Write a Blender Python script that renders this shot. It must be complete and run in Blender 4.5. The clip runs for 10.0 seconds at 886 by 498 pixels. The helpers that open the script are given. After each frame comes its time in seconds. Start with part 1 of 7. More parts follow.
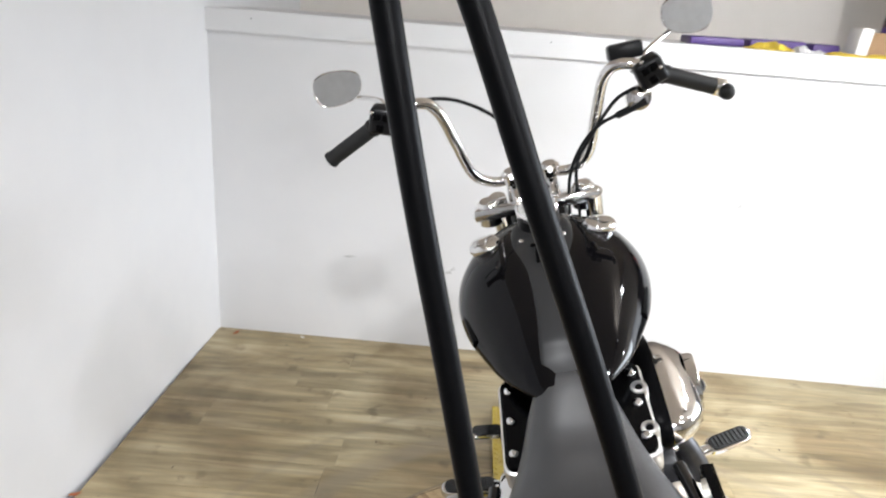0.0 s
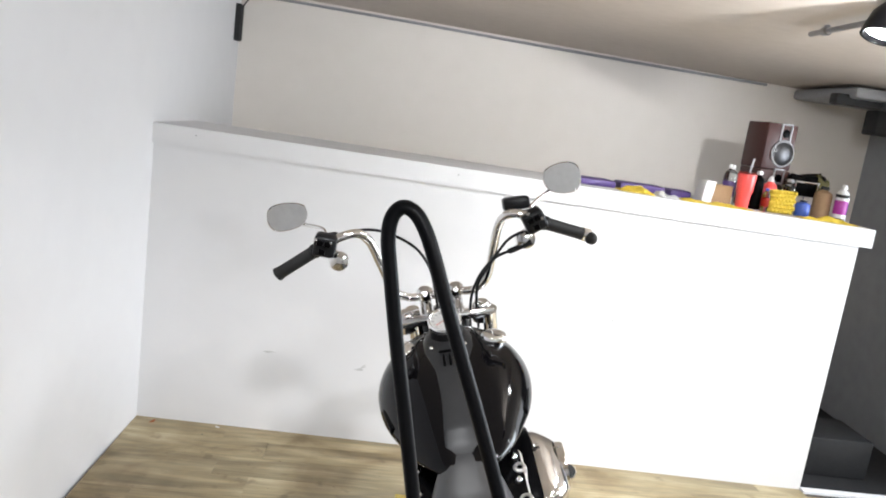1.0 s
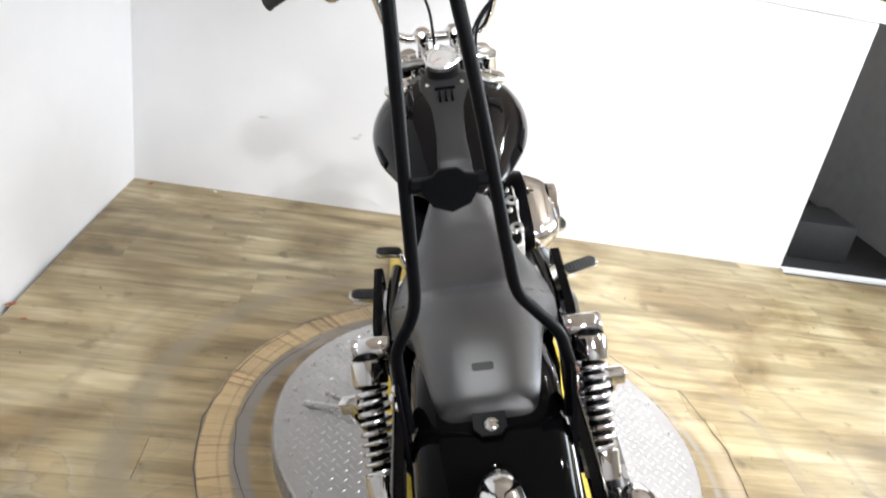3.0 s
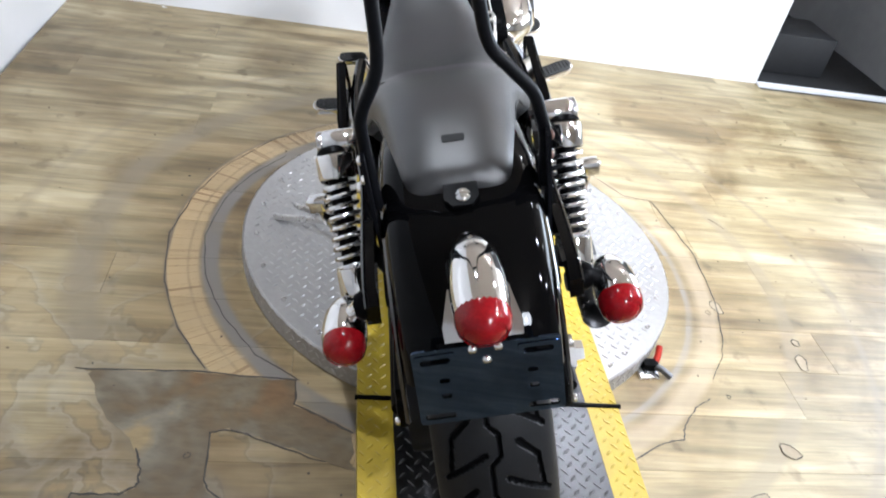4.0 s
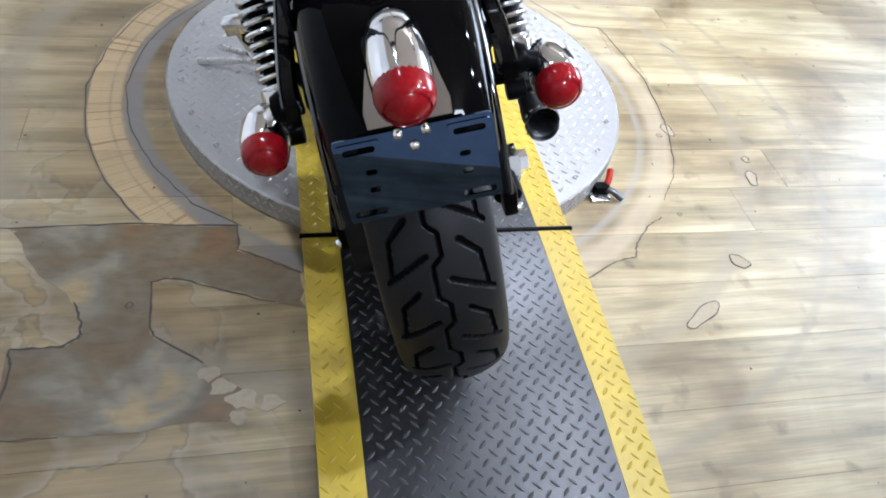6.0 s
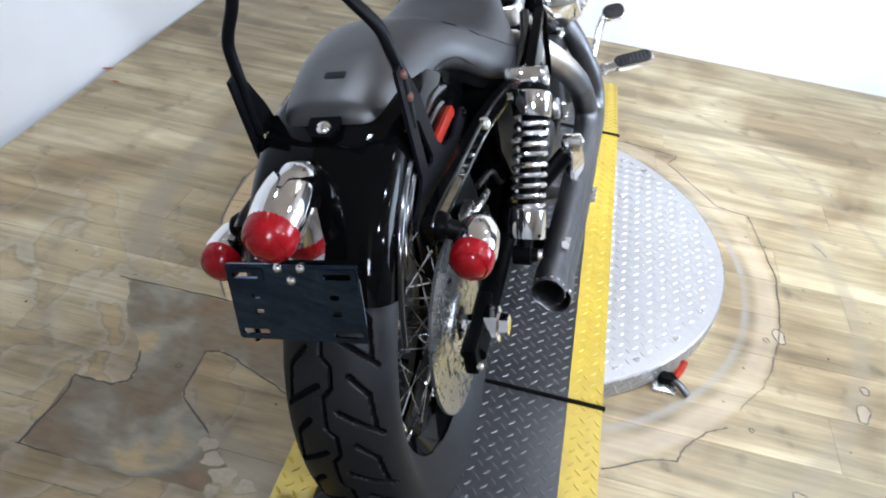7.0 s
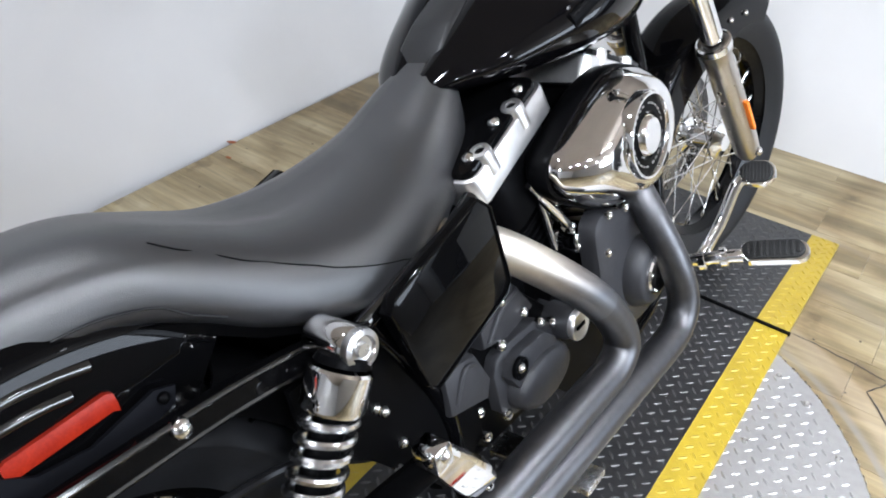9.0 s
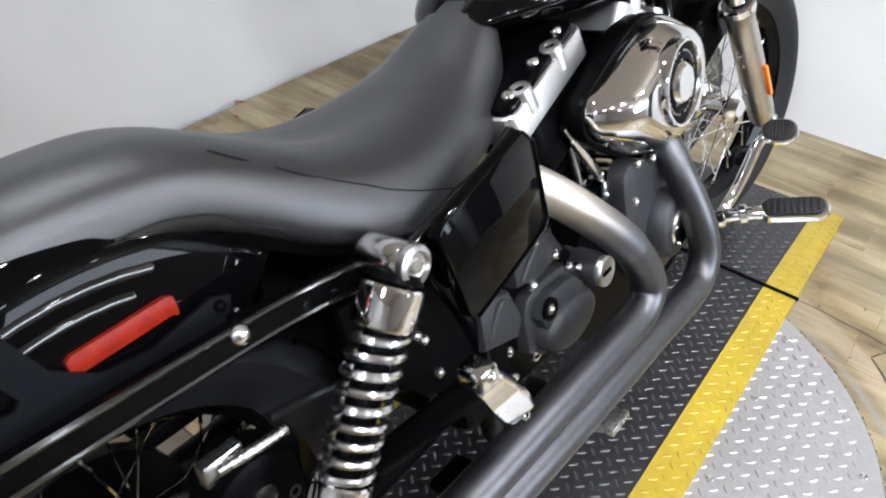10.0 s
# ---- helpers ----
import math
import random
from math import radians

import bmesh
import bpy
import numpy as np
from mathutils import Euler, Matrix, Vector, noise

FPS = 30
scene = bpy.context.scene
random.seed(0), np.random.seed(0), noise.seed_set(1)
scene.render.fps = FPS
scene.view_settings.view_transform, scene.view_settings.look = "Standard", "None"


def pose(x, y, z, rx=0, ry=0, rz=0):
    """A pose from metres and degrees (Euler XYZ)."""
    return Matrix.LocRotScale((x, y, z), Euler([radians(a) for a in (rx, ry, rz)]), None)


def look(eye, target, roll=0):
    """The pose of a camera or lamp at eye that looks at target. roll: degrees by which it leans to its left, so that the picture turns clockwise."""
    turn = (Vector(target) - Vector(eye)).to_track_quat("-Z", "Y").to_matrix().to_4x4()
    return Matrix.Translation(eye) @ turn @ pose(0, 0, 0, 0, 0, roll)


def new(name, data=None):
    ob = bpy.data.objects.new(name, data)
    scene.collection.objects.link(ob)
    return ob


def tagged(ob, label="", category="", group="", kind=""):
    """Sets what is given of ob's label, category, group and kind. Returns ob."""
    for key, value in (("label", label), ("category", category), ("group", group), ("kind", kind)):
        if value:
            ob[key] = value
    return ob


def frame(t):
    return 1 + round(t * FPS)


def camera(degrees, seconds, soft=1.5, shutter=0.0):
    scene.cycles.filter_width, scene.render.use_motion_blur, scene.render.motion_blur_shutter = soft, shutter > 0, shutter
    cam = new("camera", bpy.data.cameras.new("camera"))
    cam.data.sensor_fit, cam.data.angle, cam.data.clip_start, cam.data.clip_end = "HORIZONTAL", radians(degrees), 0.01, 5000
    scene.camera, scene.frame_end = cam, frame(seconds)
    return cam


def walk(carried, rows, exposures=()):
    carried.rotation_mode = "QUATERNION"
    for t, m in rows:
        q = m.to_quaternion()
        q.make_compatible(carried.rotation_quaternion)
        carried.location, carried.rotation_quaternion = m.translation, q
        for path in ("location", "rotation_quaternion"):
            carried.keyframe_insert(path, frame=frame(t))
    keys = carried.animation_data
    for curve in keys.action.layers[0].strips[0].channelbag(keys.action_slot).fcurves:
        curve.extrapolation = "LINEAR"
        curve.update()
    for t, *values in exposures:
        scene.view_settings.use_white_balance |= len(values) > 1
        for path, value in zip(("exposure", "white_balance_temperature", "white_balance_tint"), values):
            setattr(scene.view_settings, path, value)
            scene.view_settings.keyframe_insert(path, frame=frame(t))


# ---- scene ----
cam = camera(63.1, 10.0, 1.9, 0.2)
PATH = [
    (0, (-0.387, -0.608, 1.358), (-0.474, 1.285, 0.719), 3.5),
    (0.2, (-0.42, -0.702, 1.381), (-0.412, 1.223, 0.838), 3.4),
    (0.5, (-0.449, -0.837, 1.433), (-0.345, 1.11, 0.988), 6.3),
    (1, (-0.442, -0.946, 1.489), (-0.281, 1.015, 1.129), 7.9),
    (1.5, (-0.44, -0.96, 1.468), (-0.294, 0.991, 1.053), 9.4),
    (2, (-0.434, -0.964, 1.433), (-0.289, 0.964, 0.92), 9.2),
    (2.5, (-0.426, -0.972, 1.383), (-0.253, 0.915, 0.745), 9.9),
    (3, (-0.408, -0.973, 1.318), (-0.18, 0.823, 0.469), 10.3),
    (3.2, (-0.401, -0.97, 1.294), (-0.133, 0.773, 0.351), 10.8),
    (4.3, (-0.382, -0.976, 1.188), (0.008, 0.52, -0.081), 12.9),
    (4.5, (-0.377, -0.976, 1.167), (0.057, 0.475, -0.139), 14.2),
    (5, (-0.368, -0.986, 1.121), (0.108, 0.355, -0.284), 15.3),
    (5.2, (-0.366, -0.993, 1.104), (0.122, 0.3, -0.341), 15.9),
    (6.3, (-0.294, -1.002, 1.136), (0.095, 0.343, -0.292), 8.7),
    (6.5, (-0.193, -1.01, 1.155), (0.103, 0.438, -0.193), 6.6),
    (6.7, (-0.077, -1.023, 1.178), (0.035, 0.548, -0.055), 8.4),
    (7, (0.038, -1.006, 1.217), (-0.157, 0.531, -0.048), 8.1),
    (7.2, (0.084, -0.949, 1.2), (-0.231, 0.596, -0.031), 7.1),
    (7.5, (0.134, -0.802, 1.202), (-0.116, 0.71, -0.083), 13.3),
    (7.8, (0.194, -0.669, 1.209), (-0.077, 0.839, -0.076), 8.5),
    (8, (0.225, -0.588, 1.201), (-0.194, 0.878, -0.094), 3.8),
    (8.2, (0.257, -0.485, 1.187), (-0.382, 0.945, -0.057), 1.7),
    (8.5, (0.318, -0.353, 1.184), (-0.566, 0.965, -0.033), 2.8),
    (9, (0.366, -0.226, 1.184), (-0.587, 1.038, -0.038), 0.8),
    (9.5, (0.38, -0.218, 1.18), (-0.567, 1.071, -0.021), 0.2),
    (10, (0.342, -0.297, 1.137), (-0.564, 0.97, -0.118), 3.2),
]
EXPOSURES = [(0.0, -0.02, 6120, 10), (1.5, 0.06, 6120, 10), (2.5, 0.14, 6220, 10), (4.5, 0.27, 5480, 10), (5.5, 0.21, 5360, 10), (6.5, 0.13, 5380, 10), (7.5, -0.07, 5350, 10), (8.5, -0.21, 5700, 10), (9.5, -0.19, 5750, 10), (10.0, -0.30, 5850, 10)]
walk(cam, [(t, look(eye, target, roll)) for t, eye, target, roll in PATH], EXPOSURES)

# ---- world and lamps ----
world = bpy.data.worlds.new("world")
scene.world = world
world.use_nodes = True
world.node_tree.nodes["Background"].inputs[0].default_value = (0.9, 0.93, 1.0, 1)
world.node_tree.nodes["Background"].inputs[1].default_value = 0.006

TRACK_X, TRACK_Z = 0.90, 1.915
# last three: unseen fill lamps added for the left floor, half wall, south wall
LAMPS = [(0.87, 1.08), (TRACK_X, 0.70), (TRACK_X, 0.20), (TRACK_X, -0.35), (TRACK_X, -0.90), (2.1, 0.9), (2.1, 0.1), (2.1, -0.7), (-0.58, 0.02), (0.35, -1.9), (1.1, -2.0)]
LAMP_AIMS = [(0.35, 0.9, 0.0), (0.1, 3.42, 1.45), (0.3, 0.9, 0.0), (0.1, 0.2, 0.3), (0.2, -0.4, 0.2), (0.7, 1.6, 0.1), (0.85, 1.45, 0.0), (0.5, -0.2, 0.2), (-0.80, 0.72, 0.0), (-0.6, 2.1, 0.6), (0.3, -3.0, 1.2)]
LAMP_POWER = [6, 11, 6.5, 5.5, 4, 7.5, 3.5, 3, 8, 8, 4]
LAMP_SPREAD = [90, 110, 90, 90, 100, 80, 80, 80, 100, 100, 110]
for (lx, ly), aim, power, wide in zip(LAMPS, LAMP_AIMS, LAMP_POWER, LAMP_SPREAD):
    data = bpy.data.lights.new("lamp_light", "AREA")
    data.shape, data.size, data.energy, data.color, data.spread = "DISK", 0.045 if ly > -1.5 else 0.34, power, (1.0, 0.982, 0.955), radians(wide)
    ob = new("lamp_light", data)
    at = Vector((lx, ly, TRACK_Z - 0.05))
    ob.matrix_world = look(at + (Vector(aim) - at).normalized() * 0.004, aim)
# daylight of the window in the east wall
WIN_Y, WIN_Z = (0.2, 1.97), (0.75, 1.85)
data = bpy.data.lights.new("window_light", "AREA")
data.shape, data.size, data.size_y, data.energy, data.color = "RECTANGLE", WIN_Y[1] - WIN_Y[0] - 0.1, WIN_Z[1] - WIN_Z[0] - 0.1, 88, (0.93, 0.97, 1.0)
ob = new("window_light", data)
ob.matrix_world = look((3.23, sum(WIN_Y) / 2, sum(WIN_Z) / 2), (0.0, sum(WIN_Y) / 2, sum(WIN_Z) / 2 - 0.3))

# ---- materials ----
def material(name, base, rough=0.5, metal=0.0, other=None, scale=6.0, fine=60.0, vary=0.5, bump=0.0, bump_scale=80.0, coat=0.0, spec=0.5, rough_vary=0.1, stretch=(1, 1, 1), each=0.0, coords="Object"):
    m = bpy.data.materials.new(name)
    m.use_nodes = True
    t = m.node_tree
    n, l = t.nodes, t.links
    b = n["Principled BSDF"]
    b.inputs["Metallic"].default_value = metal
    b.inputs["Coat Weight"].default_value = coat
    b.inputs["Coat Roughness"].default_value = 0.04
    b.inputs["Specular IOR Level"].default_value = spec
    tc = n.new("ShaderNodeTexCoord")
    mp = n.new("ShaderNodeMapping")
    mp.inputs["Scale"].default_value = stretch
    if coords == "World":
        g = n.new("ShaderNodeNewGeometry")
        l.new(g.outputs["Position"], mp.inputs[0])
    else:
        l.new(tc.outputs["Object"], mp.inputs[0])
    big = n.new("ShaderNodeTexNoise")
    big.inputs["Scale"].default_value, big.inputs["Detail"].default_value = scale, 4
    small = n.new("ShaderNodeTexNoise")
    small.inputs["Scale"].default_value, small.inputs["Detail"].default_value = fine, 3
    for x in (big, small):
        l.new(mp.outputs[0], x.inputs["Vector"])
    add = n.new("ShaderNodeMath")
    add.operation = "MULTIPLY_ADD"
    l.new(small.outputs["Fac"], add.inputs[0])
    add.inputs[1].default_value = 0.5
    half = n.new("ShaderNodeMath")
    half.operation = "MULTIPLY"
    l.new(big.outputs["Fac"], half.inputs[0])
    half.inputs[1].default_value = 0.5
    l.new(half.outputs[0], add.inputs[2])
    ramp = n.new("ShaderNodeMapRange")
    ramp.inputs[1].default_value, ramp.inputs[2].default_value = 0.5 - 0.5 * vary, 0.5 + 0.5 * vary
    l.new(add.outputs[0], ramp.inputs[0])
    mix = n.new("ShaderNodeMix")
    mix.data_type = "RGBA"
    mix.inputs["A"].default_value = (*base, 1)
    mix.inputs["B"].default_value = (*(other or [c * 0.8 for c in base]), 1)
    l.new(ramp.outputs[0], mix.inputs["Factor"])
    out = mix.outputs["Result"]
    if each:
        info = n.new("ShaderNodeObjectInfo")
        hsv = n.new("ShaderNodeHueSaturation")
        mr = n.new("ShaderNodeMapRange")
        mr.inputs[3].default_value, mr.inputs[4].default_value = 1 - each, 1 + each
        l.new(info.outputs["Random"], mr.inputs[0])
        l.new(mr.outputs[0], hsv.inputs["Value"])
        l.new(out, hsv.inputs["Color"])
        out = hsv.outputs[0]
    l.new(out, b.inputs["Base Color"])
    rr = n.new("ShaderNodeMapRange")
    rr.inputs[3].default_value, rr.inputs[4].default_value = max(0.0, rough - rough_vary), min(1.0, rough + rough_vary)
    l.new(add.outputs[0], rr.inputs[0])
    l.new(rr.outputs[0], b.inputs["Roughness"])
    if bump:
        bn = n.new("ShaderNodeTexNoise")
        bn.inputs["Scale"].default_value, bn.inputs["Detail"].default_value = bump_scale, 3
        l.new(mp.outputs[0], bn.inputs["Vector"])
        bp = n.new("ShaderNodeBump")
        bp.inputs["Strength"].default_value, bp.inputs["Distance"].default_value = bump, 0.002
        l.new(bn.outputs["Fac"], bp.inputs["Height"])
        l.new(bp.outputs[0], b.inputs["Normal"])
    return m


def glass(name, colour, rough=0.03, trans=1.0):
    m = bpy.data.materials.new(name)
    m.use_nodes = True
    b = m.node_tree.nodes["Principled BSDF"]
    b.inputs["Base Color"].default_value = (*colour, 1)
    b.inputs["Roughness"].default_value = rough
    b.inputs["Transmission Weight"].default_value = trans
    return m


def glow(name, colour, strength):
    m = bpy.data.materials.new(name)
    m.use_nodes = True
    b = m.node_tree.nodes["Principled BSDF"]
    b.inputs["Emission Color"].default_value = (*colour, 1)
    b.inputs["Emission Strength"].default_value = strength
    return m


WALL = material("white_wall_paint", (0.74, 0.74, 0.745), 0.55, other=(0.68, 0.68, 0.69), scale=1.2, fine=9, bump=0.08, bump_scale=120, coords="World", vary=0.9)
SCUFF = material("grey_scuff", (0.42, 0.42, 0.42), 0.7, other=(0.66, 0.66, 0.66), scale=40, fine=160, vary=0.4)
CEIL = material("ceiling_paint", (0.59, 0.525, 0.46), 0.8, other=(0.52, 0.46, 0.40), scale=1.5, fine=20, bump=0.1, coords="World")
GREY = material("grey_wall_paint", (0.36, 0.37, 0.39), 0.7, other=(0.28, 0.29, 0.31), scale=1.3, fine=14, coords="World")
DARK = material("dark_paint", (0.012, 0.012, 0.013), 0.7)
BLACK = material("gloss_black_paint", (0.0012, 0.0012, 0.0016), 0.025, other=(0.0018, 0.0018, 0.0018), spec=0.12, rough_vary=0.02)
SATIN = material("satin_black_steel", (0.0013, 0.0013, 0.0015), 0.34, other=(0.0024, 0.0024, 0.0027), spec=0.03, scale=12, fine=180, bump=0.05, bump_scale=300)
GLOSS = material("thick_black_enamel", (0.0015, 0.0015, 0.002), 0.11, other=(0.003, 0.003, 0.003), spec=0.95, rough_vary=0.03)
MATTE = material("black_powder_coat", (0.003, 0.0032, 0.0045), 0.5, other=(0.005, 0.0053, 0.007), spec=0.08, scale=10, fine=260, bump=0.12, bump_scale=500)
GRAPHITE = material("dark_grey_wrinkle_paint", (0.017, 0.017, 0.019), 0.46, other=(0.024, 0.024, 0.0265), spec=0.3, scale=9, fine=220, bump=0.25, bump_scale=420)
CHROME = material("chrome", (0.86, 0.86, 0.86), 0.05, 1.0, other=(0.80, 0.79, 0.78), rough_vary=0.03)
ALLOY = material("brushed_aluminium", (0.62, 0.61, 0.60), 0.28, 1.0, other=(0.5, 0.49, 0.48), scale=9, fine=120, bump=0.05, bump_scale=200)
FORK = material("cast_aluminium_slider", (0.55, 0.52, 0.48), 0.30, 1.0, other=(0.46, 0.43, 0.39), scale=7, fine=90)
POLISH = material("polished_aluminium", (0.78, 0.78, 0.79), 0.20, 1.0, other=(0.70, 0.70, 0.71), scale=9, fine=120, rough_vary=0.05)
ROCKER = material("satin_cast_aluminium", (0.78, 0.775, 0.77), 0.34, 1.0, other=(0.66, 0.65, 0.645), scale=8, fine=120, bump=0.06, bump_scale=220)
PIPE = material("dark_chrome_exhaust", (0.118, 0.12, 0.127), 0.42, 1.0, other=(0.080, 0.078, 0.080), scale=5, fine=70, rough_vary=0.06)
STEELPIPE = material("heat_tinted_steel", (0.62, 0.57, 0.50), 0.30, 1.0, other=(0.50, 0.42, 0.34), scale=9, fine=80)
# near-black colour stands for the shade inside the tread grooves
GROOVE = material("groove_shade_rubber", (0.004, 0.004, 0.0045), 0.8, spec=0.08, bump=0.2, bump_scale=420)
RUBBER = material("tyre_rubber", (0.0065, 0.0067, 0.0076), 0.5, other=(0.0095, 0.0097, 0.0105), spec=0.22, scale=9, fine=160, bump=0.12, bump_scale=420)
GRIP = material("grip_rubber", (0.010, 0.010, 0.010), 0.55, other=(0.016, 0.016, 0.016), spec=0.25, bump=0.2, bump_scale=500)
VINYL = material("black_seat_vinyl", (0.0100, 0.0100, 0.0110), 0.38, other=(0.0138, 0.0138, 0.015), spec=0.95, scale=5, fine=90, bump=0.22, bump_scale=900, rough_vary=0.05)
TANKPAINT = material("deep_gloss_black_paint", (0.0013, 0.0013, 0.0018), 0.04, other=(0.002, 0.0018, 0.002), spec=0.22, rough_vary=0.03)
BARBLACK = material("matte_black_bar_coat", (0.0018, 0.002, 0.003), 0.42, other=(0.003, 0.0032, 0.0042), spec=0.12, scale=10, fine=260, bump=0.1, bump_scale=500)
BEIGE = material("warm_white_wall_paint", (0.79, 0.745, 0.695), 0.6, other=(0.71, 0.665, 0.61), scale=1.1, fine=9, bump=0.08, bump_scale=120, coords="World", vary=0.9)
CONSOLE = material("satin_console_paint", (0.011, 0.011, 0.0115), 0.45, other=(0.015, 0.015, 0.0155), spec=0.26, scale=8, fine=220, bump=0.1, bump_scale=500)
PLASTIC = material("black_plastic", (0.007, 0.007, 0.0075), 0.32, other=(0.009, 0.009, 0.010), spec=0.18, fine=200)
PLATE = material("blackened_mirror_plate", (0.10, 0.15, 0.26), 0.02, 1.0, other=(0.065, 0.10, 0.18), scale=14, fine=60, rough_vary=0.02)
REDLENS = material("red_lens", (0.11, 0.002, 0.004), 0.14, other=(0.30, 0.006, 0.010), scale=32, fine=300, vary=0.6, spec=0.35)
REDREFL = material("red_reflector", (0.29, 0.020, 0.006), 0.35, other=(0.15, 0.006, 0.003), spec=0.12, scale=60, fine=400)
ORANGE = material("amber_reflector", (0.85, 0.22, 0.02), 0.25, other=(0.7, 0.17, 0.02), fine=400)
MIRROR = material("mirror_glass", (0.9, 0.9, 0.9), 0.02, 1.0, rough_vary=0.01)
DIAL = material("dial_face", (0.30, 0.29, 0.27), 0.3, other=(0.22, 0.21, 0.20))
TREADALU = material("aluminium_tread_plate", (0.44, 0.43, 0.42), 0.36, 0.65, other=(0.32, 0.31, 0.30), scale=5, fine=70, bump=0.1, bump_scale=150, coords="World", vary=0.7)
TREADBLK = material("black_tread_plate", (0.038, 0.038, 0.040), 0.32, 0.8, other=(0.075, 0.075, 0.078), scale=7, fine=90, bump=0.15, bump_scale=160, coords="World", vary=0.7)
LUGBLK = material("worn_black_lugs", (0.048, 0.048, 0.050), 0.46, 0.55, other=(0.09, 0.089, 0.087), scale=9, fine=60, coords="World", vary=0.7)
YELLOW = material("yellow_safety_paint", (0.46, 0.335, 0.020), 0.40, other=(0.25, 0.172, 0.012), scale=7, fine=38, bump=0.2, bump_scale=140, coords="World", vary=0.75)
WORN = material("worn_plank_core", (0.24, 0.195, 0.13), 0.8, other=(0.32, 0.27, 0.195), scale=14, fine=70, bump=0.2, coords="World", spec=0.2)
PLASTER = material("pale_filler", (0.29, 0.25, 0.185), 0.8, other=(0.20, 0.165, 0.11), scale=18, fine=80, bump=0.3, coords="World")
CRACK = material("dark_seam", (0.05, 0.045, 0.04), 0.8)
WOODDARK = material("walnut_veneer", (0.035, 0.010, 0.009), 0.4, other=(0.06, 0.017, 0.013), scale=3, fine=40, stretch=(6, 6, 1))
CARD = material("cardboard", (0.30, 0.19, 0.10), 0.8, other=(0.24, 0.15, 0.08))
WHITEP = material("white_plastic", (0.75, 0.75, 0.75), 0.4)
CORAL = material("coral_enamel", (0.85, 0.09, 0.08), 0.3)
YCLOTH = material("yellow_cloth", (0.70, 0.52, 0.05), 0.9, other=(0.55, 0.40, 0.04), scale=30, fine=200, bump=0.4, bump_scale=200)
OLIVE = material("olive_cloth", (0.075, 0.062, 0.010), 0.9, other=(0.035, 0.030, 0.006), scale=26, fine=160, bump=0.4, bump_scale=200)
PURPLE = material("purple_plastic", (0.075, 0.035, 0.19), 0.45, other=(0.05, 0.025, 0.13))
MAGENTA = material("magenta_label", (0.35, 0.03, 0.30), 0.4)
BLUE = material("blue_plastic", (0.03, 0.08, 0.4), 0.4)
GREYP = material("grey_plastic", (0.3, 0.3, 0.31), 0.5)
CLEAR = glass("clear_plastic", (0.9, 0.93, 0.95), 0.05)
LENSGLOW = glow("lamp_lens", (1.0, 0.98, 0.95), 50)
RUST = material("rusty_bolt", (0.10, 0.035, 0.02), 0.6, 0.1, other=(0.06, 0.025, 0.016), fine=300)


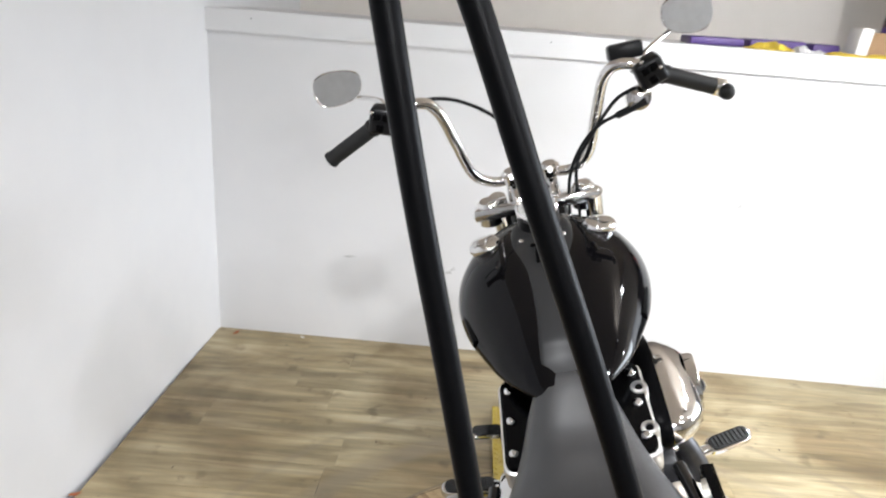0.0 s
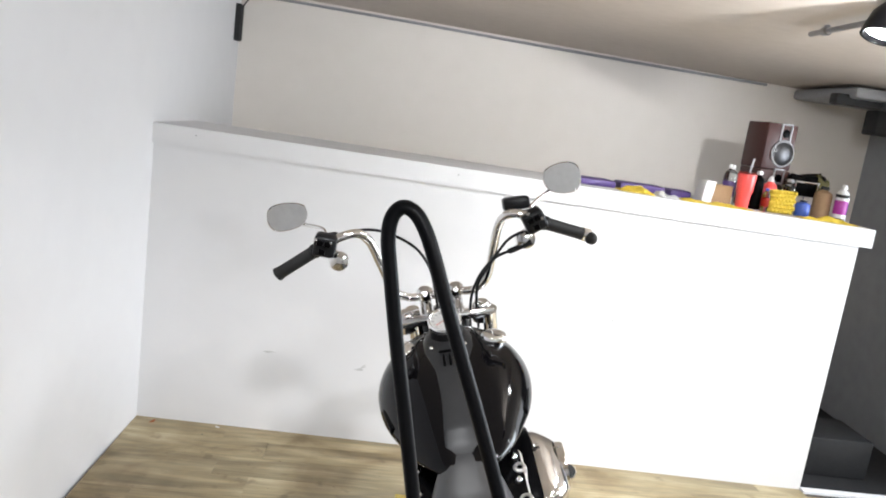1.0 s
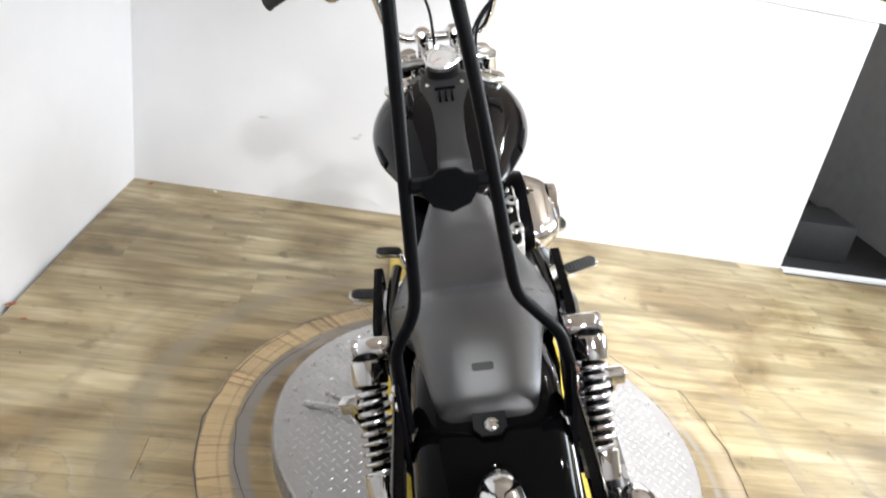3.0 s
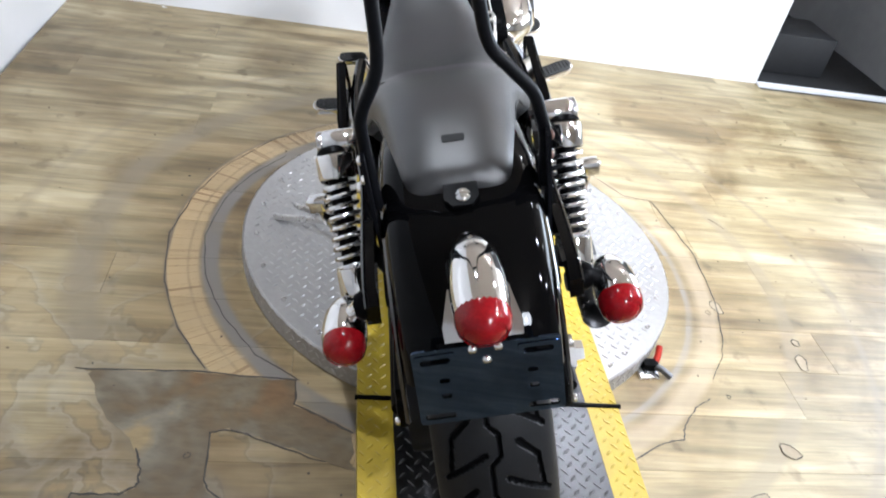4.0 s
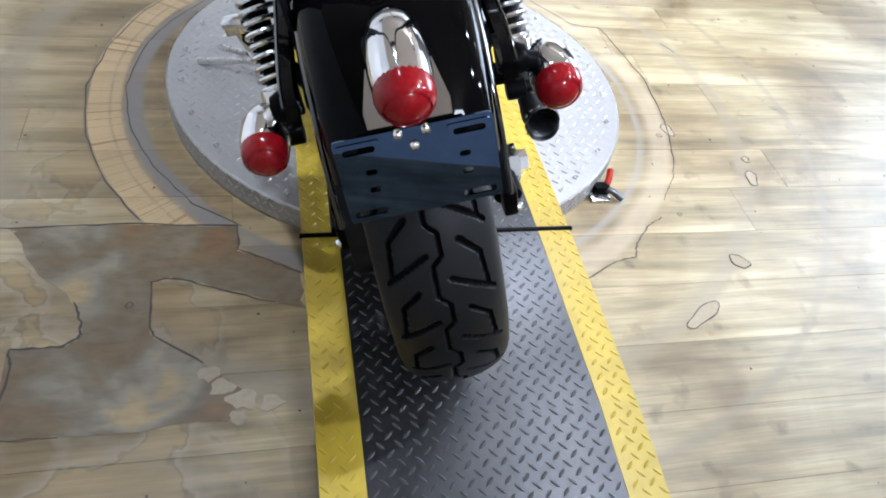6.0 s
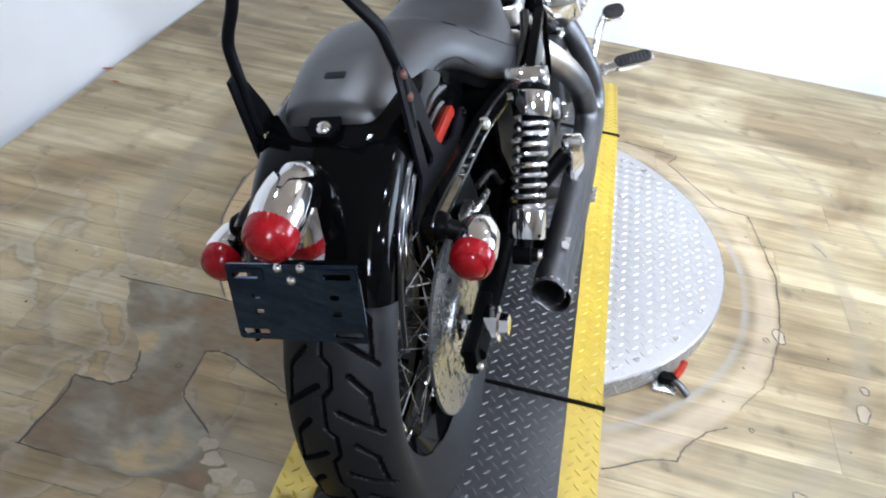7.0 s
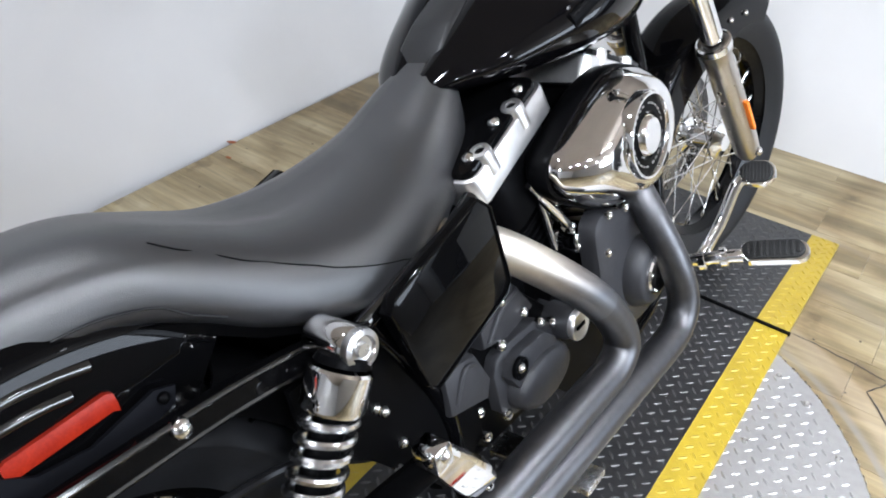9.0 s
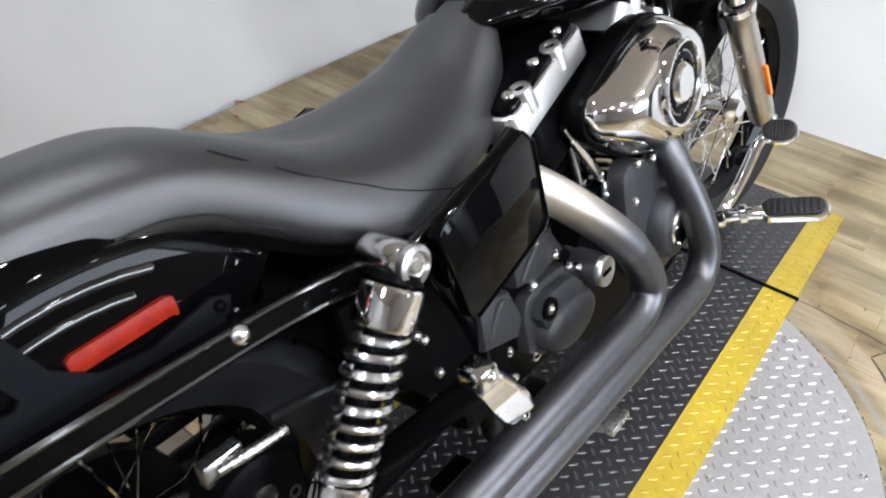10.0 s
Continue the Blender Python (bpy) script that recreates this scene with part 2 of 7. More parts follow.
def wood_floor():
    m = bpy.data.materials.new("weathered_oak_vinyl_plank")
    m.use_nodes = True
    t = m.node_tree
    n, l = t.nodes, t.links
    b = n["Principled BSDF"]
    geo = n.new("ShaderNodeNewGeometry")
    info = n.new("ShaderNodeObjectInfo")
    shift = n.new("ShaderNodeVectorMath")
    shift.operation = "MULTIPLY_ADD"
    comb = n.new("ShaderNodeCombineXYZ")
    for i in range(3):
        l.new(info.outputs["Random"], comb.inputs[i])
    l.new(comb.outputs[0], shift.inputs[0])
    shift.inputs[1].default_value = (17, 31, 5)
    l.new(geo.outputs["Position"], shift.inputs[2])

    def grain(sx, sy, scale, detail, dist):
        mp = n.new("ShaderNodeMapping")
        mp.inputs["Scale"].default_value = (sx, sy, 1)
        l.new(shift.outputs[0], mp.inputs[0])
        x = n.new("ShaderNodeTexNoise")
        x.inputs["Scale"].default_value, x.inputs["Detail"].default_value, x.inputs["Distortion"].default_value = scale, detail, dist
        l.new(mp.outputs[0], x.inputs["Vector"])
        return x.outputs["Fac"]

    broad, streak, fine = grain(1.2, 9, 1.6, 3, 0.8), grain(1.5, 26, 2.2, 5, 1.2), grain(3, 90, 3, 4, 0.3)

    def ramp(fac, stops):
        r = n.new("ShaderNodeValToRGB")
        e = r.color_ramp.elements
        while len(e) < len(stops):
            e.new(0.5)
        for q, (p, c) in zip(e, stops):
            q.position, q.color = p, (*c, 1)
        l.new(fac, r.inputs[0])
        return r.outputs["Color"]

    def mixed(kind, fac, a, c):
        x = n.new("ShaderNodeMix")
        x.data_type, x.blend_type = "RGBA", kind
        if isinstance(fac, float):
            x.inputs["Factor"].default_value = fac
        else:
            l.new(fac, x.inputs["Factor"])
        l.new(a, x.inputs["A"])
        l.new(c, x.inputs["B"])
        return x.outputs["Result"]

    base = ramp(broad, [(0.30, (0.200, 0.167, 0.098)), (0.5, (0.312, 0.266, 0.166)), (0.70, (0.425, 0.372, 0.255))])
    tone = ramp(streak, [(0.30, (0.70, 0.68, 0.65)), (0.52, (0.92, 0.90, 0.88)), (0.72, (1.10, 1.07, 1.0))])
    col = mixed("MULTIPLY", 0.85, base, tone)
    tiny = ramp(fine, [(0.35, (0.78, 0.76, 0.74)), (0.6, (1.05, 1.05, 1.05))])
    col = mixed("MULTIPLY", 0.45, col, tiny)
    # broad brown stains and pale wear
    dirt = n.new("ShaderNodeTexNoise")
    dirt.inputs["Scale"].default_value, dirt.inputs["Detail"].default_value, dirt.inputs["Distortion"].default_value = 2.3, 6, 0.6
    l.new(geo.outputs["Position"], dirt.inputs["Vector"])
    col = mixed("MULTIPLY", 0.9, col, ramp(dirt.outputs["Fac"], [(0.37, (0.56, 0.47, 0.34)), (0.47, (0.88, 0.82, 0.71)), (0.61, (1.12, 1.10, 1.05))]))
    spots = n.new("ShaderNodeTexNoise")
    spots.inputs["Scale"].default_value, spots.inputs["Detail"].default_value = 11, 5
    l.new(geo.outputs["Position"], spots.inputs["Vector"])
    col = mixed("MULTIPLY", 0.6, col, ramp(spots.outputs["Fac"], [(0.29, (0.40, 0.35, 0.29)), (0.39, (1, 1, 1)), (0.62, (1, 1, 1)), (0.72, (1.16, 1.15, 1.12))]))
    # rings worn by the turning platform, and the soft darker bands about it
    sep = n.new("ShaderNodeVectorMath")
    sep.operation = "SUBTRACT"
    l.new(geo.outputs["Position"], sep.inputs[0])
    sep.inputs[1].default_value = (0.004, 0.588, 0)
    ln = n.new("ShaderNodeVectorMath")
    ln.operation = "LENGTH"
    l.new(sep.outputs[0], ln.inputs[0])
    wob = n.new("ShaderNodeTexNoise")
    wob.inputs["Scale"].default_value = 3.0
    l.new(geo.outputs["Position"], wob.inputs["Vector"])
    rad = n.new("ShaderNodeMath")
    rad.operation = "MULTIPLY_ADD"
    l.new(wob.outputs["Fac"], rad.inputs[0])
    rad.inputs[1].default_value = 0.016
    l.new(ln.outputs["Value"], rad.inputs[2])

    axis = n.new("ShaderNodeSeparateXYZ")
    l.new(geo.outputs["Position"], axis.inputs[0])

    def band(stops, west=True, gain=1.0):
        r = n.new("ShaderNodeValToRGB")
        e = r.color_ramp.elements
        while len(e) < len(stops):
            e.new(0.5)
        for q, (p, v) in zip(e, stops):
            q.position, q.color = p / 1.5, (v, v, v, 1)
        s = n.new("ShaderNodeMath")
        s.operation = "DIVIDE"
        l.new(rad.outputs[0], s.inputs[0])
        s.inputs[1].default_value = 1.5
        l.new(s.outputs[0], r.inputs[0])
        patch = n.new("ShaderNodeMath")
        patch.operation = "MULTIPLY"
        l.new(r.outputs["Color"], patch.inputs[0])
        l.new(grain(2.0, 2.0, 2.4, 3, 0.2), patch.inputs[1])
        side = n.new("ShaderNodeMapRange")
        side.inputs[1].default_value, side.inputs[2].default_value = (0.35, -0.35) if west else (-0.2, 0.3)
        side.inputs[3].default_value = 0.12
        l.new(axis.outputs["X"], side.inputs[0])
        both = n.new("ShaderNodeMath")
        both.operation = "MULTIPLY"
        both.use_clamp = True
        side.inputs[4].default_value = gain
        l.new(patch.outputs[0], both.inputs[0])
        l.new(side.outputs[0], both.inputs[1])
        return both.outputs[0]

    def solid(c):
        x = n.new("ShaderNodeRGB")
        x.outputs[0].default_value = (*c, 1)
        return x.outputs[0]

    # islands of torn wear layer: pale edge, dark outline, golden core
    flake = n.new("ShaderNodeTexNoise")
    flake.inputs["Scale"].default_value, flake.inputs["Detail"].default_value, flake.inputs["Distortion"].default_value = 4.6, 4, 0.5
    l.new(geo.outputs["Position"], flake.inputs["Vector"])
    torn = ramp(flake.outputs["Fac"], [(0.47, (0.33, 0.30, 0.265)), (0.525, (0.38, 0.355, 0.32)), (0.535, (0.10, 0.08, 0.055)), (0.545, (0.10, 0.08, 0.055)), (0.555, (0.30, 0.205, 0.09)), (0.72, (0.36, 0.26, 0.125))])
    amount = ramp(flake.outputs["Fac"], [(0.46, (0, 0, 0)), (0.52, (0.22, 0.22, 0.22)), (0.56, (0.26, 0.26, 0.26))])
    west_side = n.new("ShaderNodeMapRange")
    west_side.inputs[1].default_value, west_side.inputs[2].default_value = -0.25, -0.5
    l.new(axis.outputs["X"], west_side.inputs[0])
    south_side = n.new("ShaderNodeMapRange")
    south_side.inputs[1].default_value, south_side.inputs[2].default_value = 0.75, 0.25
    l.new(axis.outputs["Y"], south_side.inputs[0])
    where = n.new("ShaderNodeMath")
    where.operation = "MULTIPLY"
    l.new(west_side.outputs[0], where.inputs[0])
    l.new(south_side.outputs[0], where.inputs[1])
    share = n.new("ShaderNodeMath")
    share.operation = "MULTIPLY"
    l.new(where.outputs[0], share.inputs[0])
    l.new(amount, share.inputs[1])
    col = mixed("MIX", share.outputs[0], col, torn)
    # floor colour multiplied darker in a soft band around the turntable, west then east
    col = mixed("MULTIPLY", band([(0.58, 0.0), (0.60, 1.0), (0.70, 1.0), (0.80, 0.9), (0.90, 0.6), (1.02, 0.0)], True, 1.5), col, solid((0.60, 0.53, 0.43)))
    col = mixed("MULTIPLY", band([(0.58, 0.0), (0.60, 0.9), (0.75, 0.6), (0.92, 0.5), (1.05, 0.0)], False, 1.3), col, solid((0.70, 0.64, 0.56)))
    col = mixed("MIX", band([(0.694, 0.0), (0.698, 1.0), (0.718, 1.0), (0.720, 0.35), (0.723, 1.0), (0.744, 1.0), (0.746, 0.35), (0.749, 1.0), (0.768, 1.0), (0.774, 0.0)], True, 1.6), col, solid((0.35, 0.25, 0.13)))
    polar = n.new("ShaderNodeSeparateXYZ")
    l.new(sep.outputs[0], polar.inputs[0])
    turn = n.new("ShaderNodeMath")
    turn.operation = "ARCTAN2"
    l.new(polar.outputs["Y"], turn.inputs[0])
    l.new(polar.outputs["X"], turn.inputs[1])
    ray = n.new("ShaderNodeTexNoise")
    ray.noise_dimensions = "1D"
    ray.inputs["Scale"].default_value, ray.inputs["Detail"].default_value = 26, 1
    l.new(turn.outputs[0], ray.inputs["W"])
    col = mixed("MULTIPLY", band([(0.694, 0.0), (0.697, 1.0), (0.771, 1.0), (0.774, 0.0)], True, 1.6), col, ramp(ray.outputs["Fac"], [(0.485, (1, 1, 1)), (0.497, (0.45, 0.36, 0.25)), (0.503, (0.45, 0.36, 0.25)), (0.515, (1, 1, 1))]))
    col = mixed("MIX", band([(0.642, 0.0), (0.652, 1.1), (0.684, 1.1), (0.694, 0.0)], True, 1.7), col, solid((0.145, 0.13, 0.115)))
    col = mixed("MIX", band([(0.768, 0.0), (0.771, 1.0), (0.775, 1.0), (0.779, 0.0)], True, 1.4), col, solid((0.11, 0.09, 0.07)))
    col = mixed("MIX", band([(0.905, 0.0), (0.935, 0.9), (0.975, 0.9), (1.01, 0.0)], True, 1.3), col, solid((0.20, 0.165, 0.112)))
    col = mixed("MIX", band([(1.13, 0.0), (1.145, 0.6), (1.155, 0.6), (1.17, 0.0)]), col, solid((0.18, 0.145, 0.098)))
    col = mixed("MIX", band([(0.650, 0.0), (0.657, 0.9), (0.664, 0.9), (0.675, 0.0)], False, 1.2), col, solid((0.20, 0.19, 0.18)))
    col = mixed("MIX", band([(0.680, 0.0), (0.70, 0.7), (0.735, 0.7), (0.75, 0.0)], False, 1.0), col, solid((0.40, 0.33, 0.24)))
    col = mixed("MIX", band([(0.910, 0.0), (0.925, 1.0), (0.955, 1.0), (0.968, 0.0)], False, 0.85), col, solid((0.20, 0.165, 0.112)))
    col = mixed("MIX", band([(1.128, 0.0), (1.140, 0.8), (1.150, 0.8), (1.160, 0.0)], False, 1.1), col, solid((0.19, 0.155, 0.105)))
    hsv = n.new("ShaderNodeHueSaturation")
    mr = n.new("ShaderNodeMapRange")
    mr.inputs[3].default_value, mr.inputs[4].default_value = 0.93, 1.07
    l.new(info.outputs["Random"], mr.inputs[0])
    l.new(mr.outputs[0], hsv.inputs["Value"])
    l.new(col, hsv.inputs["Color"])
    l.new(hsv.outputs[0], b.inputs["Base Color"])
    rr = n.new("ShaderNodeMapRange")
    rr.inputs[3].default_value, rr.inputs[4].default_value = 0.36, 0.54
    l.new(streak, rr.inputs[0])
    l.new(rr.outputs[0], b.inputs["Roughness"])
    bp = n.new("ShaderNodeBump")
    bp.inputs["Strength"].default_value, bp.inputs["Distance"].default_value = 0.12, 0.002
    l.new(fine, bp.inputs["Height"])
    l.new(bp.outputs[0], b.inputs["Normal"])
    return m


def subfloor():
    """Bare board with glue: tan, rust and bluish grey clouds, scraped along one way."""
    m = bpy.data.materials.new("bare_subfloor")
    m.use_nodes = True
    n, l = m.node_tree.nodes, m.node_tree.links
    b = n["Principled BSDF"]
    geo = n.new("ShaderNodeNewGeometry")

    def cloud(scale, detail, stretch, distortion):
        mp = n.new("ShaderNodeMapping")
        mp.inputs["Scale"].default_value = stretch
        mp.inputs["Rotation"].default_value = (0, 0, radians(35))
        l.new(geo.outputs["Position"], mp.inputs[0])
        x = n.new("ShaderNodeTexNoise")
        x.inputs["Scale"].default_value, x.inputs["Detail"].default_value, x.inputs["Distortion"].default_value = scale, detail, distortion
        l.new(mp.outputs[0], x.inputs["Vector"])
        return x.outputs["Fac"]

    def ramp(fac, stops):
        r = n.new("ShaderNodeValToRGB")
        e = r.color_ramp.elements
        while len(e) < len(stops):
            e.new(0.5)
        for q, (p, c) in zip(e, stops):
            q.position, q.color = p, (*c, 1)
        l.new(fac, r.inputs[0])
        return r.outputs["Color"]

    base = ramp(cloud(4.5, 3, (1, 1.15, 1), 0.8), [(0.34, (0.130, 0.076, 0.032)), (0.44, (0.112, 0.082, 0.044)), (0.52, (0.125, 0.103, 0.068)), (0.60, (0.172, 0.150, 0.112)), (0.68, (0.25, 0.19, 0.095))])
    tone = ramp(cloud(26, 5, (1, 2.5, 1), 0.4), [(0.34, (0.62, 0.58, 0.52)), (0.5, (0.95, 0.93, 0.9)), (0.66, (1.18, 1.16, 1.1))])
    mix = n.new("ShaderNodeMix")
    mix.data_type, mix.blend_type = "RGBA", "MULTIPLY"
    mix.inputs["Factor"].default_value = 0.45
    l.new(base, mix.inputs["A"])
    l.new(tone, mix.inputs["B"])
    l.new(mix.outputs["Result"], b.inputs["Base Color"])
    b.inputs["Roughness"].default_value = 0.42
    bp = n.new("ShaderNodeBump")
    bp.inputs["Strength"].default_value, bp.inputs["Distance"].default_value = 0.3, 0.002
    l.new(cloud(60, 4, (1, 1, 1), 0.2), bp.inputs["Height"])
    l.new(bp.outputs[0], b.inputs["Normal"])
    return m



def heat_tinted():
    """Steel that browns and then darkens with its distance from the cylinder head."""
    m = bpy.data.materials.new("heat_tinted_pipe")
    m.use_nodes = True
    n, l = m.node_tree.nodes, m.node_tree.links
    b = n["Principled BSDF"]
    co, sep = n.new("ShaderNodeTexCoord"), n.new("ShaderNodeSeparateXYZ")
    l.new(co.outputs["Object"], sep.inputs[0])
    stain = n.new("ShaderNodeTexNoise")
    stain.inputs["Scale"].default_value, stain.inputs["Detail"].default_value = 30, 4
    l.new(co.outputs["Object"], stain.inputs["Vector"])
    add = n.new("ShaderNodeMath")
    add.operation = "MULTIPLY_ADD"
    add.inputs[1].default_value = 0.03
    l.new(stain.outputs["Fac"], add.inputs[0])
    l.new(sep.outputs["Z"], add.inputs[2])
    far = n.new("ShaderNodeMapRange")
    far.inputs[1].default_value, far.inputs[2].default_value = 0.595, 0.450
    l.new(add.outputs[0], far.inputs[0])
    ramp = n.new("ShaderNodeValToRGB")
    e = ramp.color_ramp.elements
    while len(e) < 4:
        e.new(0.5)
    for q, (at, c) in zip(e, ((0.0, (0.74, 0.70, 0.63)), (0.40, (0.60, 0.55, 0.47)), (0.68, (0.30, 0.27, 0.245)), (1.0, (0.135, 0.138, 0.147)))):
        q.position, q.color = at, (*c, 1)
    l.new(far.outputs[0], ramp.inputs[0])
    l.new(ramp.outputs["Color"], b.inputs["Base Color"])
    b.inputs["Metallic"].default_value, b.inputs["Roughness"].default_value = 1.0, 0.46
    return m


HEATED = heat_tinted()
PLANK = wood_floor()
BARE = subfloor()

# ---- mesh tools ----
SHAPE = [None]          # while a section is built: where its points come to lie


def part(name, bm, mat, parent, label="", angle=38):
    me = bpy.data.meshes.new(name)
    if SHAPE[0]:
        for v in bm.verts:
            v.co = SHAPE[0](v.co)
    bmesh.ops.recalc_face_normals(bm, faces=bm.faces)
    bm.to_mesh(me)
    bm.free()
    me.materials.append(mat)
    me.polygons.foreach_set("use_smooth", [True] * len(me.polygons))
    me.set_sharp_from_angle(angle=radians(angle))
    ob = new(name, me)
    if parent is not None:
        ob.parent = parent
    if label:
        tagged(ob, label)
    return ob


def thing(name, label, category, group="", kind="", m=None):
    ob = new(name)
    ob.empty_display_size = 0.05
    if m is not None:
        ob.matrix_world = m
    return tagged(ob, label, category, group, kind)


def solo(name, bm, mat, label, category, group="", kind="", angle=38):
    return tagged(part(name, bm, mat, None, "", angle), label, category, group, kind)


def B():
    return bmesh.new()


def box(bm, lo, hi, bevel=0.0, m=None, seg=2):
    lo, hi = Vector(lo), Vector(hi)
    r = bmesh.ops.create_cube(bm, size=1, matrix=Matrix.Translation((lo + hi) / 2) @ Matrix.Diagonal((*(hi - lo), 1)))
    vs = r["verts"]
    if bevel:
        es = list({e for v in vs for e in v.link_edges})
        r = bmesh.ops.bevel(bm, geom=es, offset=bevel, segments=seg, affect="EDGES", profile=0.5)
        vs = list({v for f in r["faces"] for v in f.verts} | {v for v in vs if v.is_valid})
    if m is not None:
        bmesh.ops.transform(bm, matrix=m, verts=vs)
    return bm


def axes(d):
    d = Vector(d).normalized()
    a = d.cross(Vector((0, 0, 1)) if abs(d.z) < 0.9 else Vector((0, 1, 0))).normalized()
    return d, a, d.cross(a)


def lathe(bm, origin, axis, profile, seg=24, sx=1.0, sy=1.0):
    """Turns a profile of (radius, distance along the axis)."""
    o = Vector(origin)
    d, a, c = axes(axis)
    rings = []
    for r, h in profile:
        if r < 1e-6:
            rings.append([bm.verts.new(o + d * h)])
        else:
            rings.append([bm.verts.new(o + d * h + a * (r * sx * math.cos(2 * math.pi * i / seg)) + c * (r * sy * math.sin(2 * math.pi * i / seg))) for i in range(seg)])
    join_rings(bm, rings, True)
    return bm


def join_rings(bm, rings, closed):
    for p, q in zip(rings, rings[1:]):
        n = max(len(p), len(q))
        for i in range(n if closed else n - 1):
            j = (i + 1) % n
            if len(p) == 1 and len(q) == 1:
                continue
            if len(p) == 1:
                bm.faces.new((p[0], q[j], q[i]))
            elif len(q) == 1:
                bm.faces.new((p[i], p[j], q[0]))
            else:
                bm.faces.new((p[i], p[j], q[j], q[i]))


def loft(bm, sections, closed=True, cap=True):
    rings = [[bm.verts.new(Vector(p)) for p in s] for s in sections]
    join_rings(bm, rings, closed)
    if cap:
        bm.faces.new(rings[0])
        bm.faces.new(list(reversed(rings[-1])))
    return bm


def spline(points, n=8, closed=False):
    p = [Vector(x) for x in points]
    out = []
    k = len(p)
    for i in range(k if closed else k - 1):
        a, b, c, d = (p[(i - 1) % k] if closed or i else p[0]), p[i], p[(i + 1) % k], (p[(i + 2) % k] if closed or i + 2 < k else p[-1])
        for j in range(n):
            t = j / n
            out.append(0.5 * ((2 * b) + (c - a) * t + (2 * a - 5 * b + 4 * c - d) * t * t + (3 * b - a - 3 * c + d) * t ** 3))
    if not closed:
        out.append(p[-1])
    return out


def tube(bm, points, r, seg=12, n=8, cap=True, smooth=True, flat=1.0, radii=None):
    pts = spline(points, n) if smooth else [Vector(p) for p in points]
    k = len(pts)
    t0 = (pts[1] - pts[0]).normalized()
    _, a, _ = axes(t0)
    rings = []
    for i, p in enumerate(pts):
        t = (pts[min(i + 1, k - 1)] - pts[max(i - 1, 0)]).normalized()
        a = (a - t * a.dot(t)).normalized()
        c = t.cross(a)
        rr = r if radii is None else radii[0] + (radii[1] - radii[0]) * i / (k - 1)
        rings.append([bm.verts.new(p + a * (rr * math.cos(2 * math.pi * j / seg)) + c * (rr * flat * math.sin(2 * math.pi * j / seg))) for j in range(seg)])
    join_rings(bm, rings, True)
    if cap:
        bm.faces.new(rings[0])
        bm.faces.new(list(reversed(rings[-1])))
    return bm


def prism(bm, pts, origin, ax, ay, depth, bevel=0.0):
    """A flat outline, pushed back along the normal of its two axes."""
    o, ax, ay = Vector(origin), Vector(ax).normalized(), Vector(ay).normalized()
    nrm = ax.cross(ay)
    vs = [bm.verts.new(o + ax * x + ay * y) for x, y in pts]
    f = bm.faces.new(vs)
    r = bmesh.ops.extrude_face_region(bm, geom=[f])
    top = [v for v in r["geom"] if isinstance(v, bmesh.types.BMVert)]
    bmesh.ops.translate(bm, verts=top, vec=nrm * depth)
    if bevel:
        es = [e for v in top for e in v.link_edges if e.other_vert(v) in top]
        bmesh.ops.bevel(bm, geom=list(set(es)), offset=bevel, segments=2, affect="EDGES", profile=0.5)
    return bm


def holed(bm, outer, holes, origin, ax, ay, depth):
    """A plate with openings through it."""
    o, ax, ay = Vector(origin), Vector(ax).normalized(), Vector(ay).normalized()
    nrm = ax.cross(ay)
    edges = []
    for loop in [outer] + holes:
        vs = [bm.verts.new(o + ax * x + ay * y) for x, y in loop]
        edges += [bm.edges.new((vs[i], vs[(i + 1) % len(vs)])) for i in range(len(vs))]
    bmesh.ops.triangle_fill(bm, edges=edges, use_beauty=True, use_dissolve=False, normal=nrm)
    r = bmesh.ops.extrude_face_region(bm, geom=list(bm.faces))
    bmesh.ops.translate(bm, verts=[v for v in r["geom"] if isinstance(v, bmesh.types.BMVert)], vec=nrm * depth)
    return bm


def rounded(w, h, r, n=4, cx=0.0, cy=0.0):
    out = []
    for sx, sy, a0 in ((1, 1, 0), (-1, 1, 90), (-1, -1, 180), (1, -1, 270)):
        for i in range(n + 1):
            a = radians(a0 + 90 * i / n)
            out.append((cx + sx * (w / 2 - r) + r * math.cos(a), cy + sy * (h / 2 - r) + r * math.sin(a)))
    return out


BOLT_MESH = {}


def bolt(parent, at, d, r=0.006, mat=None, dome=True, name="bolt"):
    mat = mat or CHROME
    key = (round(r, 4), mat.name, dome)
    if key not in BOLT_MESH:
        bm = B()
        prof = [(r, -r * 0.4), (r, r * 0.25), (r * 0.85, r * 0.6), (r * 0.5, r * 0.85), (0, r * 0.95)] if dome else [(r, -r * 0.4), (r, r * 0.55), (r * 0.9, r * 0.65), (r * 0.55, r * 0.65), (r * 0.5, r * 0.3), (0, r * 0.3)]
        lathe(bm, (0, 0, 0), (0, 0, 1), prof, 12)
        held, SHAPE[0] = SHAPE[0], None
        ob = part(name, bm, mat, parent)
        SHAPE[0] = held
        BOLT_MESH[key] = ob.data
    else:
        ob = new(name, BOLT_MESH[key])
        ob.parent = parent
    at = SHAPE[0](Vector(at)) if SHAPE[0] else at
    ob.matrix_local = Matrix.Translation(at) @ Vector(d).to_track_quat("Z", "Y").to_matrix().to_4x4()
    return ob

# ---- the room ----
WX, WY = -1.447, 2.10          # face of the long wall, face of the half wall
CEIL_Z, FAR_Y, EAST_X, BACK_Y = 1.99, 3.42, 3.2, -3.0
END_X = 1.632                   # end of the half wall


